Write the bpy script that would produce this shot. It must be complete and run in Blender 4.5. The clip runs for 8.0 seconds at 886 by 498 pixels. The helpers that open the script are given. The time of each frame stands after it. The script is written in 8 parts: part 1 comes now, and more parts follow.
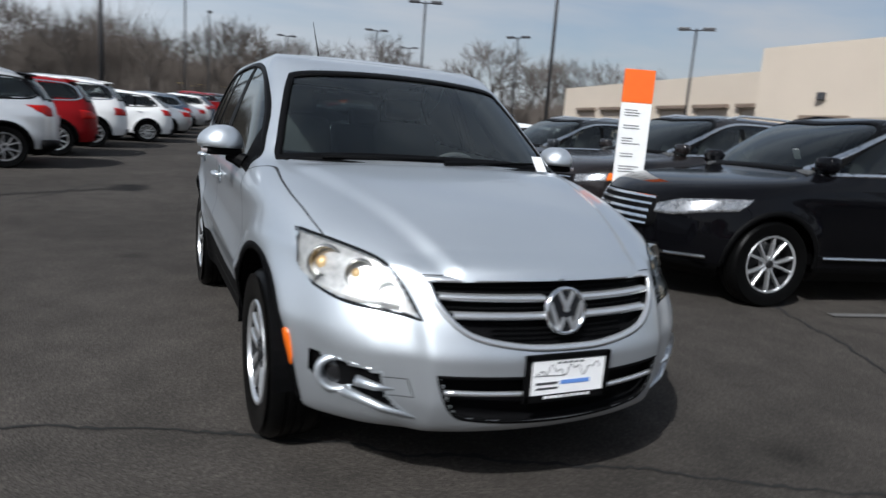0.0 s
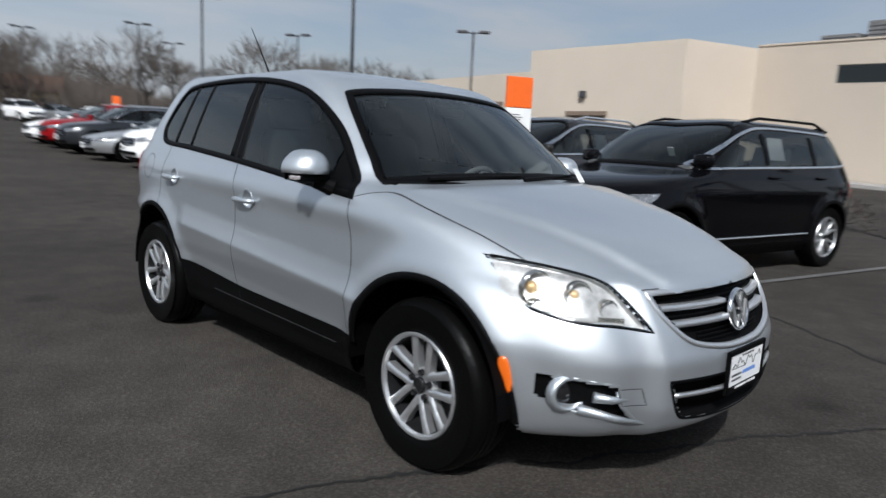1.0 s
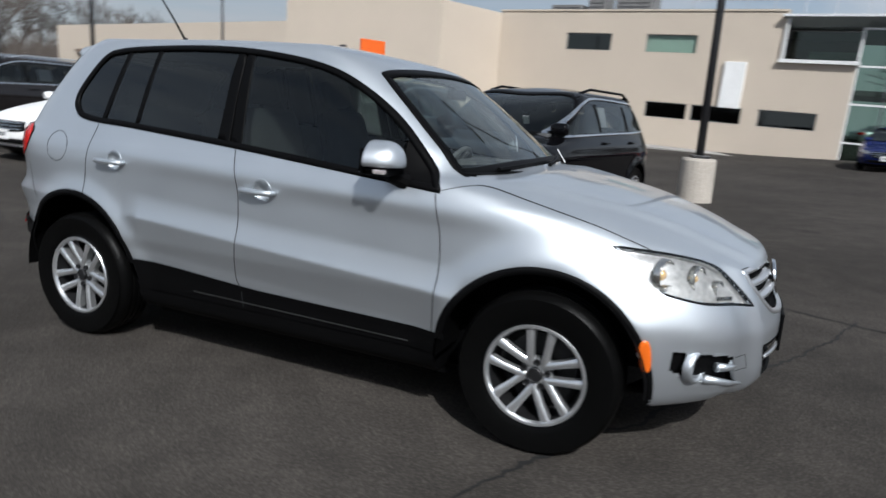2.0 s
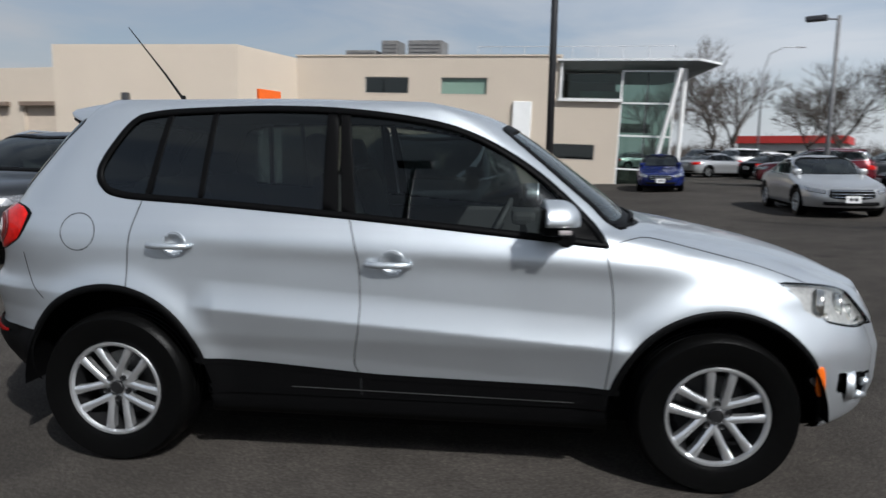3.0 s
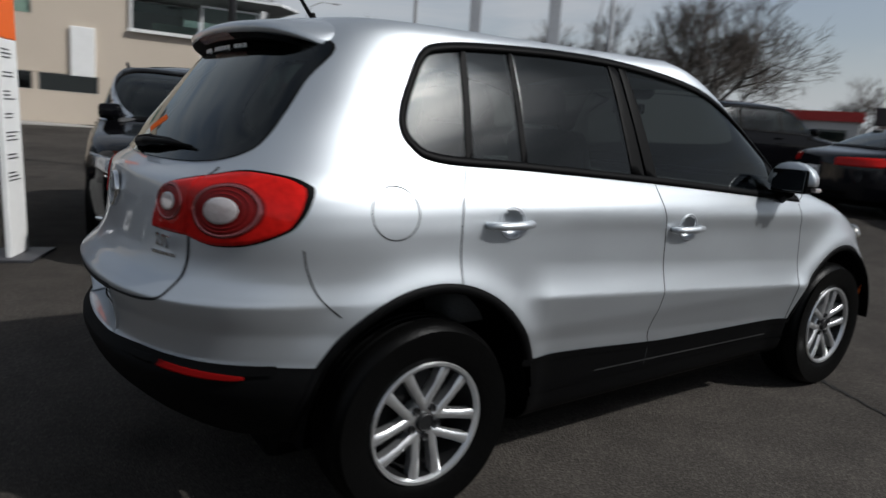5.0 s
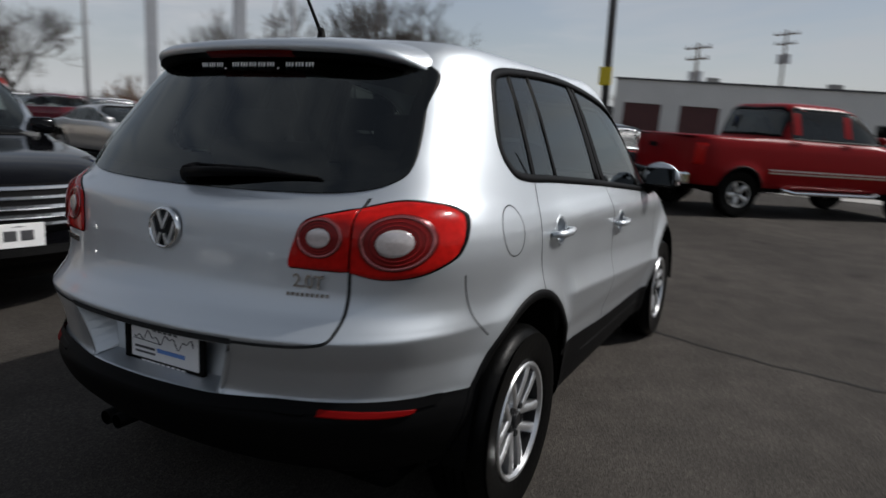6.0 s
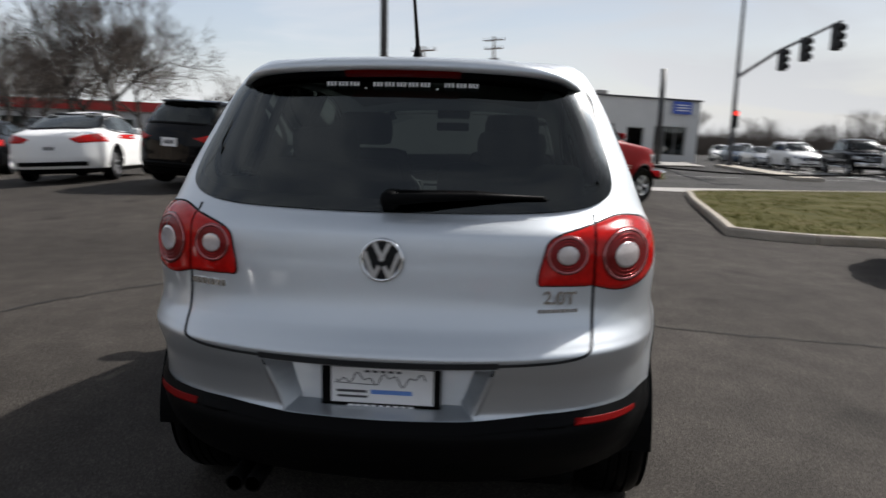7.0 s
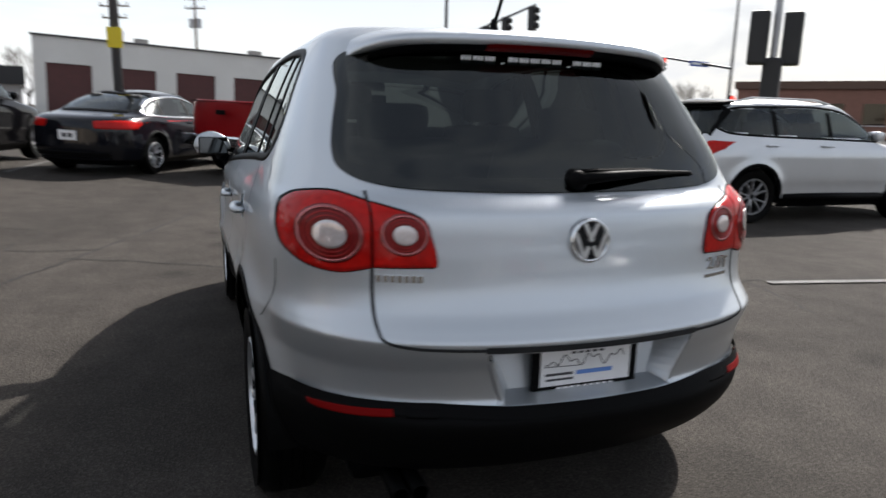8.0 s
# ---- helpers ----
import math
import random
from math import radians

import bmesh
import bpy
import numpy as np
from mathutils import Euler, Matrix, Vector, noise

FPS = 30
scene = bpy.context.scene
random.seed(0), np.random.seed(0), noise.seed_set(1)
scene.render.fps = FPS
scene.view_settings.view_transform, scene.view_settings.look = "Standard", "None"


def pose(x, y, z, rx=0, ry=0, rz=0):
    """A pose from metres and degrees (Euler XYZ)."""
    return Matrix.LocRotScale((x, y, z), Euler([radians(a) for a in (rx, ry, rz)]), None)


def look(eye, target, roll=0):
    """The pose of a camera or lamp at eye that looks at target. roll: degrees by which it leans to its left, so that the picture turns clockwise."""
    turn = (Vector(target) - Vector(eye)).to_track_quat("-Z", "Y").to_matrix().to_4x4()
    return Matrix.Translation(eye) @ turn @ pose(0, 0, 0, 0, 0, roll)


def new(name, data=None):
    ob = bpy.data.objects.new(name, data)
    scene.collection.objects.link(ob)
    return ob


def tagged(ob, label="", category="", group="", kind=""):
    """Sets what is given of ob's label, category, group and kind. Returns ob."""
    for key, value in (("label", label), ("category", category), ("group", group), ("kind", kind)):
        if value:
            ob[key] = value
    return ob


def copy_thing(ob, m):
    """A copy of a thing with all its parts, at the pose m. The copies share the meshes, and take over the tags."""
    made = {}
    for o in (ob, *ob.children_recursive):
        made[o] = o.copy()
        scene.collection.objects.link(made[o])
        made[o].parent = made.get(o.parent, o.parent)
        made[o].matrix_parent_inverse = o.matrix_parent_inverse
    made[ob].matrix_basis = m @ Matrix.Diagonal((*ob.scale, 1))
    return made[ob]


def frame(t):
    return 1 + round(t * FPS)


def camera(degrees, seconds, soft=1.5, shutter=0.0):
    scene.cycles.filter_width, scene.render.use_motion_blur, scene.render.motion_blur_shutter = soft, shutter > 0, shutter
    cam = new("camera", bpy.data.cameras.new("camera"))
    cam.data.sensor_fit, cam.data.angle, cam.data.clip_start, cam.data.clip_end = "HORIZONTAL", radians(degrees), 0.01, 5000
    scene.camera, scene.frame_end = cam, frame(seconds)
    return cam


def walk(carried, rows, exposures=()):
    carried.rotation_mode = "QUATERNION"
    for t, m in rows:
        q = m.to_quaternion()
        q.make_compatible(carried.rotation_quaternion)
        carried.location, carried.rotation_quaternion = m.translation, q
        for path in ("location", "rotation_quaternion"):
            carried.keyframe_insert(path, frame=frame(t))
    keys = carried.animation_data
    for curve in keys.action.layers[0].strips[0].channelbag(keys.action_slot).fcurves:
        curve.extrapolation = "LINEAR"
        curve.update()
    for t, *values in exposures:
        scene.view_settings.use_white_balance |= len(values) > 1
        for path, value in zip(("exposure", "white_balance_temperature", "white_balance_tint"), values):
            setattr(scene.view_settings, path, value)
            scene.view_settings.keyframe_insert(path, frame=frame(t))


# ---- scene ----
cam = camera(67.3, 8.0, shutter=0.5)
PATH = [
    (0, (3.938, -1.305, 1.273), (2.154, -0.471, 0.923), 4.3),
    (0.5, (3.605, -1.94, 1.259), (1.972, -0.841, 0.9), 2.1),
    (1, (3.136, -2.551, 1.283), (1.722, -1.171, 0.966), 2.8),
    (1.2, (2.921, -2.771, 1.324), (1.632, -1.285, 0.962), 5.1),
    (2.3, (1.492, -3.46, 1.364), (0.894, -1.587, 1.0), 1.8),
    (2.5, (1.177, -3.524, 1.342), (0.687, -1.603, 1.076), 1.4),
    (3, (0.4, -3.586, 1.375), (0.224, -1.612, 1.107), 0.9),
    (3.5, (-0.357, -3.5, 1.384), (-0.257, -1.526, 1.074), -0.7),
    (4, (-1.103, -3.261, 1.389), (-0.585, -1.349, 1.11), -0.1),
    (4.5, (-1.794, -2.973, 1.366), (-0.977, -1.18, 1.024), 1.2),
    (4.7, (-2.065, -2.802, 1.341), (-1.14, -1.072, 0.952), 2.0),
    (5.8, (-3.273, -1.846, 1.304), (-1.617, -0.762, 1.013), 3.5),
    (6, (-3.424, -1.63, 1.342), (-1.678, -0.721, 0.992), 2.8),
    (6.5, (-3.76, -1.02, 1.336), (-1.852, -0.5, 1.046), 1.8),
    (7, (-3.89, -0.32, 1.357), (-1.923, -0.157, 1.032), 1.4),
    (7.5, (-3.875, 0.408, 1.355), (-1.929, 0.089, 1.019), 0.5),
    (8, (-3.662, 1.015, 1.354), (-1.82, 0.341, 0.959), 1.5),
]
walk(cam, [(t, look(eye, target, roll)) for t, eye, target, roll in PATH],
     exposures=[(0, -0.06, 6100, 8), (1.2, -0.15, 6100, 8), (2.3, -0.13, 6150, 8), (3.5, -0.28, 6250, 8), (4.7, -0.62, 6300, 8), (5.8, -0.58, 6450, 9), (6.5, -0.20, 6550, 10), (7.0, 0.16, 6600, 10), (7.5, 0.39, 6650, 10), (8, 0.64, 6650, 10)])

# ---------------------------------------------------------------- world and sun
SUN = Vector((0.45, -0.58, 0.67)).normalized()


def make_world():
    w = bpy.data.worlds.new("sky")
    scene.world = w
    w.use_nodes = True
    nt = w.node_tree
    bg = nt.nodes["Background"]
    sky = nt.nodes.new("ShaderNodeTexSky")
    sky.sky_type = "NISHITA"
    sky.sun_disc = False
    sky.sun_elevation = math.asin(SUN.z)
    sky.sun_rotation = math.atan2(SUN.x, SUN.y)
    sky.air_density, sky.dust_density, sky.ozone_density = 1.0, 2.0, 1.0
    # thin streaky overcast over the blue
    co = nt.nodes.new("ShaderNodeTexCoord")
    mp = nt.nodes.new("ShaderNodeMapping")
    mp.inputs["Scale"].default_value = (1.3, 1.3, 6.0)
    mp.inputs["Rotation"].default_value = (0.10, 0.06, 0.5)
    nz = nt.nodes.new("ShaderNodeTexNoise")
    nz.inputs["Scale"].default_value = 1.7
    nz.inputs["Detail"].default_value = 7
    nz.inputs["Roughness"].default_value = 0.55
    nz.inputs["Distortion"].default_value = 0.5
    rp = nt.nodes.new("ShaderNodeValToRGB")
    rp.color_ramp.elements[0].position, rp.color_ramp.elements[0].color = 0.38, (0.42, 0.42, 0.42, 1)
    rp.color_ramp.elements[1].position, rp.color_ramp.elements[1].color = 0.62, (0.97, 0.97, 0.97, 1)
    mix = nt.nodes.new("ShaderNodeMixRGB")
    nt.links.new(co.outputs["Generated"], mp.inputs["Vector"])
    nt.links.new(mp.outputs["Vector"], nz.inputs["Vector"])
    nt.links.new(nz.outputs["Fac"], rp.inputs["Fac"])
    low = nt.nodes.new("ShaderNodeMapRange")
    low.inputs["From Min"].default_value, low.inputs["From Max"].default_value = 0.02, 0.22
    low.inputs["To Min"].default_value, low.inputs["To Max"].default_value = 0.95, 0.0
    up = nt.nodes.new("ShaderNodeSeparateXYZ")
    mxm = nt.nodes.new("ShaderNodeMath")
    mxm.operation = "MAXIMUM"
    nt.links.new(co.outputs["Generated"], up.inputs[0])
    nt.links.new(up.outputs["Z"], low.inputs["Value"])
    nt.links.new(low.outputs[0], mxm.inputs[0])
    nt.links.new(rp.outputs["Color"], mxm.inputs[1])
    nt.links.new(mxm.outputs[0], mix.inputs["Fac"])
    nt.links.new(sky.outputs["Color"], mix.inputs["Color1"])
    mix.inputs["Color2"].default_value = (5.7, 5.85, 6.1, 1)
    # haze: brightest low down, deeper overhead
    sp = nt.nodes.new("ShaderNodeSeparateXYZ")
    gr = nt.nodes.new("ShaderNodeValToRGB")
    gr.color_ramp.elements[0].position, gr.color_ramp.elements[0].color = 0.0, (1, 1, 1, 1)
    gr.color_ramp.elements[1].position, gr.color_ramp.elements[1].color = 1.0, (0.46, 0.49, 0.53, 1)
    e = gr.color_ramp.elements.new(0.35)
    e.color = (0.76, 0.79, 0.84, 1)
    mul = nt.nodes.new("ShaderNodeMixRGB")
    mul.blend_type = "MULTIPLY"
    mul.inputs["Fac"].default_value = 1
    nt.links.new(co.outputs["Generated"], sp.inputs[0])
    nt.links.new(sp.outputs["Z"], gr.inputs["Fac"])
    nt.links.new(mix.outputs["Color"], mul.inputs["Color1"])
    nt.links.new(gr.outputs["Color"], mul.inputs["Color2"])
    # the hazy sky brightens towards the sun
    dt = nt.nodes.new("ShaderNodeVectorMath")
    dt.operation = "DOT_PRODUCT"
    dt.inputs[1].default_value = tuple(SUN)
    ha = nt.nodes.new("ShaderNodeValToRGB")
    hm = nt.nodes.new("ShaderNodeMapRange")
    hm.inputs["From Min"].default_value = -1.0
    ha.color_ramp.elements[0].position, ha.color_ramp.elements[0].color = 0.17, (0.45, 0.45, 0.45, 1)
    ha.color_ramp.elements[1].position, ha.color_ramp.elements[1].color = 1.0, (13.0, 12.7, 12.2, 1)
    for at, v in ((0.27, 0.52), (0.37, 0.66), (0.50, 0.64), (0.67, 0.66), (0.80, 0.58), (0.90, 0.48), (0.942, 0.38), (0.975, 0.46), (0.989, 1.3), (0.9965, 6.0)):
        e = ha.color_ramp.elements.new(at)
        e.color = (v, v, v, 1)
    m2 = nt.nodes.new("ShaderNodeMixRGB")
    m2.blend_type = "MULTIPLY"
    m2.inputs["Fac"].default_value = 1
    nt.links.new(co.outputs["Generated"], dt.inputs[0])
    nt.links.new(dt.outputs["Value"], hm.inputs["Value"])
    nt.links.new(hm.outputs[0], ha.inputs["Fac"])
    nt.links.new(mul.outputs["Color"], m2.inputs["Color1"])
    nt.links.new(ha.outputs["Color"], m2.inputs["Color2"])
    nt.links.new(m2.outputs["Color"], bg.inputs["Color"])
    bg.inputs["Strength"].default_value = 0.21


make_world()
sun_data = bpy.data.lights.new("sun", "SUN")
sun_data.energy, sun_data.angle, sun_data.color = 4.7, radians(1.0), (1.0, 0.972, 0.94)
sun = new("sun", sun_data)
sun.matrix_world = look((0, 0, 30), Vector((0, 0, 30)) - SUN)


# ---------------------------------------------------------------- materials
def mat(name, color, rough=0.5, metal=0.0, coat=0.0, spec=0.5, bump=0.0, scale=40.0, vary=0.0, scale2=3.0, wear=None, emit=None, rvary=0.0):
    """Principled surface with variation at two scales and fine relief."""
    m = bpy.data.materials.new(name)
    m.use_nodes = True
    nt = m.node_tree
    p = nt.nodes["Principled BSDF"]
    p.inputs["Base Color"].default_value = (*color, 1)
    p.inputs["Roughness"].default_value = rough
    p.inputs["Metallic"].default_value = metal
    p.inputs["Coat Weight"].default_value = coat
    p.inputs["Coat Roughness"].default_value = 0.03
    p.inputs["Specular IOR Level"].default_value = spec
    if emit:
        p.inputs["Emission Color"].default_value = (*emit[0], 1)
        p.inputs["Emission Strength"].default_value = emit[1]
    if vary or bump or rvary:
        co = nt.nodes.new("ShaderNodeTexCoord")
        n1 = nt.nodes.new("ShaderNodeTexNoise")
        n1.inputs["Scale"].default_value, n1.inputs["Detail"].default_value = scale, 5
        n2 = nt.nodes.new("ShaderNodeTexNoise")
        n2.inputs["Scale"].default_value, n2.inputs["Detail"].default_value = scale2, 6
        for n in (n1, n2):
            nt.links.new(co.outputs["Object"], n.inputs["Vector"])
        if vary:
            a = nt.nodes.new("ShaderNodeMixRGB")
            a.blend_type = "MULTIPLY"
            a.inputs["Fac"].default_value = 1
            a.inputs["Color1"].default_value = (*color, 1)
            ad = nt.nodes.new("ShaderNodeMath")
            ad.operation = "ADD"
            nt.links.new(n1.outputs["Fac"], ad.inputs[0])
            nt.links.new(n2.outputs["Fac"], ad.inputs[1])
            mr = nt.nodes.new("ShaderNodeMapRange")
            mr.inputs["From Min"].default_value, mr.inputs["From Max"].default_value = 0.6, 1.4
            mr.inputs["To Min"].default_value, mr.inputs["To Max"].default_value = 1 - vary, 1 + vary
            nt.links.new(ad.outputs[0], mr.inputs["Value"])
            nt.links.new(mr.outputs[0], a.inputs["Color2"])
            last = a.outputs["Color"]
            if wear:
                b = nt.nodes.new("ShaderNodeMixRGB")
                b.inputs["Color2"].default_value = (*wear, 1)
                r = nt.nodes.new("ShaderNodeMapRange")
                r.inputs["From Min"].default_value, r.inputs["From Max"].default_value = 0.52, 0.68
                r.inputs["To Max"].default_value = 0.55
                nt.links.new(n2.outputs["Fac"], r.inputs["Value"])
                nt.links.new(r.outputs[0], b.inputs["Fac"])
                nt.links.new(last, b.inputs["Color1"])
                last = b.outputs["Color"]
            nt.links.new(last, p.inputs["Base Color"])
        if rvary:
            mr = nt.nodes.new("ShaderNodeMapRange")
            mr.inputs["From Min"].default_value, mr.inputs["From Max"].default_value = 0.3, 0.7
            mr.inputs["To Min"].default_value, mr.inputs["To Max"].default_value = rough - rvary, rough + rvary
            nt.links.new(n2.outputs["Fac"], mr.inputs["Value"])
            nt.links.new(mr.outputs[0], p.inputs["Roughness"])
        if bump:
            bp = nt.nodes.new("ShaderNodeBump")
            bp.inputs["Strength"].default_value, bp.inputs["Distance"].default_value = bump, 0.01
            nt.links.new(n1.outputs["Fac"], bp.inputs["Height"])
            nt.links.new(bp.outputs["Normal"], p.inputs["Normal"])
    return m


def glass_mat(name, tint, gloss_rough=0.0, ior=1.5):
    """A thin pane: tinted see-through with a Fresnel gloss."""
    m = bpy.data.materials.new(name)
    m.use_nodes = True
    nt = m.node_tree
    nt.nodes.remove(nt.nodes["Principled BSDF"])
    out = nt.nodes["Material Output"]
    tr = nt.nodes.new("ShaderNodeBsdfTransparent")
    tr.inputs["Color"].default_value = (*tint, 1)
    gl = nt.nodes.new("ShaderNodeBsdfGlossy")
    gl.inputs["Roughness"].default_value = gloss_rough
    gl.inputs["Color"].default_value = (0.95, 0.99, 0.98, 1)
    fr = nt.nodes.new("ShaderNodeFresnel")
    fr.inputs["IOR"].default_value = ior
    mx = nt.nodes.new("ShaderNodeMixShader")
    nt.links.new(fr.outputs[0], mx.inputs[0])
    nt.links.new(tr.outputs[0], mx.inputs[1])
    nt.links.new(gl.outputs[0], mx.inputs[2])
    nt.links.new(mx.outputs[0], out.inputs["Surface"])
    return m


SILVER = mat("silver_paint", (0.560, 0.594, 0.626), 0.46, 0.86, coat=0.8, vary=0.02, scale=900, scale2=5, rvary=0.02)
PLASTIC = mat("black_plastic", (0.0028, 0.0028, 0.003), 0.55, spec=0.06, vary=0.25, scale=300, bump=0.08)
LIP = mat("worn_sill_lip", (0.06, 0.06, 0.06), 0.5, 0.3, vary=0.3, scale=60)
RUBBER = mat("rubber_trim", (0.0022, 0.0022, 0.0024), 0.5, spec=0.06)
TYRE = mat("tyre", (0.0026, 0.0026, 0.0026), 0.36, spec=0.06, vary=0.3, scale=60, bump=0.15)
ALLOY = mat("alloy", (0.66, 0.67, 0.68), 0.30, 0.85, vary=0.05, scale=50, scale2=8)
DARKMETAL = mat("dark_metal", (0.02, 0.02, 0.021), 0.5, 0.6, vary=0.3, scale=30)
CHROME = mat("chrome", (0.78, 0.79, 0.80), 0.16, 1.0)
GAP = mat("panel_gap", (0.012, 0.013, 0.014), 0.9)
GLASS_FRONT = glass_mat("glass_front", (0.84, 0.93, 0.91), 0.0, 1.75)
GLASS_SIDE = glass_mat("glass_side", (0.34, 0.38, 0.37))
GLASS_DARK = glass_mat("glass_dark", (0.13, 0.155, 0.148), 0.0, 1.6)
LENS = glass_mat("clear_lens", (0.93, 0.94, 0.95))
RED_LENS = mat("red_lens", (0.43, 0.008, 0.006), 0.12, coat=0.12, spec=0.15, vary=0.32, scale=55, scale2=14)
RED_DARK = mat("dark_red_lens", (0.12, 0.004, 0.004), 0.25, coat=0.05, spec=0.2, vary=0.2, scale=150)
AMBER = mat("amber_lens", (0.75, 0.14, 0.01), 0.2, coat=1.0)
CLEAR_LAMP = mat("frosted_lamp", (0.60, 0.54, 0.53), 0.15, 0.4, coat=1.0, vary=0.2, scale=90)
REFLECTOR = mat("lamp_reflector", (0.62, 0.61, 0.58), 0.2, 0.95, vary=0.25, scale=30)
LAMP_BOWL = mat("lamp_bowl", (0.56, 0.55, 0.535), 0.40, 0.65, vary=0.35, scale=45, scale2=12)
BULB = mat("warm_bulb_glass", (0.85, 0.58, 0.28), 0.15, 0.4, coat=1.0)
WHITE = mat("white_print", (0.78, 0.78, 0.78), 0.45, vary=0.05, scale=20)
INK = mat("dark_ink", (0.05, 0.05, 0.055), 0.6)
BLUE_INK = mat("blue_ink", (0.12, 0.25, 0.6), 0.6)
SEAT = mat("seat_cloth", (0.085, 0.087, 0.087), 0.85, vary=0.25, scale=120, bump=0.2)
CABIN = mat("cabin_plastic", (0.060, 0.062, 0.063), 0.65, vary=0.2, scale=200, bump=0.1)
BEIGE = mat("headlining", (0.30, 0.29, 0.27), 0.9, vary=0.1, scale=60)


# ---------------------------------------------------------------- mesh helpers
def mesh_from(name, verts, faces, material, smooth=True):
    me = bpy.data.meshes.new(name)
    me.from_pydata([tuple(v) for v in verts], [], [tuple(f) for f in faces])
    me.materials.append(material)
    if smooth:
        me.polygons.foreach_set("use_smooth", [True] * len(me.polygons))
    me.update()
    return me


def put(name, me, parent=None, label=""):
    ob = new(name, me)
    if parent is not None:
        ob.parent = parent
    if label:
        ob["label"] = label
    return ob


def part(name, bm, material, parent=None, label="", smooth=False):
    """Links a bmesh as one mesh object under a thing or a part."""
    me = bpy.data.meshes.new(name)
    bmesh.ops.recalc_face_normals(bm, faces=bm.faces)
    bm.to_mesh(me)
    bm.free()
    me.materials.append(material)
    if smooth:
        me.polygons.foreach_set("use_smooth", [True] * len(me.polygons))
    return put(name, me, parent, label)


def add_box(bm, cx, cy, cz, sx, sy, sz, bevel=0.0, m=None, taper=1.0):
    r = bmesh.ops.create_cube(bm, size=1)
    vs = r["verts"]
    for v in vs:
        k = taper if v.co.z > 0 else 1.0
        v.co = Vector((v.co.x * sx * k, v.co.y * sy * k, v.co.z * sz))
    if bevel:
        es = list({e for v in vs for e in v.link_edges})
        out = bmesh.ops.bevel(bm, geom=es, offset=bevel, segments=2, affect="EDGES", profile=0.6)
        vs = list({v for f in out["faces"] for v in f.verts} | {v for v in vs if v.is_valid})
    t = Matrix.Translation((cx, cy, cz))
    bmesh.ops.transform(bm, matrix=(m @ t) if m else t, verts=vs)
    return bm


def box(cx, cy, cz, sx, sy, sz, bevel=0.0, m=None, taper=1.0):
    return add_box(bmesh.new(), cx, cy, cz, sx, sy, sz, bevel, m, taper)


def add_tube(bm, path, radius, sides=8, caps=True):
    """A round bar along a path; radius may be a list."""
    pts = [Vector(p) for p in path]
    rings = []
    for i, p in enumerate(pts):
        d = (pts[min(i + 1, len(pts) - 1)] - pts[max(i - 1, 0)]).normalized()
        a = d.orthogonal().normalized() if i == 0 else (rings[-1][1] - d * rings[-1][1].dot(d)).normalized()
        b = d.cross(a)
        r = radius[i] if isinstance(radius, (list, tuple)) else radius
        rings.append(([bm.verts.new(p + r * (math.cos(t) * a + math.sin(t) * b)) for t in [2 * math.pi * k / sides for k in range(sides)]], a))
    for (r0, _), (r1, _) in zip(rings, rings[1:]):
        for k in range(sides):
            bm.faces.new((r0[k], r0[(k + 1) % sides], r1[(k + 1) % sides], r1[k]))
    if caps:
        bm.faces.new(list(reversed(rings[0][0])))
        bm.faces.new(rings[-1][0])
    return bm


def tube(path, radius, sides=8):
    return add_tube(bmesh.new(), path, radius, sides)


def lathe(profile, sides=48, close=True):
    """Turns a profile of (radius, y) about the y axis."""
    bm = bmesh.new()
    rings = []
    for r, y in profile:
        rings.append([bm.verts.new((r * math.cos(2 * math.pi * k / sides), y, r * math.sin(2 * math.pi * k / sides))) for k in range(sides)])
    for a, b in zip(rings, rings[1:]):
        for k in range(sides):
            bm.faces.new((a[k], a[(k + 1) % sides], b[(k + 1) % sides], b[k]))
    if close:
        bmesh.ops.remove_doubles(bm, verts=bm.verts, dist=1e-5)
    return bm


def curve_at(xs, ys, x):
    """Monotone-ish cubic through keys."""
    xs, ys = np.asarray(xs, float), np.asarray(ys, float)
    x = np.clip(x, xs[0], xs[-1])
    h = np.diff(xs)
    d = np.diff(ys) / h
    m = np.empty_like(ys)
    m[1:-1] = np.where(d[:-1] * d[1:] > 0, 2 * d[:-1] * d[1:] / np.where(d[:-1] + d[1:] == 0, 1, d[:-1] + d[1:]), 0)
    m[0], m[-1] = d[0], d[-1]
    i = np.clip(np.searchsorted(xs, x) - 1, 0, len(h) - 1)
    t = (x - xs[i]) / h[i]
    return (2 * t**3 - 3 * t**2 + 1) * ys[i] + (t**3 - 2 * t**2 + t) * h[i] * m[i] + (-2 * t**3 + 3 * t**2) * ys[i + 1] + (t**3 - t**2) * h[i] * m[i + 1]


def smooth_poly(keys, n=12, closed=True):
    """A dense Catmull-Rom outline through 2D keys; a key (x, z, 1) is a hard corner."""
    pts = []
    k = len(keys)
    for i in range(k if closed else k - 1):
        p0, p1, p2, p3 = (np.array(keys[j % k][:2], float) if closed else np.array(keys[min(max(j, 0), k - 1)][:2], float) for j in (i - 1, i, i + 1, i + 2))
        if len(keys[i]) > 2:
            p0 = p1 - (p2 - p1)
        if len(keys[(i + 1) % k]) > 2:
            p3 = p2 + (p2 - p1)
        for s in range(n):
            t = s / n
            pts.append(0.5 * (2 * p1 + (p2 - p0) * t + (2 * p0 - 5 * p1 + 4 * p2 - p3) * t * t + (3 * p1 - p0 - 3 * p2 + p3) * t**3))
    if not closed:
        pts.append(np.array(keys[-1][:2], float))
    return np.array(pts)


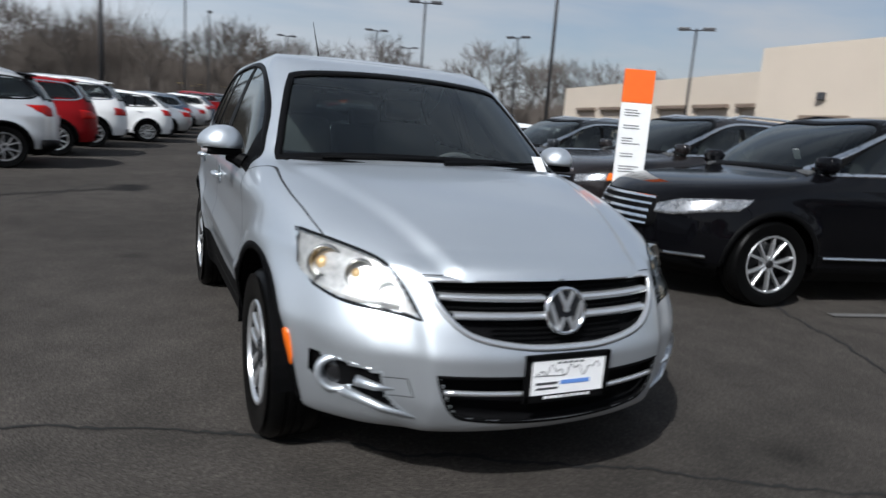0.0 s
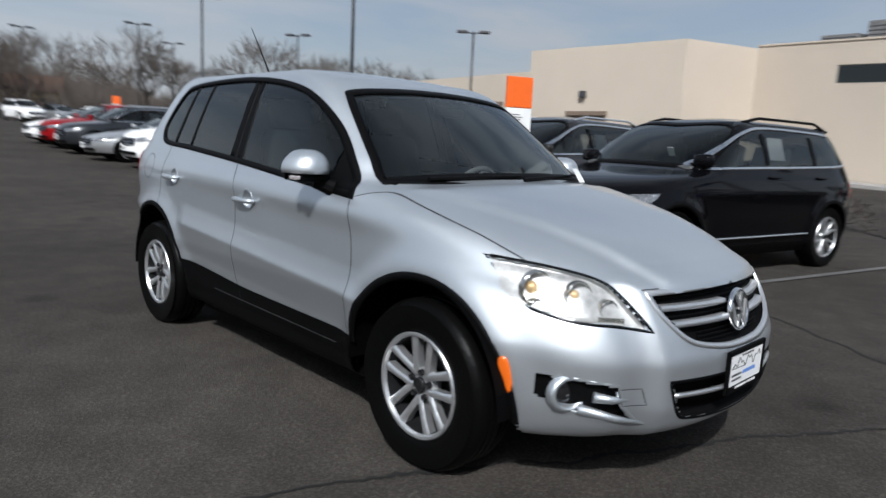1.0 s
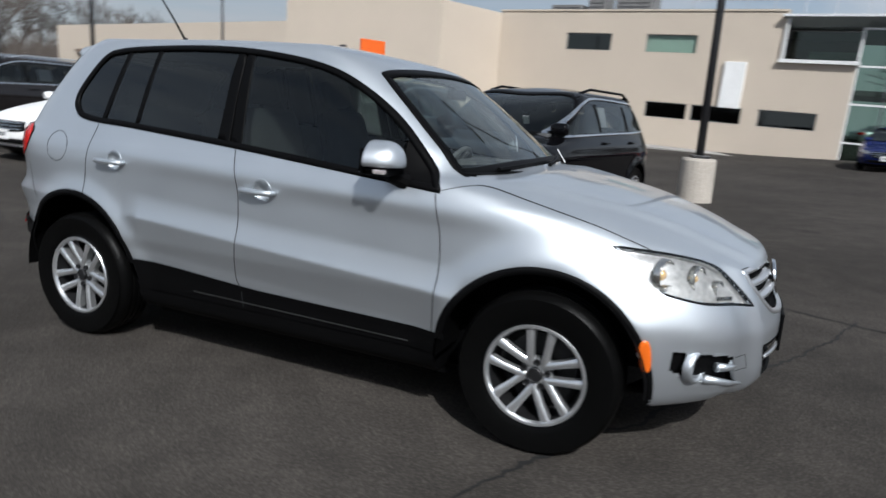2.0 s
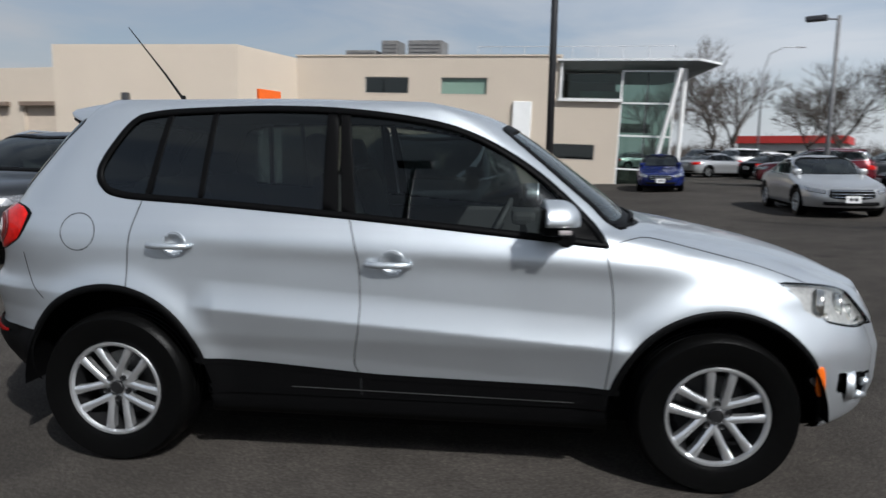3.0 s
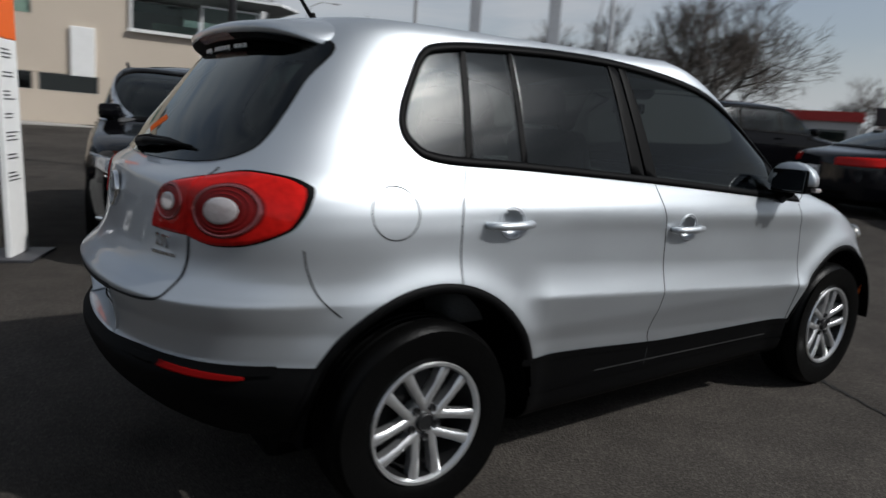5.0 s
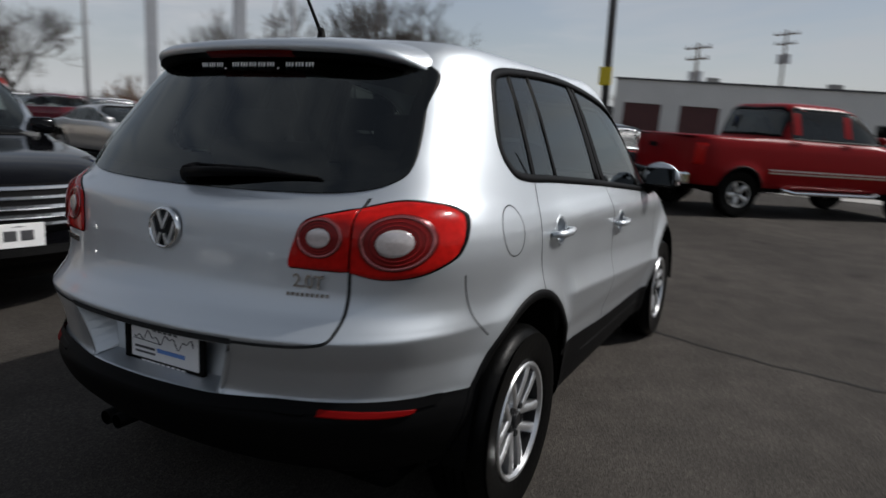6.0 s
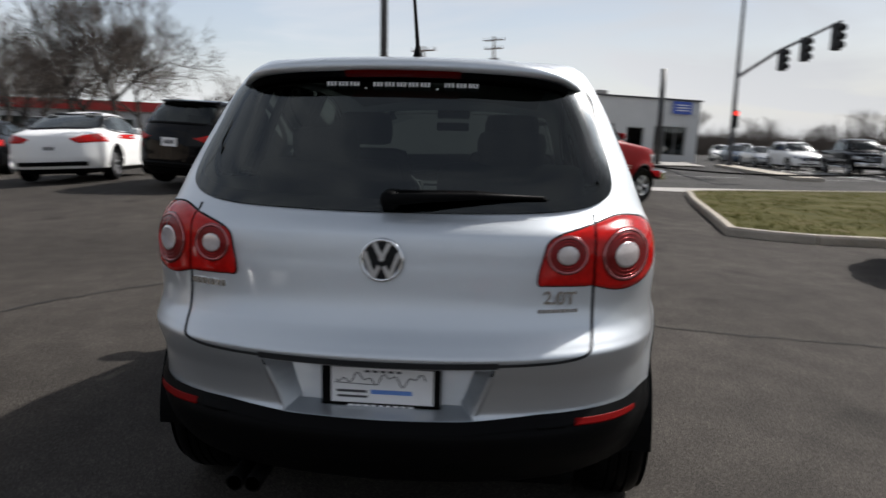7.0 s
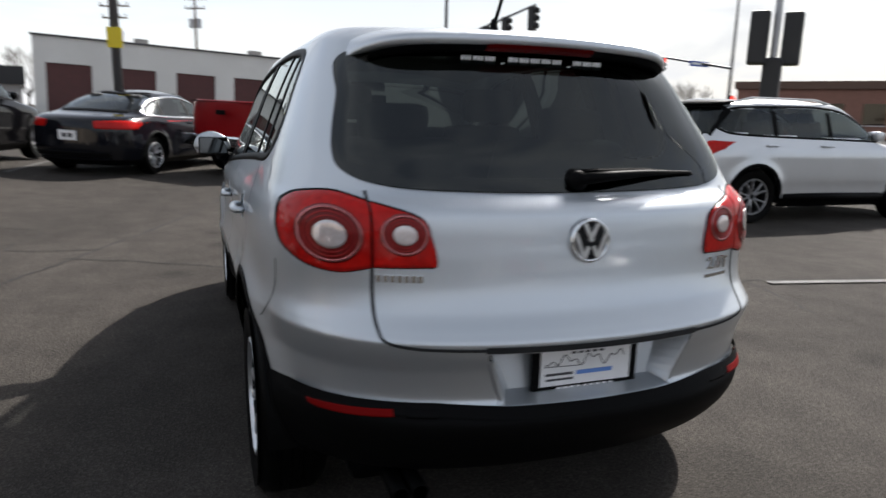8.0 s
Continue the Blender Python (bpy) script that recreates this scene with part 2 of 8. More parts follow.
def inside(poly, x, y):
    """Which of the points lie in a closed 2D outline."""
    x, y = np.asarray(x), np.asarray(y)
    r = np.zeros(x.shape, bool)
    px, py = poly[:, 0], poly[:, 1]
    qx, qy = np.roll(px, 1), np.roll(py, 1)
    for ax, ay, bx, by in zip(px, py, qx, qy):
        c = ((ay > y) != (by > y)) & (x < (bx - ax) * (y - ay) / (by - ay + 1e-12) + ax)
        r ^= c
    return r


def offset_poly(poly, d):
    """The outline moved outwards by d."""
    t = np.roll(poly, -1, 0) - np.roll(poly, 1, 0)
    t /= np.linalg.norm(t, axis=1)[:, None] + 1e-9
    n = np.stack([t[:, 1], -t[:, 0]], 1)
    area = np.sum(poly[:, 0] * np.roll(poly[:, 1], -1) - np.roll(poly[:, 0], -1) * poly[:, 1])
    return poly + n * (d if area > 0 else -d)


class Shell:
    """A car body as level slices: at each height a front reach, a rear reach and a half width, with rounded plan corners."""

    def __init__(self, front, rear, width, mf, nf, mr, nr, roof, side_fn=None, hood_fn=None, nose_fn=None):
        self.front, self.rear, self.width = (np.array(a, float).T for a in (front, rear, width))
        self.mf, self.mr = (np.array(a, float).T for a in (mf, mr))
        self.nf, self.nr = nf, nr
        self.roof = np.array(roof, float).T
        self.side_fn, self.hood_fn, self.nose_fn = side_fn, hood_fn, nose_fn

    def xf(self, z):
        return curve_at(*self.front, z)

    def xr(self, z):
        return curve_at(*self.rear, z)

    def w(self, z):
        return curve_at(*self.width, z)

    def side(self, x, z):
        """Half width at (x, z)."""
        x, z = np.asarray(x, float), np.asarray(z, float)
        w = self.w(z)
        f = np.clip(np.where(x >= 0, x / self.xf(z), x / self.xr(z)), 0, 1)
        m = np.where(x >= 0, curve_at(*self.mf, z), curve_at(*self.mr, z))
        n = np.where(x >= 0, self.nf, self.nr)
        y = w * np.maximum(1 - f**m, 0) ** (1 / n)
        return y + (self.side_fn(x, y, z) if self.side_fn else 0)

    def nose(self, y, z):
        w = self.w(z)
        x = self.xf(z) * np.maximum(1 - np.clip(np.abs(y) / w, 0, 1) ** self.nf, 0) ** (1 / curve_at(*self.mf, z))
        return x + (self.nose_fn(x, np.abs(y), z) if self.nose_fn else 0)

    def tail(self, y, z):
        w = self.w(z)
        return self.xr(z) * np.maximum(1 - np.clip(np.abs(y) / w, 0, 1) ** self.nr, 0) ** (1 / curve_at(*self.mr, z))

    def outline(self, z, nf, nr):
        """Half outline from the front's middle round to the rear's middle."""
        th = np.linspace(0, math.pi / 2, 500)
        w = self.w(z)
        m1, m2 = curve_at(*self.mf, z), curve_at(*self.mr, z)
        fx = self.xf(z) * np.cos(th) ** (2 / m1)
        fy = w * np.sin(th) ** (2 / self.nf)
        rx = self.xr(z) * np.cos(th) ** (2 / m2)
        ry = w * np.sin(th) ** (2 / self.nr)

        def even(px, py, n):
            d = np.r_[0, np.cumsum(np.hypot(np.diff(px), np.diff(py)))]
            s = np.linspace(0, d[-1], n)
            return np.interp(s, d, px), np.interp(s, d, py)

        fx, fy = even(fx, fy, nf)
        rx, ry = even(rx, ry, nr)
        x, y = np.r_[fx, rx[::-1][1:]], np.r_[fy, ry[::-1][1:]]
        push = self.nose_fn(x, y, np.full_like(x, z)) if self.nose_fn else 0
        if self.side_fn:
            y = y + self.side_fn(x, y, np.full_like(x, z)) * np.clip(y / 0.2, 0, 1)
        x = x + push
        return x, y

    def mesh(self, name, material, zs, nf, nr, cut, rings=14, spine=(-1.2, -0.1)):
        """The whole skin, less the faces whose middle lies in the cut (a function of x, y, z arrays)."""
        cols = nf + nr - 1
        rows = []
        for z in zs:
            x, y = self.outline(z, nf, nr)
            zz = np.full_like(x, z)
            if self.hood_fn:
                zz = zz + self.hood_fn(x, y, zz)
            rows.append(np.stack([x, y, zz], 1))
        top = rows[-1]
        for k in range(1, rings + 1):
            s = k / rings
            cx = np.clip(top[:, 0], *spine)
            x = top[:, 0] + (cx - top[:, 0]) * s
            y = top[:, 1] * (1 - s)
            z = top[:, 2] + (curve_at(*self.roof, x) - top[:, 2]) * (1 - (1 - s) ** 2.3)
            rows.append(np.stack([x, y, z], 1))
        half = np.array(rows)
        verts, faces = [], []
        for sgn in (1, -1):
            h = half * np.array([1, sgn, 1])
            base = len(verts)
            verts += [tuple(p) for p in h.reshape(-1, 3)]
            mid = (half[:-1, :-1] + half[1:, :-1] + half[:-1, 1:] + half[1:, 1:]) / 4
            keep = ~cut(mid[..., 0], mid[..., 1], mid[..., 2])
            for i, j in zip(*np.nonzero(keep)):
                a, b, c, d = (base + i * cols + j, base + i * cols + j + 1, base + (i + 1) * cols + j + 1, base + (i + 1) * cols + j)
                faces.append((a, b, c, d) if sgn > 0 else (d, c, b, a))
        me = bpy.data.meshes.new(name)
        me.from_pydata(verts, [], faces)
        bm = bmesh.new()
        bm.from_mesh(me)
        bmesh.ops.remove_doubles(bm, verts=bm.verts, dist=2e-4)
        loose = [v for v in bm.verts if not v.link_faces]
        bmesh.ops.delete(bm, geom=loose, context="VERTS")
        bmesh.ops.recalc_face_normals(bm, faces=bm.faces)
        bm.to_mesh(me)
        bm.free()
        me.materials.append(material)
        me.polygons.foreach_set("use_smooth", [True] * len(me.polygons))
        return me

    # a surface point for a 2D spot: view is "left", "right" (x, z), "nose", "tail" (y, z)
    def on(self, view, a, b, off):
        a, b = np.asarray(a, float), np.asarray(b, float)
        if view in ("left", "right"):
            s = 1 if view == "left" else -1
            y = self.side(a, b) + off
            return np.stack([a, s * y, b], -1)
        x = self.nose(a, b) + off if view == "nose" else self.tail(a, b) - off
        return np.stack([x, a, b], -1)

    def patch(self, name, material, view, poly, off=0.0, skirt=0.012, nx=40, nz=14, mirror=False):
        """A panel that follows the skin inside a 2D outline, with turned-in edges."""
        lo, hi = poly[:, 0].min(), poly[:, 0].max()
        e = 1e-4
        us = lo + e + (hi - lo - 2 * e) * (0.5 - 0.5 * np.cos(np.linspace(0, math.pi, nx)))
        a0, b0 = poly, np.roll(poly, -1, 0)
        grid = []
        for u in us:
            hit = (a0[:, 0] - u) * (b0[:, 0] - u) <= 0
            den = b0[hit, 0] - a0[hit, 0]
            t = np.where(np.abs(den) < 1e-9, 0.5, (u - a0[hit, 0]) / np.where(np.abs(den) < 1e-9, 1, den))
            v = a0[hit, 1] + t * (b0[hit, 1] - a0[hit, 1])
            vs = np.linspace(v.min(), v.max(), nz)
            grid.append(np.stack([np.full(nz, u), vs], 1))
        grid = np.array(grid)
        out = self.on(view, grid[..., 0], grid[..., 1], off).reshape(-1, 3)
        verts = [tuple(p) for p in out]
        faces = [(i * nz + j, (i + 1) * nz + j, (i + 1) * nz + j + 1, i * nz + j + 1) for i in range(nx - 1) for j in range(nz - 1)]
        if skirt:
            rim = [i * nz for i in range(nx)] + [(nx - 1) * nz + j for j in range(1, nz)] + [i * nz + nz - 1 for i in range(nx - 2, -1, -1)] + [j for j in range(nz - 2, 0, -1)]
            g = grid.reshape(-1, 2)[rim]
            inner = self.on(view, g[:, 0], g[:, 1], off - skirt)
            base = len(verts)
            verts += [tuple(p) for p in inner]
            k = len(rim)
            faces += [(rim[i], rim[(i + 1) % k], base + (i + 1) % k, base + i) for i in range(k)]
        if mirror:
            verts = [(x, -y, z) for x, y, z in verts]
        bm = bmesh.new()
        me = mesh_from(name, verts, faces, material)
        bm.from_mesh(me)
        bmesh.ops.recalc_face_normals(bm, faces=bm.faces)
        bm.to_mesh(me)
        bm.free()
        return me

    def band(self, name, material, view, poly, inner, outer, high=0.004, closed=True):
        """A raised strip along an outline, from inner to outer (metres outwards)."""
        rows = []
        for d, h in ((inner, -0.012), (inner, high * 0.8), (inner * 0.5 + outer * 0.5, high), (outer, high * 0.6), (outer, -0.004)):
            p = offset_poly(poly, d) if closed else poly + np.stack([-np.gradient(poly[:, 1]), np.gradient(poly[:, 0])], 1) / np.linalg.norm(np.gradient(poly, axis=0), axis=1)[:, None] * d
            rows.append(self.on(view, p[:, 0], p[:, 1], h))
        k = len(poly)
        verts = [tuple(p) for r in rows for p in r]
        last = k if closed else k - 1
        faces = [(r * k + i, r * k + (i + 1) % k, (r + 1) * k + (i + 1) % k, (r + 1) * k + i) for r in range(4) for i in range(last)]
        return mesh_from(name, verts, faces, material)

    def seam(self, name, view, path, width=0.005, off=0.0008, material=None):
        """A narrow dark shut line along an open path."""
        p = np.asarray(path, float)
        g = np.gradient(p, axis=0)
        g /= np.linalg.norm(g, axis=1)[:, None] + 1e-9
        n = np.stack([-g[:, 1], g[:, 0]], 1) * width / 2
        a = self.on(view, p[:, 0] + n[:, 0], p[:, 1] + n[:, 1], off)
        b = self.on(view, p[:, 0] - n[:, 0], p[:, 1] - n[:, 1], off)
        verts = [tuple(q) for q in a] + [tuple(q) for q in b]
        k = len(p)
        return mesh_from(name, verts, [(i, i + 1, k + i + 1, k + i) for i in range(k - 1)], material or GAP)


# ---------------------------------------------------------------- ground
def ground_z(x, y):
    """The lot is level round the car and climbs gently behind it, before it and towards the showroom."""
    a = max(0.0, -x - 4.0)
    b = max(0.0, y - 9.0)
    c = max(0.0, x - 2.0)
    hump = 0.20 * math.exp(-(((x - 9.5) / 4.5) ** 2) - ((y - 6.5) / 3.2) ** 2)
    return 0.026 * a * a / (a + 6.0) + 0.016 * b * b / (b + 8.0) * (1 if y < 60 else 60 / y) + 0.22 * min(1.0, max(0.0, (y + 5.0) / 6.0)) * (1 - math.exp(-((c / 5.0) ** 1.5))) + hump


# ---------------------------------------------------------------- wheels
def wheel_meshes(R, rim_r, width, spokes="double", detail=48):
    """Meshes of a road wheel with its outer face towards -y: tyre, rim, disc, cap, bolts."""
    w = width / 2
    prof = [(rim_r - 0.012, -w + 0.018), (rim_r + 0.004, -w + 0.004), (rim_r + 0.03, -w - 0.006), (R * 0.82 + rim_r * 0.18, -w - 0.010), (R - 0.034, -w - 0.002), (R - 0.012, -w + 0.012), (R - 0.003, -w + 0.03), (R, -w + 0.045)]
    for k in range(3):
        yy = -w + 0.055 + k * (width - 0.11) / 3
        prof += [(R, yy), (R - 0.008, yy + 0.003), (R - 0.008, yy + 0.009), (R, yy + 0.012)]
    prof += [(R, w - 0.045), (R - 0.005, w - 0.03), (R - 0.03, w), (rim_r, w)]
    tyre = lathe(prof, detail)
    rim = lathe([(rim_r + 0.002, -w + 0.002), (rim_r - 0.002, -w - 0.004), (rim_r - 0.012, -w - 0.003), (rim_r - 0.019, -w + 0.012)], detail)
    hub_y = -w + 0.016
    n = 5
    for k in range(n):
        a0 = 2 * math.pi * k / n + math.pi / 2
        if spokes == "double":
            pairs = ((-0.033, -0.045), (0.033, 0.045))
            sw = (0.040, 0.030, 0.030, 0.048)
        elif spokes == "v":
            pairs = ((-0.014, -0.062), (0.014, 0.062))
            sw = (0.024, 0.024, 0.025, 0.026)
        else:
            pairs = ((0.0, 0.0),)
            sw = (0.060, 0.060, 0.068, 0.075)
        d = Vector((math.cos(a0), 0, math.sin(a0)))
        s = Vector((-math.sin(a0), 0, math.cos(a0)))
        for o0, o1 in pairs:
            ring = []
            for r, o, ww, yy in ((0.036, o0 * 0.95, sw[0], hub_y + 0.004), (0.075, o0, sw[1], hub_y - 0.001), (rim_r * 0.62, (o0 + o1) / 2, sw[2], hub_y - 0.008), (rim_r * 0.88, o1, (sw[2] + sw[3]) / 2, hub_y - 0.010), (rim_r - 0.008, o1, sw[3], hub_y - 0.007)):
                c = d * r + s * o
                q = []
                for sy, e in ((-1, 1.0), (-0.62, 0.18), (0, 0.0), (0.62, 0.18), (1, 1.0)):
                    q.append(rim.verts.new(c + s * (ww / 2 * sy) + Vector((0, yy + 0.007 * e, 0))))
                q.append(rim.verts.new(c + s * (ww / 2 * 0.9) + Vector((0, yy + 0.042, 0))))
                q.append(rim.verts.new(c - s * (ww / 2 * 0.9) + Vector((0, yy + 0.042, 0))))
                ring.append(q)
            for qa, qb in zip(ring, ring[1:]):
                for i in range(7):
                    rim.faces.new((qa[i], qa[(i + 1) % 7], qb[(i + 1) % 7], qb[i]))
    hubm = lathe([(0.0, hub_y + 0.010), (0.034, hub_y + 0.010), (0.060, hub_y + 0.012), (0.066, hub_y + 0.020), (0.066, hub_y + 0.06), (0.0, hub_y + 0.06)], 24)
    me = bpy.data.meshes.new("h")
    hubm.to_mesh(me)
    hubm.free()
    rim.from_mesh(me)
    bpy.data.meshes.remove(me)
    disc = lathe([(0.0, 0.0), (rim_r * 0.72, 0.0), (rim_r * 0.72, 0.02), (rim_r - 0.03, 0.03), (rim_r - 0.019, -w + 0.011)], 24)
    cap = lathe([(0.0, hub_y - 0.004), (0.025, hub_y - 0.003), (0.0275, hub_y - 0.006), (0.0315, hub_y - 0.003), (0.032, hub_y + 0.012)], 24)
    bolts = []
    for k in range(5):
        a = 2 * math.pi * k / 5 + math.pi / 2
        b = lathe([(0.0, hub_y + 0.002), (0.009, hub_y + 0.001), (0.0125, hub_y - 0.002), (0.014, hub_y + 0.012)], 10)
        bmesh.ops.translate(b, verts=b.verts, vec=(0.052 * math.cos(a), 0, 0.052 * math.sin(a)))
        bolts.append(b)
    return tyre, rim, disc, cap, bolts


def to_mesh(name, bm, material, smooth=True):
    me = bpy.data.meshes.new(name)
    bmesh.ops.recalc_face_normals(bm, faces=bm.faces)
    bm.to_mesh(me)
    bm.free()
    me.materials.append(material)
    if smooth:
        me.polygons.foreach_set("use_smooth", [True] * len(me.polygons))
        me.set_sharp_from_angle(angle=radians(38))
    return me


WHEELS = {}


def wheel_set(key, R, rim_r, width, spokes="double", detail=48, rim_mat=None):
    if key not in WHEELS:
        t, r, d, c, b = wheel_meshes(R, rim_r, width, spokes, detail)
        WHEELS[key] = (to_mesh("tyre", t, TYRE), to_mesh("rim", r, rim_mat or ALLOY), to_mesh("brake_disc", d, DARKMETAL), to_mesh("centre_cap", c, DARKMETAL), [to_mesh("wheel_bolt", x, DARKMETAL) for x in b])
    return WHEELS[key]


def add_wheel(car, key, x, y, z, turn=0.0, spin=0.0, bolts=False):
    """A wheel as a part of a car, its tyre, rim and disc under it."""
    tyre, rim, disc, cap, bl = WHEELS[key]
    wheel = put("wheel", tyre, car)
    wheel.matrix_local = pose(x, y, z) @ pose(0, 0, 0, 0, 0, (180 if y > 0 else 0) + turn) @ pose(0, 0, 0, 0, spin, 0)
    put("rim", rim, wheel, "silver alloy rim with paired spokes")
    put("brake_disc", disc, wheel)
    put("centre_cap", cap, wheel)
    if bolts:
        for b in bl:
            put("wheel_bolt", b, wheel)
    return wheel


def mirror_poly(p):
    return p * np.array([-1, 1])


def both(fn):
    """Runs fn for both flanks: (+1, "left"), (-1, "right")."""
    for s, v in ((1, "left"), (-1, "right")):
        fn(s, v)


# ---------------------------------------------------------------- the silver crossover
def crease_z(x):
    return 0.668 - 0.0648 * x


def hero_side(x, y, z):
    """Door crease, wheel-arch flares and the shoulder."""
    zc = crease_z(x)
    on = np.clip((x + 0.95) / 0.12, 0, 1) * np.clip((0.98 - x) / 0.10, 0, 1)
    up = np.clip(1 - (z - zc) / 0.13, 0, 1) ** 1.6
    dn = np.clip(1 - (zc - z) / 0.17, 0, 1) ** 1.15
    d = 0.025 * on * np.where(z >= zc, up, dn)
    for hx in (1.302, -1.302):
        r = np.hypot(x - hx, (z - 0.335) * 0.97)
        d = d + 0.026 * np.exp(-(((r - 0.44) / 0.075) ** 2)) * np.clip((z - 0.2) / 0.1, 0, 1)
    # bumper ledge that runs round the rear corner
    d = d - 0.016 * np.clip((-1.42 - x) / 0.22, 0, 1) * np.clip((0.768 - z) / 0.09, 0, 1) * np.clip((z - 0.50) / 0.08, 0, 1)
    # soft shoulder under the side glass
    d = d + 0.010 * np.exp(-(((z - (0.995 - 0.045 * x)) / 0.055) ** 2)) * np.clip((1.2 - np.abs(x)) / 0.3, 0, 1)
    return d


def hero_hood(x, y, z):
    """The raised middle of the bonnet between its two ridges."""
    yr = 0.36 + (2.08 - x) * 0.31
    on = np.clip((x - 1.0) / 0.12, 0, 1) * np.clip((z - 0.76) / 0.06, 0, 1) * np.clip((1.12 - z) / 0.03, 0, 1)
    t = np.clip((yr - np.abs(y)) / 0.034, -1, 1)
    return on * 0.020 * (0.5 + 0.5 * np.sin(t * math.pi / 2))


def hero_nose(x, y, z):
    """The proud middle of the bumper between two upright creases beside the grille."""
    edge = np.interp(z, [0.30, 0.60, 0.82], [0.47, 0.485, 0.505])
    t = np.clip((edge - y) / 0.030, -1, 1)
    on = np.clip((0.86 - z) / 0.05, 0, 1) * np.clip((z - 0.24) / 0.06, 0, 1) * np.clip((x - 1.7) / 0.1, 0, 1)
    return on * 0.020 * (0.5 + 0.5 * np.sin(t * math.pi / 2)) - on * 0.010 * np.exp(-(((y - edge - 0.06) / 0.05) ** 2))


HERO = Shell(
    front=[(0.20, 1.70), (0.235, 1.89), (0.262, 2.04), (0.29, 2.12), (0.34, 2.165), (0.42, 2.185), (0.55, 2.185), (0.62, 2.165), (0.70, 2.138), (0.77, 2.105), (0.82, 2.07), (0.86, 2.00), (0.90, 1.915), (0.94, 1.81), (0.98, 1.68), (1.02, 1.50), (1.05, 1.34), (1.075, 1.18), (1.095, 1.07), (1.20, 0.935), (1.35, 0.735), (1.47, 0.56), (1.53, 0.46), (1.58, 0.34), (1.61, 0.21), (1.625, 0.10)],
    rear=[(0.20, -1.70), (0.26, -1.86), (0.335, -2.03), (0.40, -2.11), (0.47, -2.165), (0.54, -2.188), (0.578, -2.165), (0.60, -2.150), (0.68, -2.163), (0.745, -2.182), (0.768, -2.186), (0.79, -2.168), (0.84, -2.120), (0.90, -2.094), (1.0, -2.078), (1.09, -2.062), (1.115, -2.040), (1.137, -2.004), (1.155, -1.987), (1.25, -1.925), (1.37, -1.83), (1.50, -1.725), (1.58, -1.64), (1.625, -1.56)],
    width=[(0.19, 0.60), (0.205, 0.70), (0.235, 0.795), (0.27, 0.825), (0.345, 0.838), (0.45, 0.853), (0.55, 0.868), (0.62, 0.878), (0.70, 0.878), (0.78, 0.876), (0.88, 0.874), (0.96, 0.872), (1.02, 0.864), (1.07, 0.850), (1.10, 0.838), (1.20, 0.802), (1.30, 0.765), (1.45, 0.705), (1.55, 0.657), (1.60, 0.625), (1.625, 0.595)],
    mf=[(0.2, 9), (0.6, 8.5), (0.8, 7), (1.0, 7), (1.09, 7.6), (1.3, 6.5), (1.47, 5.6), (1.625, 4.5)],
    mr=[(0.2, 9), (0.8, 9.5), (0.95, 11.3), (1.10, 13.3), (1.30, 14.5), (1.52, 16), (1.625, 18)], nf=2.0, nr=2.2,
    roof=[(-1.6, 1.622), (-1.4, 1.640), (-1.15, 1.656), (-0.65, 1.668), (-0.15, 1.658), (0.0, 1.647), (0.12, 1.626)],
    side_fn=hero_side, hood_fn=hero_hood, nose_fn=hero_nose)

SIDE_GLASS = smooth_poly([(0.835, 1.030, 1), (0.474, 1.062), (-0.241, 1.122), (-0.9, 1.168), (-1.26, 1.190), (-1.365, 1.235), (-1.392, 1.31), (-1.345, 1.42), (-1.272, 1.525), (-1.19, 1.560), (-1.0, 1.580), (-0.632, 1.594), (-0.287, 1.584), (0.064, 1.540), (0.302, 1.468), (0.546, 1.325), (0.76, 1.135)], 10)
WINDSCREEN = smooth_poly([(-0.735, 1.098, 1), (-0.40, 1.122), (0.0, 1.128), (0.40, 1.122), (0.735, 1.098, 1), (0.668, 1.30), (0.605, 1.462), (0.55, 1.508), (0.30, 1.532), (0.0, 1.540), (-0.30, 1.532), (-0.55, 1.508), (-0.605, 1.462), (-0.668, 1.30)], 10)
REAR_GLASS = smooth_poly([(-0.665, 1.25), (-0.635, 1.19), (-0.52, 1.160), (-0.30, 1.150), (0.0, 1.147), (0.30, 1.150), (0.52, 1.160), (0.635, 1.19), (0.665, 1.25), (0.63, 1.40), (0.585, 1.535), (0.30, 1.565), (0.0, 1.572), (-0.30, 1.565), (-0.585, 1.535), (-0.63, 1.40)], 8)
HEADLIGHT = smooth_poly([(0.782, 0.893, 1), (0.803, 0.80), (0.780, 0.742), (0.70, 0.702), (0.592, 0.690), (0.482, 0.673, 1), (0.528, 0.785), (0.570, 0.836), (0.66, 0.868)], 8)
GRILLE = smooth_poly([(-0.462, 0.800, 1), (-0.43, 0.715), (-0.34, 0.635), (-0.17, 0.600), (0.0, 0.594), (0.17, 0.600), (0.34, 0.635), (0.43, 0.715), (0.462, 0.800, 1), (0.0, 0.812)], 8)
INTAKE = smooth_poly([(-0.445, 0.505, 1), (-0.395, 0.385), (-0.30, 0.350), (0.0, 0.334), (0.30, 0.350), (0.395, 0.385), (0.445, 0.505, 1), (0.0, 0.500)], 8)
FOG = smooth_poly([(0.795, 0.520), (0.790, 0.450), (0.725, 0.402), (0.60, 0.370), (0.50, 0.345, 1), (0.575, 0.420), (0.595, 0.495, 1)], 6)
TAIL_IN = smooth_poly([(0.440, 0.965), (0.452, 1.03), (0.478, 1.085), (0.596, 1.122, 1), (0.596, 0.955, 1), (0.47, 0.958)], 6)
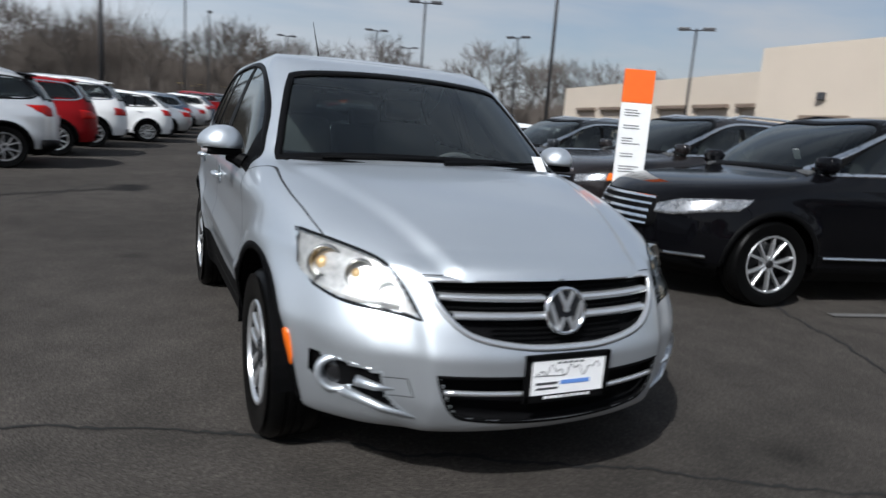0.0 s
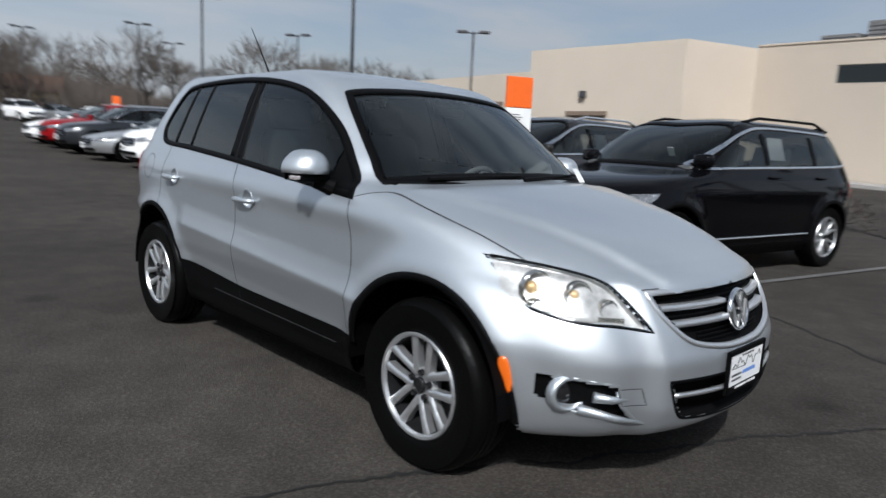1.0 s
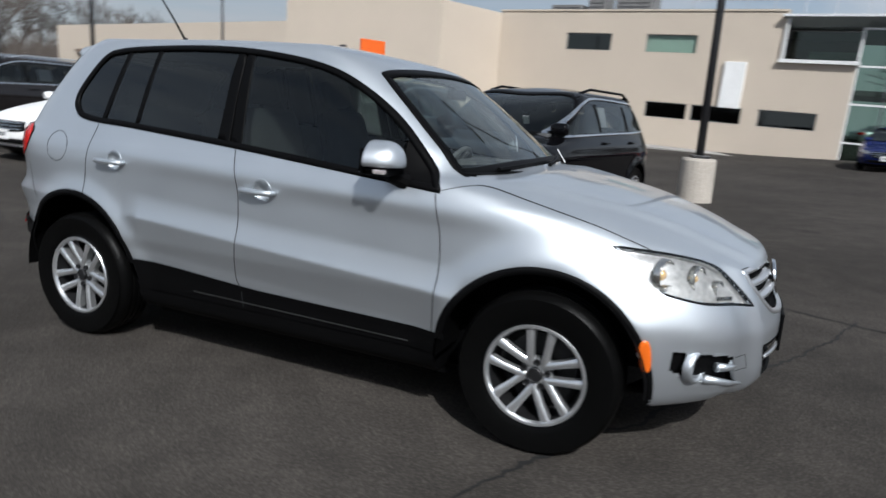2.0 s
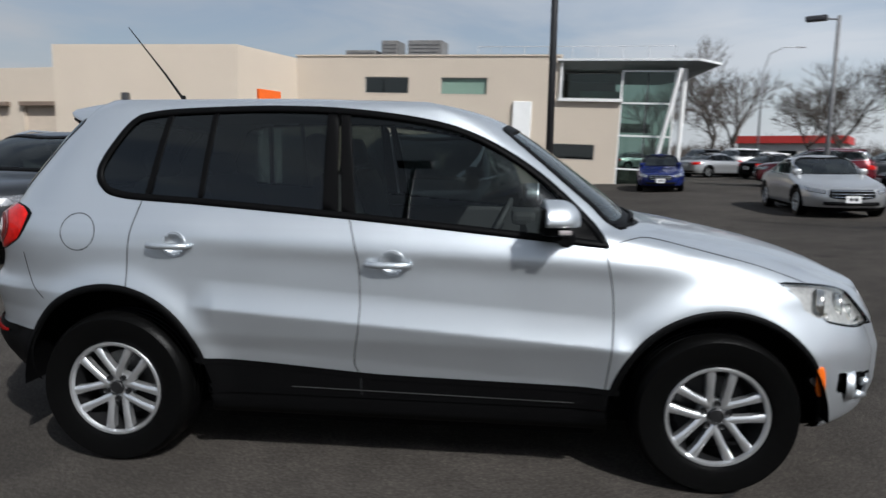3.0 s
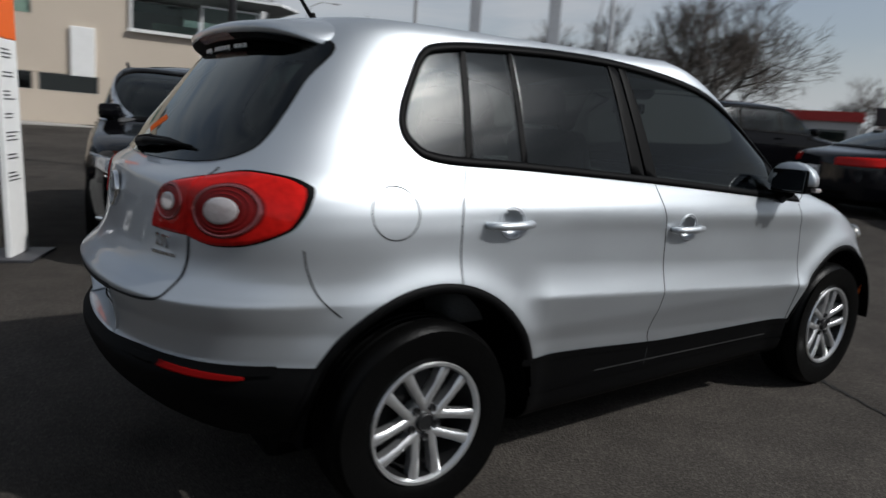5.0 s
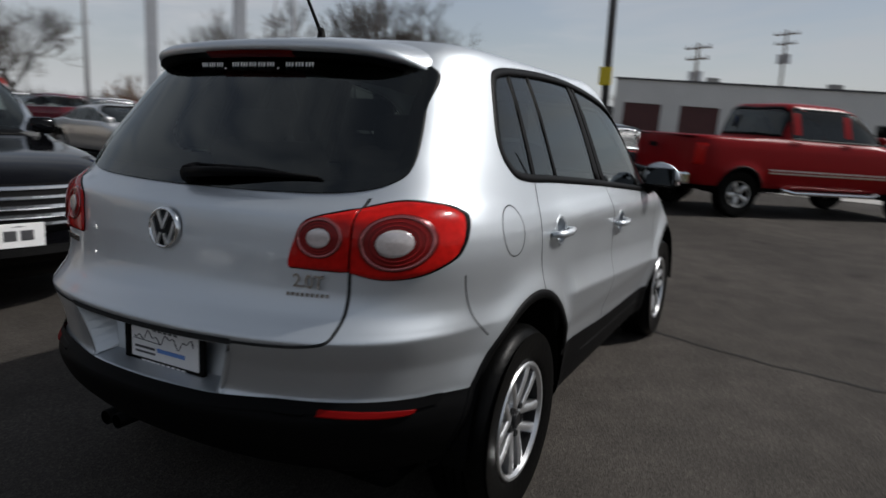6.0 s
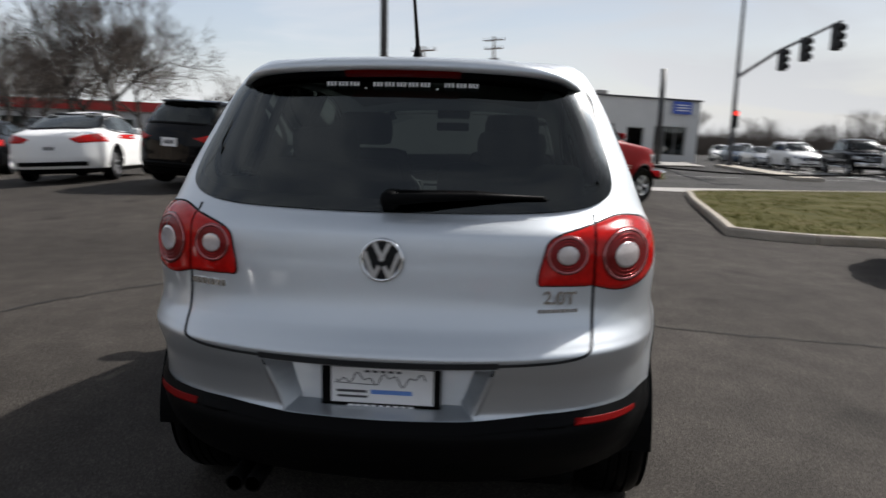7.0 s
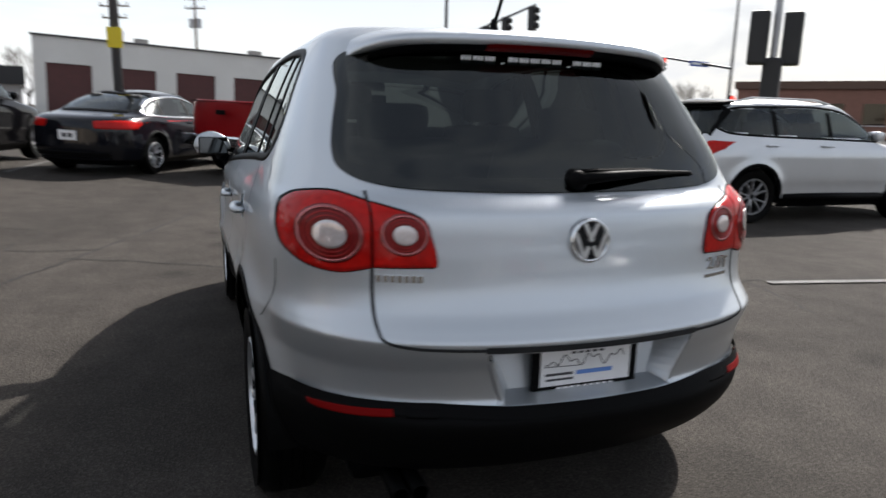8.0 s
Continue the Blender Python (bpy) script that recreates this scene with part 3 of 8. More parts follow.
TAIL_OUT = smooth_poly([(0.604, 0.953, 1), (0.604, 1.124, 1), (0.68, 1.143), (0.755, 1.135), (0.793, 1.115), (0.8085, 1.090), (0.8160, 1.057), (0.8165, 1.022), (0.804, 0.984), (0.755, 0.948), (0.68, 0.937)], 6)
RECESS = smooth_poly([(-0.322, 0.742, 1), (-0.268, 0.600), (-0.245, 0.584), (0.245, 0.584), (0.268, 0.600), (0.322, 0.742, 1)], 6)


def hero_black(x, y, z):
    """Where the skin is bare black plastic: sills, rear valance, chin."""
    sill = np.interp(x, [-0.95, -0.6, -0.2, 0.0, 0.95], [0.497, 0.480, 0.452, 0.444, 0.428])
    rear = np.interp(np.abs(y), [0.0, 0.25, 0.45, 0.85], [0.574, 0.576, 0.588, 0.585])
    return np.where(x < -1.45, z < rear, np.where(x > 1.4, z < 0.262, z < sill))


def hero_hole(x, y, z):
    c = np.zeros(x.shape, bool)
    for hx in (1.302, -1.302):
        c |= (np.hypot(x - hx, (z - 0.335) * (1.0 if hx > 0 else 0.94)) < 0.447) & (y > 0.50)
    c |= (x < -1.45) & (z < np.interp(x, [-2.2, -1.95, -1.72, -1.45], [0.22, 0.295, 0.385, 0.42])) & (y > 0.40)
    side = (y > 0.42) & (np.abs(x) < 1.5)
    c |= side & inside(offset_poly(SIDE_GLASS, -0.006), x, z) & (z > 1.0)
    for hx, hz in ((-1.004, 0.994), (-0.054, 0.940)):
        c |= side & (np.hypot(x - hx, z - hz) < 0.045)
    front = x > 0.25
    c |= front & (z > 1.09) & inside(offset_poly(WINDSCREEN, -0.006), y, z)
    c |= (x > 1.3) & inside(offset_poly(HEADLIGHT, -0.006), y, z) & (z < 0.95)
    c |= (x > 1.8) & (inside(offset_poly(GRILLE, -0.006), y, z) | inside(offset_poly(INTAKE, -0.006), y, z) | inside(offset_poly(FOG, -0.006), y, z))
    c |= (x < -1.4) & (z > 1.1) & inside(offset_poly(REAR_GLASS, -0.008), y, z)
    c |= (x < -1.4) & inside(offset_poly(RECESS, 0.001), y, z)
    return c


def emblem(parent, m, r):
    """A chrome ring with plain slanted bars on a dark disc; faces +x before m."""
    def turned(bm):
        bmesh.ops.transform(bm, matrix=m @ pose(0, 0, 0, 0, 0, -90), verts=bm.verts)
        return bm
    e = part("emblem", turned(lathe([(0.0, 0.004), (r * 0.9, 0.004), (r, 0.0)], 32)), mat_once("emblem_ground", (0.006, 0.0065, 0.008), 0.45, spec=0.25), parent, "round chrome emblem")
    part("emblem_ring", turned(lathe([(r * 0.84, 0.004), (r * 0.88, 0.011), (r * 0.96, 0.012), (r * 1.02, 0.006), (r * 1.03, -0.002)], 40)), CHROME, e, smooth=True)
    for a, b, lift in (((-0.36, 0.80), (0.06, -0.02), 0.008), ((0.36, 0.80), (-0.06, -0.02), 0.0095), ((-0.80, 0.36), (-0.36, -0.80), 0.008), ((0.80, 0.36), (0.36, -0.80), 0.008), ((-0.36, -0.80), (-0.12, -0.26), 0.0095), ((0.36, -0.80), (0.12, -0.26), 0.0095)):
        a, b = Vector((a[0] * r, lift, a[1] * r)), Vector((b[0] * r, lift, b[1] * r))
        d = b - a
        ang = math.degrees(math.atan2(d.x, d.z))
        mm = Matrix.Translation((a + b) / 2) @ pose(0, 0, 0, 0, ang, 0)
        part("emblem_bar", turned(box(0, 0, 0, r * 0.19, 0.006, d.length, 0.0, mm)), ALLOY, e)


ONCE = {}


def mat_once(name, *a, **k):
    if name not in ONCE:
        ONCE[name] = mat(name, *a, **k)
    return ONCE[name]


def plate_frame(parent, m, signature=True):
    """A dealer's paper in a dark holder, lettering as plain strokes. Faces +x before m."""
    bm = bmesh.new()
    add_box(bm, 0, 0, 0.072, 0.012, 0.335, 0.020, 0.003)
    add_box(bm, 0, 0, -0.070, 0.012, 0.335, 0.026, 0.003)
    for s in (1, -1):
        add_box(bm, 0, s * 0.157, 0, 0.012, 0.020, 0.165, 0.003)
    add_box(bm, -0.004, 0, 0, 0.006, 0.325, 0.155, 0.0)
    bmesh.ops.transform(bm, matrix=m, verts=bm.verts)
    fr = part("plate_holder", bm, PLASTIC, parent, "black plastic plate holder with a white dealer paper")
    bm = box(0.001, 0.004, 0.004, 0.003, 0.288, 0.122)
    bmesh.ops.transform(bm, matrix=m, verts=bm.verts)
    part("dealer_paper", bm, WHITE, fr)
    rnd = random.Random(4)
    bm = bmesh.new()
    pts = []
    for k in range(60):
        t = k / 59
        pts.append((0.0035, 0.125 - 0.25 * t, 0.026 + 0.016 * math.sin(t * 19) * (1 - 0.4 * t) + 0.010 * math.sin(t * 43)))
    add_tube(bm, pts, 0.0016, 4)
    add_tube(bm, [(0.0035, -0.02, 0.006), (0.0035, -0.13, 0.010)], 0.0013, 4)
    for k in range(5):
        add_box(bm, 0.003, 0.05 - k * 0.022, 0.051, 0.002, 0.014, 0.007)
    bmesh.ops.transform(bm, matrix=m, verts=bm.verts)
    part("signature_stroke", bm, INK, fr)
    bm = bmesh.new()
    add_box(bm, 0.003, 0.030, -0.018, 0.002, 0.115, 0.014)
    bmesh.ops.transform(bm, matrix=m, verts=bm.verts)
    part("blue_print_line", bm, BLUE_INK, fr)
    bm = bmesh.new()
    add_box(bm, 0.003, -0.082, -0.018, 0.002, 0.085, 0.008)
    add_box(bm, 0.003, -0.08, -0.036, 0.002, 0.085, 0.007)
    bmesh.ops.transform(bm, matrix=m, verts=bm.verts)
    part("print_line", bm, INK, fr)
    bm = bmesh.new()
    for k in range(9):
        add_box(bm, 0.0065, 0.085 - k * 0.021, -0.0655, 0.001, rnd.uniform(0.012, 0.018), 0.009)
    bmesh.ops.transform(bm, matrix=m, verts=bm.verts)
    part("holder_print", bm, WHITE, fr)


def build_hero():
    car = new("crossover_car")
    tagged(car, "silver compact crossover car parked on the asphalt lot", "car")
    S = HERO
    zs = np.r_[np.linspace(0.19, 0.74, 58), np.linspace(0.75, 1.09, 66), np.linspace(1.10, 1.625, 52)]
    body = put("body", S.mesh("body", SILVER, zs, 210, 200, lambda x, y, z: hero_hole(x, y, z) | hero_black(x, y, z)), car, "silver metallic painted body")
    put("lower_cladding", S.mesh("lower_cladding", PLASTIC, zs[:62], 210, 200, lambda x, y, z: hero_hole(x, y, z) | ~hero_black(x, y, z) | (z > 0.74)), car, "unpainted black plastic sills and rear valance")
    for v in ("left", "right"):
        path = smooth_poly([(0.90, 0.429), (0.5, 0.4355), (0.0, 0.444), (-0.2, 0.452), (-0.6, 0.480), (-0.92, 0.4955)], 8, closed=False)
        put("cladding_edge", S.seam("cladding_edge", v, path - np.array([0, 0.006]), 0.026, 0.003, PLASTIC), car)
        put("sill_strip", S.seam("sill_strip", v, np.stack([np.linspace(-0.85, 0.85, 30), np.full(30, 0.345)], 1), 0.012, 0.006, PLASTIC), car)
        put("sill_lip", S.seam("sill_lip", v, np.stack([np.linspace(-0.50, 0.72, 24), np.linspace(0.378, 0.362, 24)], 1), 0.0045, 0.004, LIP), car, "thin pale lip along the sill")
    path = np.array([(y, float(np.interp(abs(y), [0.0, 0.25, 0.45, 0.85], [0.574, 0.576, 0.588, 0.585]))) for y in np.linspace(-0.80, 0.80, 60)])
    put("valance_edge", S.seam("valance_edge", "tail", path - np.array([0, 0.006]), 0.030, 0.003, PLASTIC), car)
    # underside and wheel housings
    bm = bmesh.new()
    add_box(bm, -0.1, 0, 0.30, 3.3, 1.22, 0.22, 0.04)
    # wide unseen slab added low down to keep sky light off the ground
    add_box(bm, 0.0, 0, 0.255, 1.66, 1.54, 0.13, 0.03)
    part("underbody", bm, RUBBER, car)
    for s in (1, -1):
        for hx in (1.302, -1.302):
            b2 = bmesh.new()
            n = 28
            ra, rb = [], []
            for k in range(n + 1):
                a = math.pi * (k / n)
                for row, yy in ((ra, 0.885 if hx > 0 else 0.860), (rb, 0.52)):
                    row.append(b2.verts.new((hx + 0.432 * math.cos(a), s * yy, 0.335 + (0.432 if hx > 0 else 0.460) * math.sin(a))))
            for k in range(n):
                b2.faces.new((ra[k], ra[k + 1], rb[k + 1], rb[k]))
            b2.faces.new(rb)
            part("wheel_housing", b2, RUBBER, car)
            lip = smooth_poly([(hx + 0.446 * math.cos(a), 0.335 + (0.446 if hx > 0 else 0.474) * math.sin(a)) for a in np.linspace(-0.05 if hx > 0 else 0.3, math.pi - (0.2 if hx > 0 else -0.02), 24)], 3, closed=False)
            put("arch_lip", S.band("arch_lip", PLASTIC, "left" if s > 0 else "right", lip, -0.008, 0.024, 0.003, closed=False), car)

    # side glass: one dark band a flank, split by pillars
    for s, v in ((1, "left"), (-1, "right")):
        g = SIDE_GLASS
        put("window_surround", S.band("window_surround", RUBBER, v, g, -0.022, 0.007, 0.0025), car, "matt black window surround")

        def slot(x0b, x1b, x0t, x1t):
            """The part of the glass outline between two leaning pillars (lower and upper x)."""
            zb, zt = 1.0, 1.6
            poly = offset_poly(g, -0.012)
            quad = [(x0b, zb), (x1b, zb), (x1t, zt), (x0t, zt)]
            out = [tuple(p) for p in poly]
            for i in range(4):
                (ax, az), (bx, bz) = quad[i], quad[(i + 1) % 4]
                res = []
                for j in range(len(out)):
                    p, q = out[j], out[(j + 1) % len(out)]
                    dp = (bx - ax) * (p[1] - az) - (bz - az) * (p[0] - ax)
                    dq = (bx - ax) * (q[1] - az) - (bz - az) * (q[0] - ax)
                    if dp >= 0:
                        res.append(p)
                    if dp * dq < 0:
                        t = dp / (dp - dq)
                        res.append((p[0] + t * (q[0] - p[0]), p[1] + t * (q[1] - p[1])))
                out = res
            return np.array(out)

        for nm, quad, mtl, lab in (
            ("quarter_glass", (-1.45, -1.185, -1.45, -1.105), GLASS_DARK, "dark tinted quarter glass"),
            ("rear_door_vent", (-1.165, -0.928, -1.085, -0.902), GLASS_DARK, "dark tinted fixed vent glass"),
            ("rear_door_glass", (-0.908, -0.362, -0.882, -0.382), GLASS_DARK, "dark tinted rear door glass"),
            ("front_door_glass", (-0.205, 0.62, -0.285, 0.62), GLASS_SIDE, "lightly tinted front door glass"),
        ):
            put(nm, S.patch(nm, mtl, v, slot(*quad), -0.006, 0, 36, 10), car, lab)
        put("mirror_sail", S.patch("mirror_sail", RUBBER, v, slot(0.63, 0.95, 0.63, 0.95), -0.004, 0.01, 20, 8), car)
        for q in ((-1.19, -1.16, -1.108, -1.082), (-0.93, -0.906, -0.904, -0.880), (-0.364, -0.285, -0.384, -0.335), (-0.275, -0.203, -0.325, -0.283)):
            put("window_pillar", S.patch("window_pillar", RUBBER, v, slot(*q), -0.002, 0.02, 8, 10), car, "gloss black window pillar")
        # door shut lines
        for path in ([(-1.17, 1.172), (-1.204, 1.041), (-1.214, 0.92), (-1.214, 0.785)],
                     [(-0.243, 1.113), (-0.2, 0.953), (-0.190, 0.80), (-0.192, 0.675), (-0.217, 0.51), (-0.194, 0.441), (-0.19, 0.34)],
                     [(0.818, 1.022), (0.853, 0.862), (0.862, 0.72), (0.857, 0.616), (0.842, 0.434)],
                     [(-1.725, 0.935), (-1.712, 0.87), (-1.680, 0.795), (-1.62, 0.735)],
                     [(0.835, 1.035), (0.93, 1.06), (1.02, 1.062), (1.215, 1.018), (1.44, 0.962), (1.60, 0.910), (1.68, 0.880)]):
            put("shut_line", S.seam("shut_line", v, smooth_poly(path, 10, closed=False), 0.0032 if path[0][0] > 0.83 else 0.005), body)
        fuel = np.array([(-1.447 + 0.080 * math.cos(a), 1.036 + 0.080 * math.sin(a)) for a in np.linspace(0, 2 * math.pi, 49)])
        if s < 0:
            put("fuel_flap_line", S.seam("fuel_flap_line", v, fuel, 0.004), body)
        # handles with their round grips
        for hx, hz in ((-1.02, 0.99), (-0.07, 0.936)):
            cup = np.array([(hx + 0.016 + 0.052 * math.cos(a), hz + 0.004 + 0.050 * math.sin(a)) for a in np.linspace(0, 2 * math.pi, 32, endpoint=False)])
            rr, aa = np.meshgrid(np.linspace(0.02, 1.0, 9), np.linspace(0, 2 * math.pi, 32, endpoint=False), indexing="ij")
            bowl = S.on(v, hx + 0.016 + 0.054 * rr * np.cos(aa), hz + 0.004 + 0.052 * rr * np.sin(aa), 0.001 - 0.034 * (1 - rr**2.6)).reshape(-1, 3)
            faces = [(i * 32 + j, i * 32 + (j + 1) % 32, (i + 1) * 32 + (j + 1) % 32, (i + 1) * 32 + j) for i in range(8) for j in range(32)] + [tuple(range(32))]
            put("handle_cup", mesh_from("handle_cup", bowl, faces, SILVER), car, "round grip recess in the door")
            put("cup_edge", S.band("cup_edge", SILVER, v, cup, 0.0, 0.007, 0.0012), car)
            y0 = float(S.side(hx, hz))
            path = [(hx - 0.095, s * (y0 + 0.002), hz), (hx - 0.085, s * (y0 + 0.026), hz), (hx - 0.04, s * (y0 + 0.035), hz - 0.001), (hx + 0.03, s * (y0 + 0.035), hz - 0.001), (hx + 0.08, s * (y0 + 0.027), hz), (hx + 0.095, s * (y0 + 0.002), hz)]
            part("door_handle", tube([tuple(p) for p in path], [0.010, 0.0135, 0.0145, 0.0145, 0.0135, 0.010], 10), SILVER, car, "silver door handle", smooth=True)
        # mirror
        bm = bmesh.new()
        bmesh.ops.create_uvsphere(bm, u_segments=28, v_segments=16, radius=1)
        for q in bm.verts:
            if q.co.x < 0:
                k = min(1 / max(math.hypot(q.co.y, q.co.z), 0.01), 1.7)
                q.co.y, q.co.z = q.co.y * k, q.co.z * k
            px = abs(q.co.x) ** 0.85 if q.co.x > 0 else -0.62 * abs(q.co.x) ** 0.6
            q.co = Vector((px * 0.095, q.co.y * 0.098 * (1 - 0.12 * px), max(q.co.z, -0.22) * 0.085 * (1 + 0.1 * q.co.y)))
        bmesh.ops.transform(bm, matrix=pose(0.612, s * 0.940, 1.138, 0, 0, s * -6), verts=bm.verts)
        mir = part("wing_mirror", bm, SILVER, car, "silver wing mirror with a black foot", smooth=True)
        bm = bmesh.new()
        add_box(bm, 0.614, s * 0.934, 1.101, 0.108, 0.160, 0.034, 0.014)
        add_tube(bm, [(0.665, s * 0.84, 1.055), (0.645, s * 0.87, 1.07), (0.62, s * 0.91, 1.085)], [0.04, 0.035, 0.03], 10)
        part("mirror_foot", bm, PLASTIC, mir)
        part("mirror_back", box(0.558, s * 0.940, 1.140, 0.016, 0.164, 0.104, 0.007), PLASTIC, mir)
        bm = box(0, 0, 0, 0.008, 0.154, 0.094, 0.003, pose(0.549, s * 0.940, 1.142, 0, 5, s * 3))
        part("mirror_glass", bm, mat_once("mirror_glass", (0.07, 0.075, 0.08), 0.03, 1.0), mir)
        bm = box(0.640, s * 1.000, 1.103, 0.05, 0.072, 0.018, 0.006)
        part("indicator_strip", bm, CLEAR_LAMP, mir)
        # amber side marker
        mk = smooth_poly([(1.690, 0.548), (1.724, 0.552), (1.738, 0.445), (1.704, 0.440)], 4)
        put("side_marker", S.patch("side_marker", AMBER, v, mk, 0.004, 0.01, 8, 10), car, "amber side marker lamp")

    # windscreen, rear window
    put("windscreen", S.patch("windscreen", GLASS_FRONT, "nose", WINDSCREEN, -0.006, 0, 60, 20), car, "clear windscreen").visible_shadow = False
    put("windscreen_seal", S.band("windscreen_seal", RUBBER, "nose", WINDSCREEN, -0.020, 0.010, 0.002), car)
    put("rear_window", S.patch("rear_window", GLASS_DARK, "tail", REAR_GLASS, 0.006, 0, 90, 26), car, "dark tinted rear window")
    put("rear_window_seal", S.band("rear_window_seal", RUBBER, "tail", REAR_GLASS, -0.034, 0.002, 0.0032), car)
    # cowl under the windscreen with two wipers
    bm = bmesh.new()
    rows = []
    for yy in np.linspace(-0.72, 0.72, 30):
        x0 = float(S.nose(yy, 1.10))
        rows.append([bm.verts.new((x0 + 0.012, yy, 1.100)), bm.verts.new((x0 - 0.045, yy, 1.118)), bm.verts.new((x0 - 0.10, yy, 1.130))])
    for a, b in zip(rows, rows[1:]):
        for i in range(2):
            bm.faces.new((a[i], b[i], b[i + 1], a[i + 1]))
    part("scuttle_panel", bm, PLASTIC, car)
    for y0, y1 in ((-0.55, 0.02), (0.02, 0.60)):
        pts = [(float(S.nose(y, z)) + 0.022, y, z) for y, z in ((y0, 1.118), (y0 * 0.6 + y1 * 0.4, 1.128), (y1, 1.135))]
        part("front_wiper", tube(pts, [0.011, 0.009, 0.005], 6), PLASTIC, car)

    # lamps
    for s, v in ((1, "left"), (-1, "right")):
        hp = HEADLIGHT if s > 0 else mirror_poly(HEADLIGHT)
        hl = put("headlight", S.patch("headlight", LENS, "nose", hp, 0.003, 0, 40, 14), car, "clear headlight with chrome reflectors")
        put("headlight_seal", S.band("headlight_seal", RUBBER, "nose", hp, -0.006, 0.004, 0.0015), hl)
        put("reflector_bowl", S.patch("reflector_bowl", LAMP_BOWL, "nose", offset_poly(hp, -0.004), -0.040, -0.036, 30, 10), hl)
        for yy, zz, r, mm in ((0.722, 0.795, 0.060, REFLECTOR), (0.632, 0.778, 0.050, REFLECTOR), (0.740, 0.738, 0.024, REFLECTOR), (0.560, 0.735, 0.034, REFLECTOR)):
            x0 = float(S.nose(yy, zz))
            cup = lathe([(0.0, -0.050), (r * 0.5, -0.044), (r * 0.85, -0.022), (r, 0.0), (r * 1.06, -0.006), (r * 1.06, -0.03)], 24)
            bmesh.ops.transform(cup, matrix=pose(x0 - 0.030, s * yy, zz, 0, 0, -90 + s * 20), verts=cup.verts)
            part("lamp_cup", cup, mm, hl, smooth=True)
            bl = bmesh.new()
            bmesh.ops.create_uvsphere(bl, u_segments=12, v_segments=8, radius=r * 0.42)
            bmesh.ops.translate(bl, verts=bl.verts, vec=(x0 - 0.058, s * yy, zz))
            part("lamp_bulb", bl, BULB if zz > 0.76 else CLEAR_LAMP, hl, smooth=True)
        for k in range(7):
            yy, zz = 0.540 + k * 0.012, 0.703 + k * 0.001
            x0 = float(S.nose(yy, zz)) - 0.02
            part("lens_rib", box(x0, s * yy, zz, 0.012, 0.005, 0.018, 0.001), REFLECTOR, hl)
        # fog lamp in its nacelle
        fp = FOG if s > 0 else mirror_poly(FOG)
        nac = put("fog_nacelle", S.patch("fog_nacelle", PLASTIC, "nose", fp, -0.035, -0.035, 24, 10), car, "black fog lamp nacelle")
        put("nacelle_edge", S.band("nacelle_edge", SILVER, "nose", fp, -0.004, 0.004, 0.0008), nac)
        x0 = float(S.nose(0.705, 0.455))
        ring = lathe([(0.044, -0.020), (0.049, 0.004), (0.056, 0.013), (0.066, 0.011), (0.072, 0.002), (0.074, -0.02)], 32)
        bmesh.ops.scale(ring, vec=(1.08, 1, 0.94), verts=ring.verts)
        fm = pose(x0 - 0.020, s * 0.705, 0.455, 0, 0, -90 + s * 22)
        bmesh.ops.transform(ring, matrix=fm, verts=ring.verts)
        fog = part("fog_lamp", ring, SILVER, car, "fog lamp with a silver ring", smooth=True)
        lens = lathe([(0.0, -0.006), (0.030, -0.010), (0.050, -0.020)], 24)
        bmesh.ops.transform(lens, matrix=fm, verts=lens.verts)
        part("fog_lens", lens, mat_once("fog_lens", (0.012, 0.012, 0.013), 0.12, 0.0, coat=0.3), fog, smooth=True)
        for za, zb, ya, yb in ((0.452, 0.440, 0.66, 0.555), (0.405, 0.345, 0.69, 0.485)):
            p = [(float(S.nose(y, z)) - 0.003, s * y, z) for y, z in ((ya, za), (ya * 0.5 + yb * 0.5, za * 0.5 + zb * 0.5 - 0.004), (yb, zb))]
            fin = tube(p, [0.019, 0.014, 0.004], 10)
            part("fog_fin", fin, SILVER, fog, smooth=True)
        # tail lamps
        for poly, lab in ((TAIL_IN, "red tailgate lamp"), (TAIL_OUT, "red wraparound tail lamp")):
            q = poly if s > 0 else mirror_poly(poly)
            lamp = put("tail_light", S.patch("tail_light", RED_LENS, "tail", q, 0.010, 0.02, 44, 16), car, lab)
            put("tail_light_seal", S.band("tail_light_seal", RUBBER, "tail", q, -0.002, 0.005, 0.002), lamp)
            cy, cz, ry, rz = (0.520, 1.042, 0.062, 0.055) if poly is TAIL_IN else (0.702, 1.036, 0.082, 0.078)
            for k, m_, off in ((1.0, RED_DARK, 0.0125), (0.48, CLEAR_LAMP, 0.0165)):
                e = np.array([(s * (cy + ry * k * math.cos(a)), cz + rz * k * math.sin(a)) for a in np.linspace(0, 2 * math.pi, 40, endpoint=False)])
                put("lamp_eye", S.patch("lamp_eye", m_, "tail", e, off, 0.006, 24, 10), lamp)
            e = np.array([(s * (cy + ry * 0.93 * math.cos(a)), cz + rz * 0.93 * math.sin(a)) for a in np.linspace(0, 2 * math.pi, 48, endpoint=False)])
            put("lamp_eye_ring", S.band("lamp_eye_ring", mat_once("lamp_ring", (0.40, 0.13, 0.13), 0.15, 0.8), "tail", e, -0.006, 0.005, 0.0155), lamp)
            for k in (0.62, 0.76):
                e = np.array([(s * (cy + ry * k * math.cos(a)), cz + rz * k * math.sin(a)) for a in np.linspace(0, 2 * math.pi, 48, endpoint=False)])
                put("lamp_eye_ring", S.band("lamp_eye_ring", mat_once("lamp_facet", (0.40, 0.02, 0.02), 0.15, 0.5), "tail", e, -0.002, 0.0025, 0.0148), lamp)

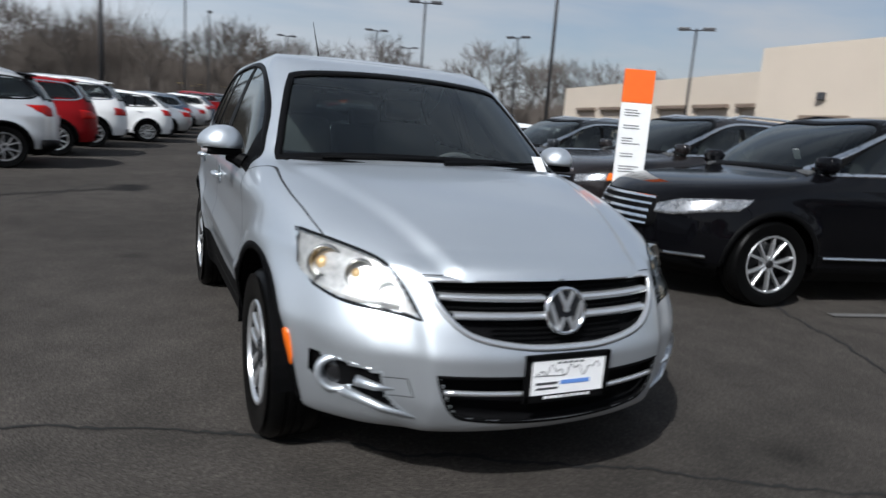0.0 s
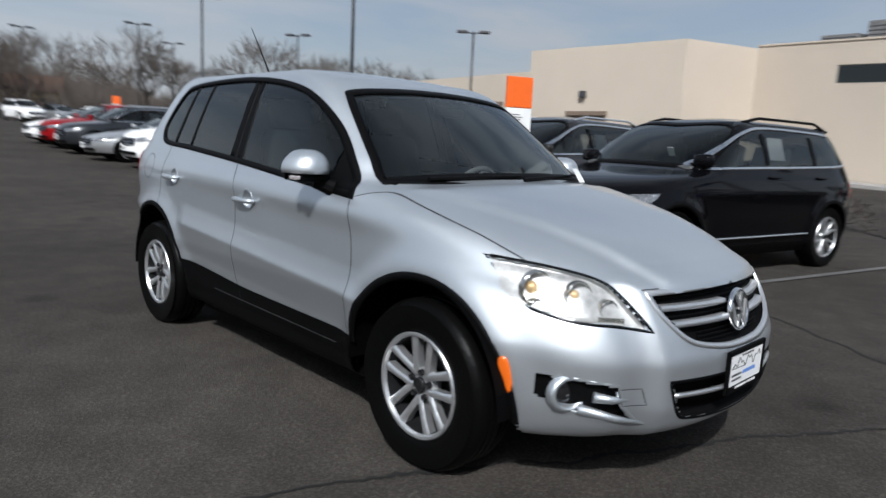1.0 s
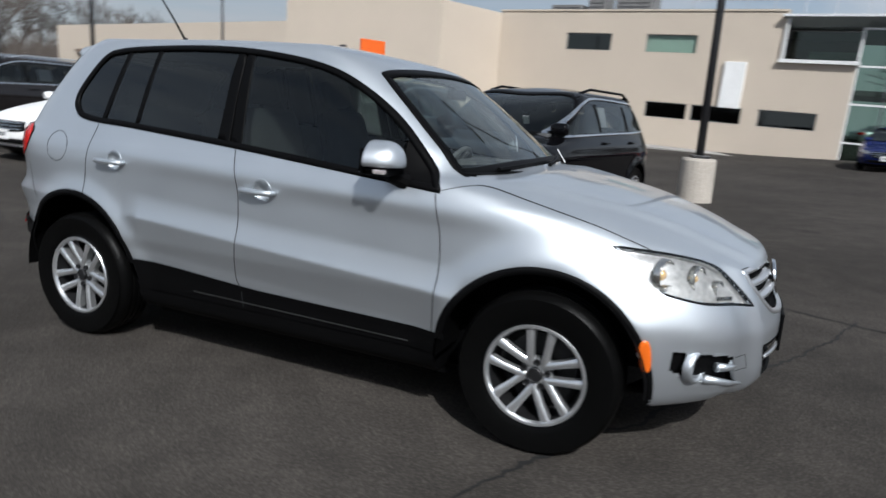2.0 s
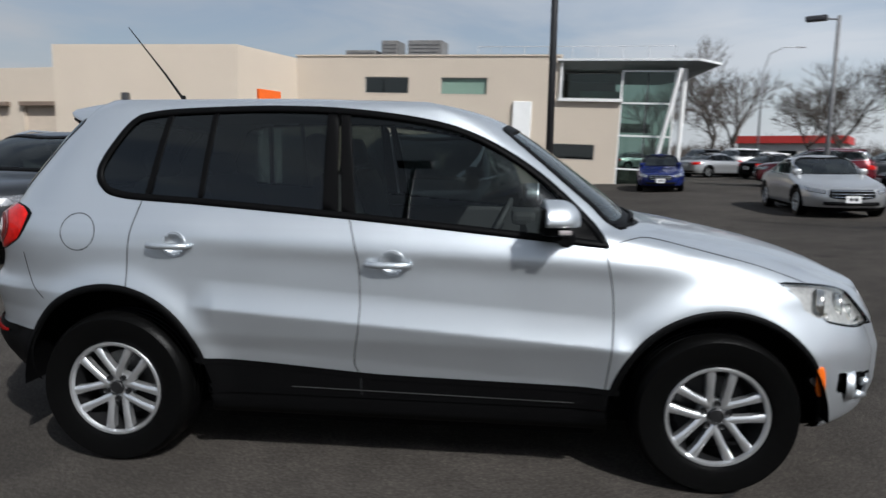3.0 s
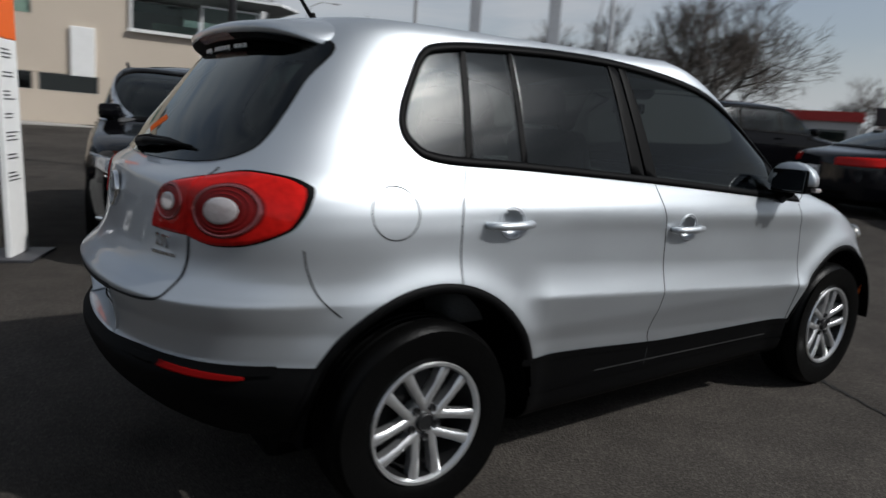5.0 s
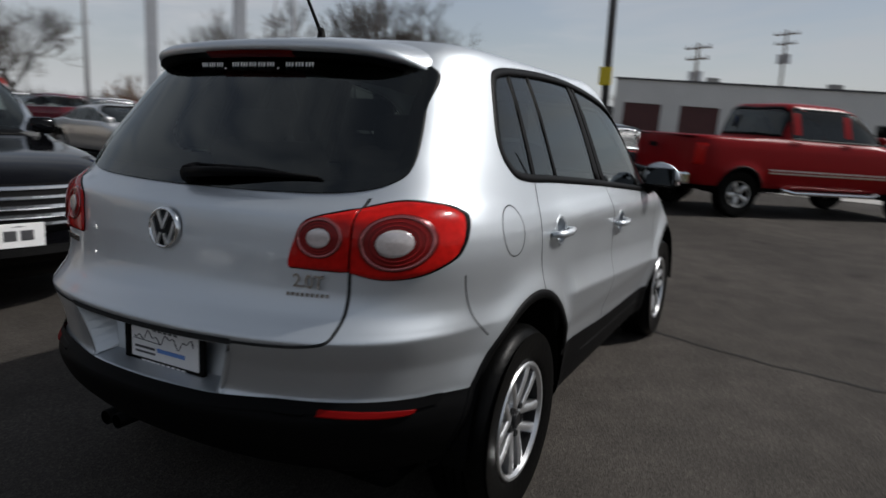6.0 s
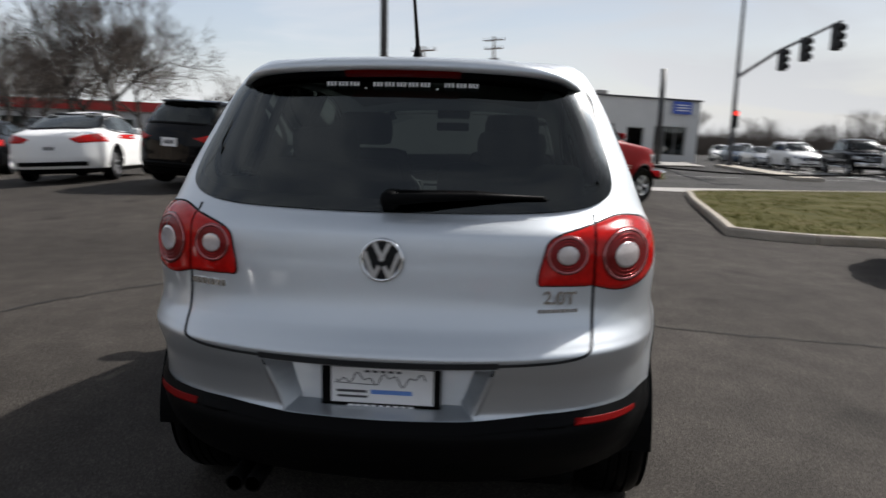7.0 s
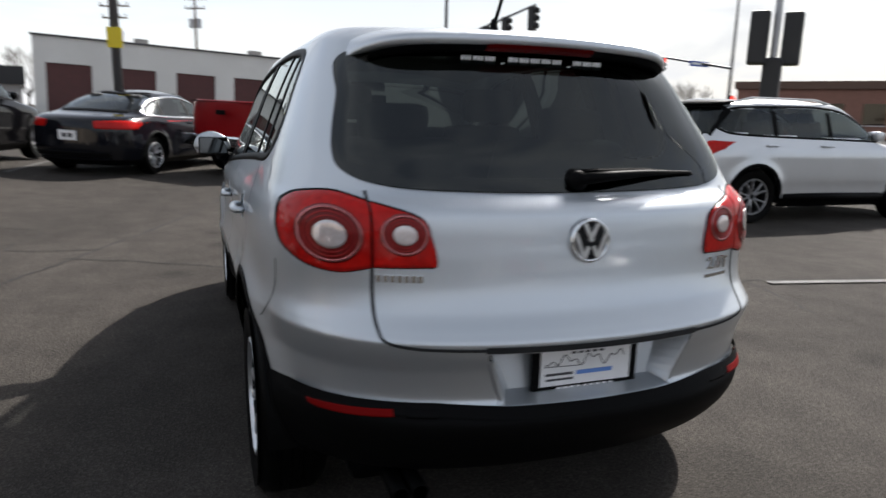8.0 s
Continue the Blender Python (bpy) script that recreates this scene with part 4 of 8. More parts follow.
    # grille
    gr = put("grille", S.patch("grille", mat_once("grille_black", (0.003, 0.003, 0.0034), 0.7, spec=0.06), "nose", GRILLE, -0.05, -0.05, 40, 10), car, "black grille with two silver slats")
    put("grille_surround", S.band("grille_surround", ALLOY, "nose", GRILLE, -0.010, 0.008, 0.006), gr, "bright grille surround")
    for zc in (0.745, 0.690):
        w0 = 0.425 if zc > 0.72 else 0.39
        for sgn in (1, -1):
            rows = []
            bm = bmesh.new()
            for yy in np.linspace(0.070, w0, 22):
                x0 = float(S.nose(yy, zc)) - 0.008
                rows.append([bm.verts.new((x0 - 0.03, sgn * yy, zc + 0.011)), bm.verts.new((x0, sgn * yy, zc + 0.010)), bm.verts.new((x0 + 0.005, sgn * yy, zc)), bm.verts.new((x0, sgn * yy, zc - 0.010)), bm.verts.new((x0 - 0.03, sgn * yy, zc - 0.011))])
            for a, b in zip(rows, rows[1:]):
                for i in range(4):
                    bm.faces.new((a[i], b[i], b[i + 1], a[i + 1]))
            part("grille_slat", bm, ALLOY, gr, smooth=True)
    for zc in np.linspace(0.62, 0.79, 12):
        w0 = 0.40 if zc > 0.68 else 0.26
        bm = tube([(float(S.nose(y, zc)) - 0.035, y, zc) for y in np.linspace(-w0, w0, 14)], 0.003, 5)
        part("grille_mesh_bar", bm, PLASTIC, gr)
    emblem(car, pose(2.150, 0, 0.708, 0, -10, 0), 0.080)
    it = put("lower_intake", S.patch("lower_intake", mat_once("grille_black", (0.003, 0.003, 0.0034), 0.7, spec=0.06), "nose", INTAKE, -0.05, -0.05, 40, 10), car, "black lower intake")
    put("intake_edge", S.band("intake_edge", PLASTIC, "nose", INTAKE, -0.006, 0.005, 0.002), it)
    for sgn in (1, -1):
        bm = tube([(float(S.nose(y, 0.452)) - 0.004, sgn * y, 0.452 - 0.01 * (1 - y / 0.42)) for y in np.linspace(0.12, 0.42, 10)], 0.0095, 8)
        part("intake_bar", bm, ALLOY, it, smooth=True)
    plate_frame(car, pose(2.205, -0.002, 0.498))
    tow = smooth_poly([(-0.60, 0.48, 1), (-0.52, 0.48, 1), (-0.50, 0.42, 1), (-0.58, 0.42, 1)], 4)
    put("tow_cover_line", S.seam("tow_cover_line", "nose", np.vstack([tow, tow[:1]]), 0.003), body)
    put("bonnet_front_line", S.seam("bonnet_front_line", "nose", smooth_poly([(-0.47, 0.808), (-0.2, 0.818), (0, 0.821), (0.2, 0.818), (0.47, 0.808)], 10, closed=False), 0.005), body)

    # tailgate
    bm = bmesh.new()
    rim_, floor_ = [], []
    for y, z in RECESS:
        k = (0.742 - z) / 0.158
        rim_.append(bm.verts.new((float(S.tail(y, z)) - 0.0005, y, z)))
        floor_.append(bm.verts.new((-2.052 - 0.026 * k, y * 0.87, 0.738 - 0.134 * k)))
    bm.faces.new(floor_)
    n_ = len(rim_)
    for k in range(n_):
        bm.faces.new((rim_[k], rim_[(k + 1) % n_], floor_[(k + 1) % n_], floor_[k]))
    part("plate_recess", bm, SILVER, car)
    low_rim = np.array([q for q in RECESS if q[1] < 0.736])
    put("recess_edge", S.band("recess_edge", SILVER, "tail", low_rim, 0.003, -0.013, 0.0012, closed=False), car)
    for s in (1, -1):
        put("tailgate_line", S.seam("tailgate_line", "tail", smooth_poly([(s * 0.600, 1.148), (s * 0.600, 1.05), (s * 0.600, 0.95), (s * 0.600, 0.86), (s * 0.597, 0.80), (s * 0.582, 0.771), (s * 0.52, 0.758), (s * 0.42, 0.754), (s * 0.335, 0.753)], 10, closed=False), 0.009, 0.0012), body)
        put("tailgate_line", S.seam("tailgate_line", "tail", smooth_poly([(s * 0.335, 0.753), (s * 0.15, 0.751), (0, 0.750)], 8, closed=False), 0.018, 0.0016), body)
        rp = smooth_poly([(s * 0.560, 0.579, 1), (s * 0.735, 0.567), (s * 0.760, 0.558), (s * 0.735, 0.549), (s * 0.560, 0.561, 1)], 6)
        put("bumper_reflector", S.patch("bumper_reflector", mat_once("reflector_red", (0.16, 0.003, 0.003), 0.5, spec=0.04), "tail", rp, 0.004, 0.01, 20, 6), car, "dark red bumper reflector")
        sl = smooth_poly([(s * 0.44, 0.580, 1), (s * 0.530, 0.584, 1), (s * 0.530, 0.560, 1), (s * 0.45, 0.562, 1)], 4)
        put("bumper_slot", S.patch("bumper_slot", RUBBER, "tail", sl, 0.003, 0.01, 10, 5), car)
    plate_frame(car, pose(-2.096, -0.003, 0.655, 0, 0, 180) @ Matrix.Diagonal((1, 1.03, 0.88, 1)))
    emblem(car, pose(-2.080, 0, 1.020, 0, -4, 180), 0.061)

    for count, w_, h_, y0, z0, step in ((7, 0.013, 0.020, 0.585, 0.925, 0.0175), (9, 0.010, 0.012, -0.445, 0.885, 0.013)):
        for k in range(count):
            yy = y0 - k * step
            part("badge_bar", box(float(S.tail(yy, z0)) - 0.002, yy, z0, 0.006, w_, h_, 0.001), CHROME, car)
    cu = bpy.data.curves.new("badge", "FONT")
    cu.body, cu.size, cu.extrude, cu.offset, cu.align_x = "2.0T", 0.052, 0.003, 0.0012, "CENTER"
    cu.materials.append(CHROME)
    bt = new("engine_badge", cu)
    bt.parent = car
    bt.matrix_local = pose(float(S.tail(0.5, 0.905)) - 0.006, -0.500, 0.905, 90, 0, -90 + 9)
    # web address sticker on the glass, as plain bars
    for k in range(13):
        yy = 0.238 - k * 0.0385
        dot = k in (3, 9)
        bm = bmesh.new()
        for j in range(1 if dot else 3):
            y1 = yy + (0.0 if dot else 0.0115 * (1 - j))
            z1, h1 = (1.5135, 0.007) if dot else (1.5225, 0.025)
            add_box(bm, float(S.tail(y1, z1)) - 0.006, y1, z1, 0.002, 0.0068, h1)
        part("sticker_bar", bm, WHITE, car, "white bars of window lettering")

    # roof spoiler
    rows = []
    bm = bmesh.new()
    for yy in np.linspace(-0.585, 0.585, 49):
        t = abs(yy) / 0.60
        xr = -1.752 + 0.07 * t**2.2 + 0.15 * t**9
        zr = 1.602 - 0.024 * t**2 - 0.062 * t**9
        zt = float(curve_at(*HERO.roof, -1.42)) - 0.022 * t**2 - 0.055 * t**6 + 0.004
        rows.append([bm.verts.new(p) for p in ((-1.42, yy, zt), (xr * 0.5 - 0.71, yy, zt * 0.45 + zr * 0.55 + 0.010), (xr + 0.02, yy, zr + 0.004), (xr, yy, zr - 0.008), (xr + 0.004, yy, zr - 0.010 - 0.022 * (1 - t**5)), (xr + 0.03, yy, zr - 0.014 - 0.031 * (1 - t**5)), (xr * 0.45 - 0.78, yy, zr - 0.020 - 0.040 * (1 - t**5)), (xr * 0.3 - 0.98, yy, zr - 0.03 - 0.03 * (1 - t**5)))])
    for a, b in zip(rows, rows[1:]):
        for i in range(7):
            bm.faces.new((a[i], b[i], b[i + 1], a[i + 1]))
    bm.faces.new(rows[0])
    bm.faces.new(rows[-1][::-1])
    sp = part("roof_spoiler", bm, SILVER, car, "silver roof spoiler", smooth=True)
    bm = bmesh.new()
    rows = []
    for yy in np.linspace(-0.53, 0.53, 31):
        t = abs(yy) / 0.60
        xr = -1.752 + 0.07 * t**2.2 + 0.15 * t**9
        zr = 1.602 - 0.024 * t**2 - 0.062 * t**9
        rows.append([bm.verts.new((xr + 0.006, yy, zr - 0.034)), bm.verts.new((xr + 0.03, yy, zr - 0.049)), bm.verts.new((xr * 0.6 - 0.60, yy, zr - 0.060))])
    for a, b in zip(rows, rows[1:]):
        for i in range(2):
            bm.faces.new((a[i], b[i], b[i + 1], a[i + 1]))
    part("spoiler_underside", bm, RUBBER, sp, "dark underside")
    bm = bmesh.new()
    rows = []
    for yy in np.linspace(-0.185, 0.185, 16):
        t = abs(yy) / 0.60
        xr = -1.752 + 0.07 * t**2.2
        zr = 1.602 - 0.024 * t**2
        rows.append([bm.verts.new((xr + 0.001, yy, zr - 0.0325)), bm.verts.new((xr + 0.012, yy, zr - 0.043)), bm.verts.new((xr + 0.028, yy, zr - 0.052))])
    for a, b in zip(rows, rows[1:]):
        for i in range(2):
            bm.faces.new((a[i], b[i], b[i + 1], a[i + 1]))
    part("high_brake_light", bm, RED_DARK, sp, "dark red high brake light")
    # rear wiper
    x0 = float(S.tail(0.0, 1.175))
    bm = lathe([(0.0, -0.028), (0.026, -0.026), (0.032, 0.0), (0.034, 0.02)], 16)
    bmesh.ops.transform(bm, matrix=pose(x0 - 0.006, -0.005, 1.178, 0, 0, -90), verts=bm.verts)
    wp = part("rear_wiper", bm, PLASTIC, car, "black rear wiper", smooth=True)
    part("wiper_arm", tube([(float(S.tail(y, z)) - d, y, z) for y, z, d in ((-0.005, 1.182, 0.03), (-0.12, 1.192, 0.036), (-0.25, 1.198, 0.030), (-0.45, 1.196, 0.018))], [0.018, 0.015, 0.010, 0.004], 8), PLASTIC, wp, smooth=True)
    part("wiper_blade", tube([(float(S.tail(y, z)) - 0.012, y, z) for y, z in ((-0.02, 1.205), (-0.25, 1.205), (-0.46, 1.19))], [0.005, 0.008, 0.004], 6), PLASTIC, wp)
    # antenna
    bm = lathe([(0.0, 0.055), (0.010, 0.05), (0.016, 0.02), (0.026, 0.0), (0.030, -0.02)], 14)
    bmesh.ops.transform(bm, matrix=pose(-1.36, 0, 1.645, 90, 0, 0), verts=bm.verts)
    an = part("roof_antenna", bm, PLASTIC, car, "black roof antenna", smooth=True)
    part("antenna_rod", tube([(-1.365, 0, 1.68), (-1.46, 0, 1.81), (-1.66, 0, 2.06)], [0.008, 0.006, 0.0025], 6), PLASTIC, an)
    # exhaust tips
    for yy in (0.44, 0.50):
        ex = lathe([(0.024, -0.05), (0.028, -0.05), (0.028, 0.10)], 16)
        bmesh.ops.transform(ex, matrix=pose(-1.90, yy, 0.245, 0, 0, -90), verts=ex.verts)
        part("exhaust_tip", ex, RUBBER, car, smooth=True)

    # cabin
    bm = bmesh.new()
    add_box(bm, -0.05, 0, 0.46, 1.56, 1.50, 0.10, 0.03)
    part("cabin_floor", bm, CABIN, car)
    bm = bmesh.new()
    add_box(bm, 0.72, 0, 0.90, 0.42, 1.42, 0.28, 0.08)
    add_box(bm, 0.85, 0, 1.03, 0.36, 1.30, 0.06, 0.025)
    add_box(bm, 0.52, 0.36, 1.05, 0.14, 0.34, 0.08, 0.03)
    part("dashboard", bm, CABIN, car)
    for s in (1, -1):
        bm = bmesh.new()
        add_box(bm, -0.04, s * 0.80, 0.80, 1.5, 0.05, 0.54, 0.02)
        part("door_card", bm, CABIN, car)
        bm = bmesh.new()
        add_box(bm, -0.02, s * 0.37, 0.66, 0.52, 0.50, 0.17, 0.06)
        mm = pose(-0.27, s * 0.37, 0.70, 0, -16, 0)
        add_box(bm, 0, 0, 0.30, 0.15, 0.50, 0.66, 0.07, mm, 0.86)
        add_box(bm, -0.01, 0, 0.735, 0.10, 0.27, 0.17, 0.05, mm)
        part("front_seat", bm, SEAT, car, "dark cloth front seat", smooth=True)
        bm = bmesh.new()
        mm = pose(-1.08, s * 0.36, 0.72, 0, -20, 0)
        add_box(bm, 0, 0, 0.28, 0.14, 0.62, 0.60, 0.06, mm, 0.92)
        add_box(bm, -0.01, 0, 0.65, 0.09, 0.26, 0.13, 0.04, mm)
        add_box(bm, -0.85, s * 0.36, 0.66, 0.52, 0.66, 0.16, 0.06)
        part("rear_seat", bm, SEAT, car, "dark cloth rear seat", smooth=True)
    bm = bmesh.new()
    add_box(bm, -1.62, 0, 0.78, 0.72, 1.30, 0.06, 0.02)
    part("load_floor", bm, CABIN, car)
    sw = bmesh.new()
    ring = [(0.182 * math.cos(a), 0.182 * math.sin(a), 0) for a in np.linspace(0, 2 * math.pi, 33)]
    add_tube(sw, ring, 0.016, 8, False)
    add_box(sw, 0, 0, -0.01, 0.34, 0.05, 0.03, 0.01)
    add_box(sw, 0, 0, -0.01, 0.12, 0.10, 0.05, 0.02)
    bmesh.ops.transform(sw, matrix=pose(0.36, 0.37, 0.98, 0, -62, 0), verts=sw.verts)
    part("steering_wheel", sw, CABIN, car)
    bm = box(0.52, 0, 1.44, 0.03, 0.21, 0.055, 0.012)
    part("rear_view_mirror", bm, RUBBER, car)
    hd = bmesh.new()
    for i, xx in enumerate(np.linspace(-1.45, 0.18, 14)):
        for yy in np.linspace(-0.52, 0.52, 5):
            hd.verts.new((xx, yy, float(curve_at(*HERO.roof, xx)) - 0.035 - 0.05 * (yy / 0.52) ** 2))
    hd.verts.ensure_lookup_table()
    for i in range(13):
        for j in range(4):
            hd.faces.new([hd.verts[k] for k in (i * 5 + j, i * 5 + j + 1, (i + 1) * 5 + j + 1, (i + 1) * 5 + j)])
    part("headlining", hd, BEIGE, car)
    # paper on the dash by the windscreen's corner
    pm = pose(0.965, 0.60, 1.135, 0, 55, 12)
    bm = box(0, 0, 0, 0.09, 0.07, 0.002, 0, pm)
    part("dash_paper", bm, WHITE, car)

    wheel_set("hero", 0.343, 0.212, 0.215, "double", 64)
    for hx, y, spin in ((1.302, -0.765, 4), (-1.302, -0.765, 178), (1.302, 0.765, 20), (-1.302, 0.765, 45)):
        add_wheel(car, "hero", hx, y, 0.337, 0, spin, bolts=True)
    return car


build_hero()


# ---------------------------------------------------------------- ground
def ground_sheet():
    xs = np.r_[-600, -300, -150, np.linspace(-100, -12, 30), np.linspace(-10, 30, 81), np.linspace(34, 60, 8), 90, 150, 300, 600]
    ys = np.r_[-600, -300, -120, -60, np.linspace(-40, -10, 30), np.linspace(-9, 20, 59), np.linspace(21, 60, 40), 90, 150, 300, 600]
    verts = [(x, y, ground_z(x, y)) for x in xs for y in ys]
    n = len(ys)
    faces = [(i * n + j, (i + 1) * n + j, (i + 1) * n + j + 1, i * n + j + 1) for i in range(len(xs) - 1) for j in range(n - 1)]
    g = put("ground", mesh_from("ground", verts, faces, ASPHALT))
    tagged(g, "worn grey asphalt of the sales lot", "ground", kind="structure")


def asphalt(name, dark, light, grit=0.34):
    """Worn asphalt: pale stone grit in dark binder, broad stains and small patches, oil spots."""
    m = mat(name, dark, 0.95, spec=0.15)
    nt = m.node_tree
    p = nt.nodes["Principled BSDF"]
    co = nt.nodes.new("ShaderNodeTexCoord")

    def tex(kind, scale, detail=4.0):
        n = nt.nodes.new(kind)
        n.inputs["Scale"].default_value = scale
        if kind == "ShaderNodeTexNoise":
            n.inputs["Detail"].default_value = detail
        nt.links.new(co.outputs["Object"], n.inputs["Vector"])
        return n

    def ramp(src, lo, hi, a, b_):
        r = nt.nodes.new("ShaderNodeMapRange")
        for key, v in zip(("From Min", "From Max", "To Min", "To Max"), (lo, hi, a, b_)):
            r.inputs[key].default_value = v
        nt.links.new(src, r.inputs["Value"])
        return r.outputs[0]

    def times(x, y):
        r = nt.nodes.new("ShaderNodeMath")
        r.operation = "MULTIPLY"
        nt.links.new(x, r.inputs[0])
        nt.links.new(y, r.inputs[1])
        return r.outputs[0]

    stain = ramp(tex("ShaderNodeTexNoise", 0.35, 6).outputs["Fac"], 0.35, 0.65, 0.78, 1.20)
    patch = ramp(tex("ShaderNodeTexNoise", 3.5, 6).outputs["Fac"], 0.35, 0.65, 0.86, 1.14)
    fine = ramp(tex("ShaderNodeTexNoise", 60, 3).outputs["Fac"], 0.3, 0.7, 0.80, 1.22)
    spots = ramp(tex("ShaderNodeTexVoronoi", 0.9).outputs["Distance"], 0.05, 0.16, 0.62, 1.0)
    stones = tex("ShaderNodeTexVoronoi", 130)
    mx = nt.nodes.new("ShaderNodeMixRGB")
    mx.inputs["Color1"].default_value, mx.inputs["Color2"].default_value = (*dark, 1), (*light, 1)
    pick = nt.nodes.new("ShaderNodeSeparateXYZ")
    nt.links.new(stones.outputs["Color"], pick.inputs[0])
    nt.links.new(ramp(pick.outputs[0], 0.45, 1.0, 0.0, grit), mx.inputs["Fac"])
    mul = nt.nodes.new("ShaderNodeMixRGB")
    mul.blend_type, mul.inputs["Fac"].default_value = "MULTIPLY", 1
    nt.links.new(mx.outputs["Color"], mul.inputs["Color1"])
    nt.links.new(times(times(stain, patch), times(fine, spots)), mul.inputs["Color2"])
    nt.links.new(mul.outputs["Color"], p.inputs["Base Color"])
    bp = nt.nodes.new("ShaderNodeBump")
    bp.inputs["Strength"].default_value, bp.inputs["Distance"].default_value = 0.6, 0.006
    nt.links.new(stones.outputs["Distance"], bp.inputs["Height"])
    nt.links.new(bp.outputs["Normal"], p.inputs["Normal"])
    return m


ASPHALT = asphalt("asphalt", (0.0365, 0.0325, 0.0285), (0.114, 0.101, 0.088))
ground_sheet()


# ---------------------------------------------------------------- other cars
def paint(name, color, metal=0.4, rough=0.3, spec=0.5):
    return mat_once("paint_" + name, color, rough, metal, coat=0.5 if metal else 0.0, spec=spec, vary=0.05, scale=500, scale2=2)


CAR_GLASS = glass_mat("car_glass", (0.42, 0.45, 0.45))
HEAD_LAMP = mat("car_headlamp", (0.33, 0.335, 0.345), 0.2, 0.7, coat=1.0, vary=0.6, scale=28, scale2=9)
ALLOY_DARK = mat("alloy_grey", (0.34, 0.34, 0.35), 0.35, 0.8)

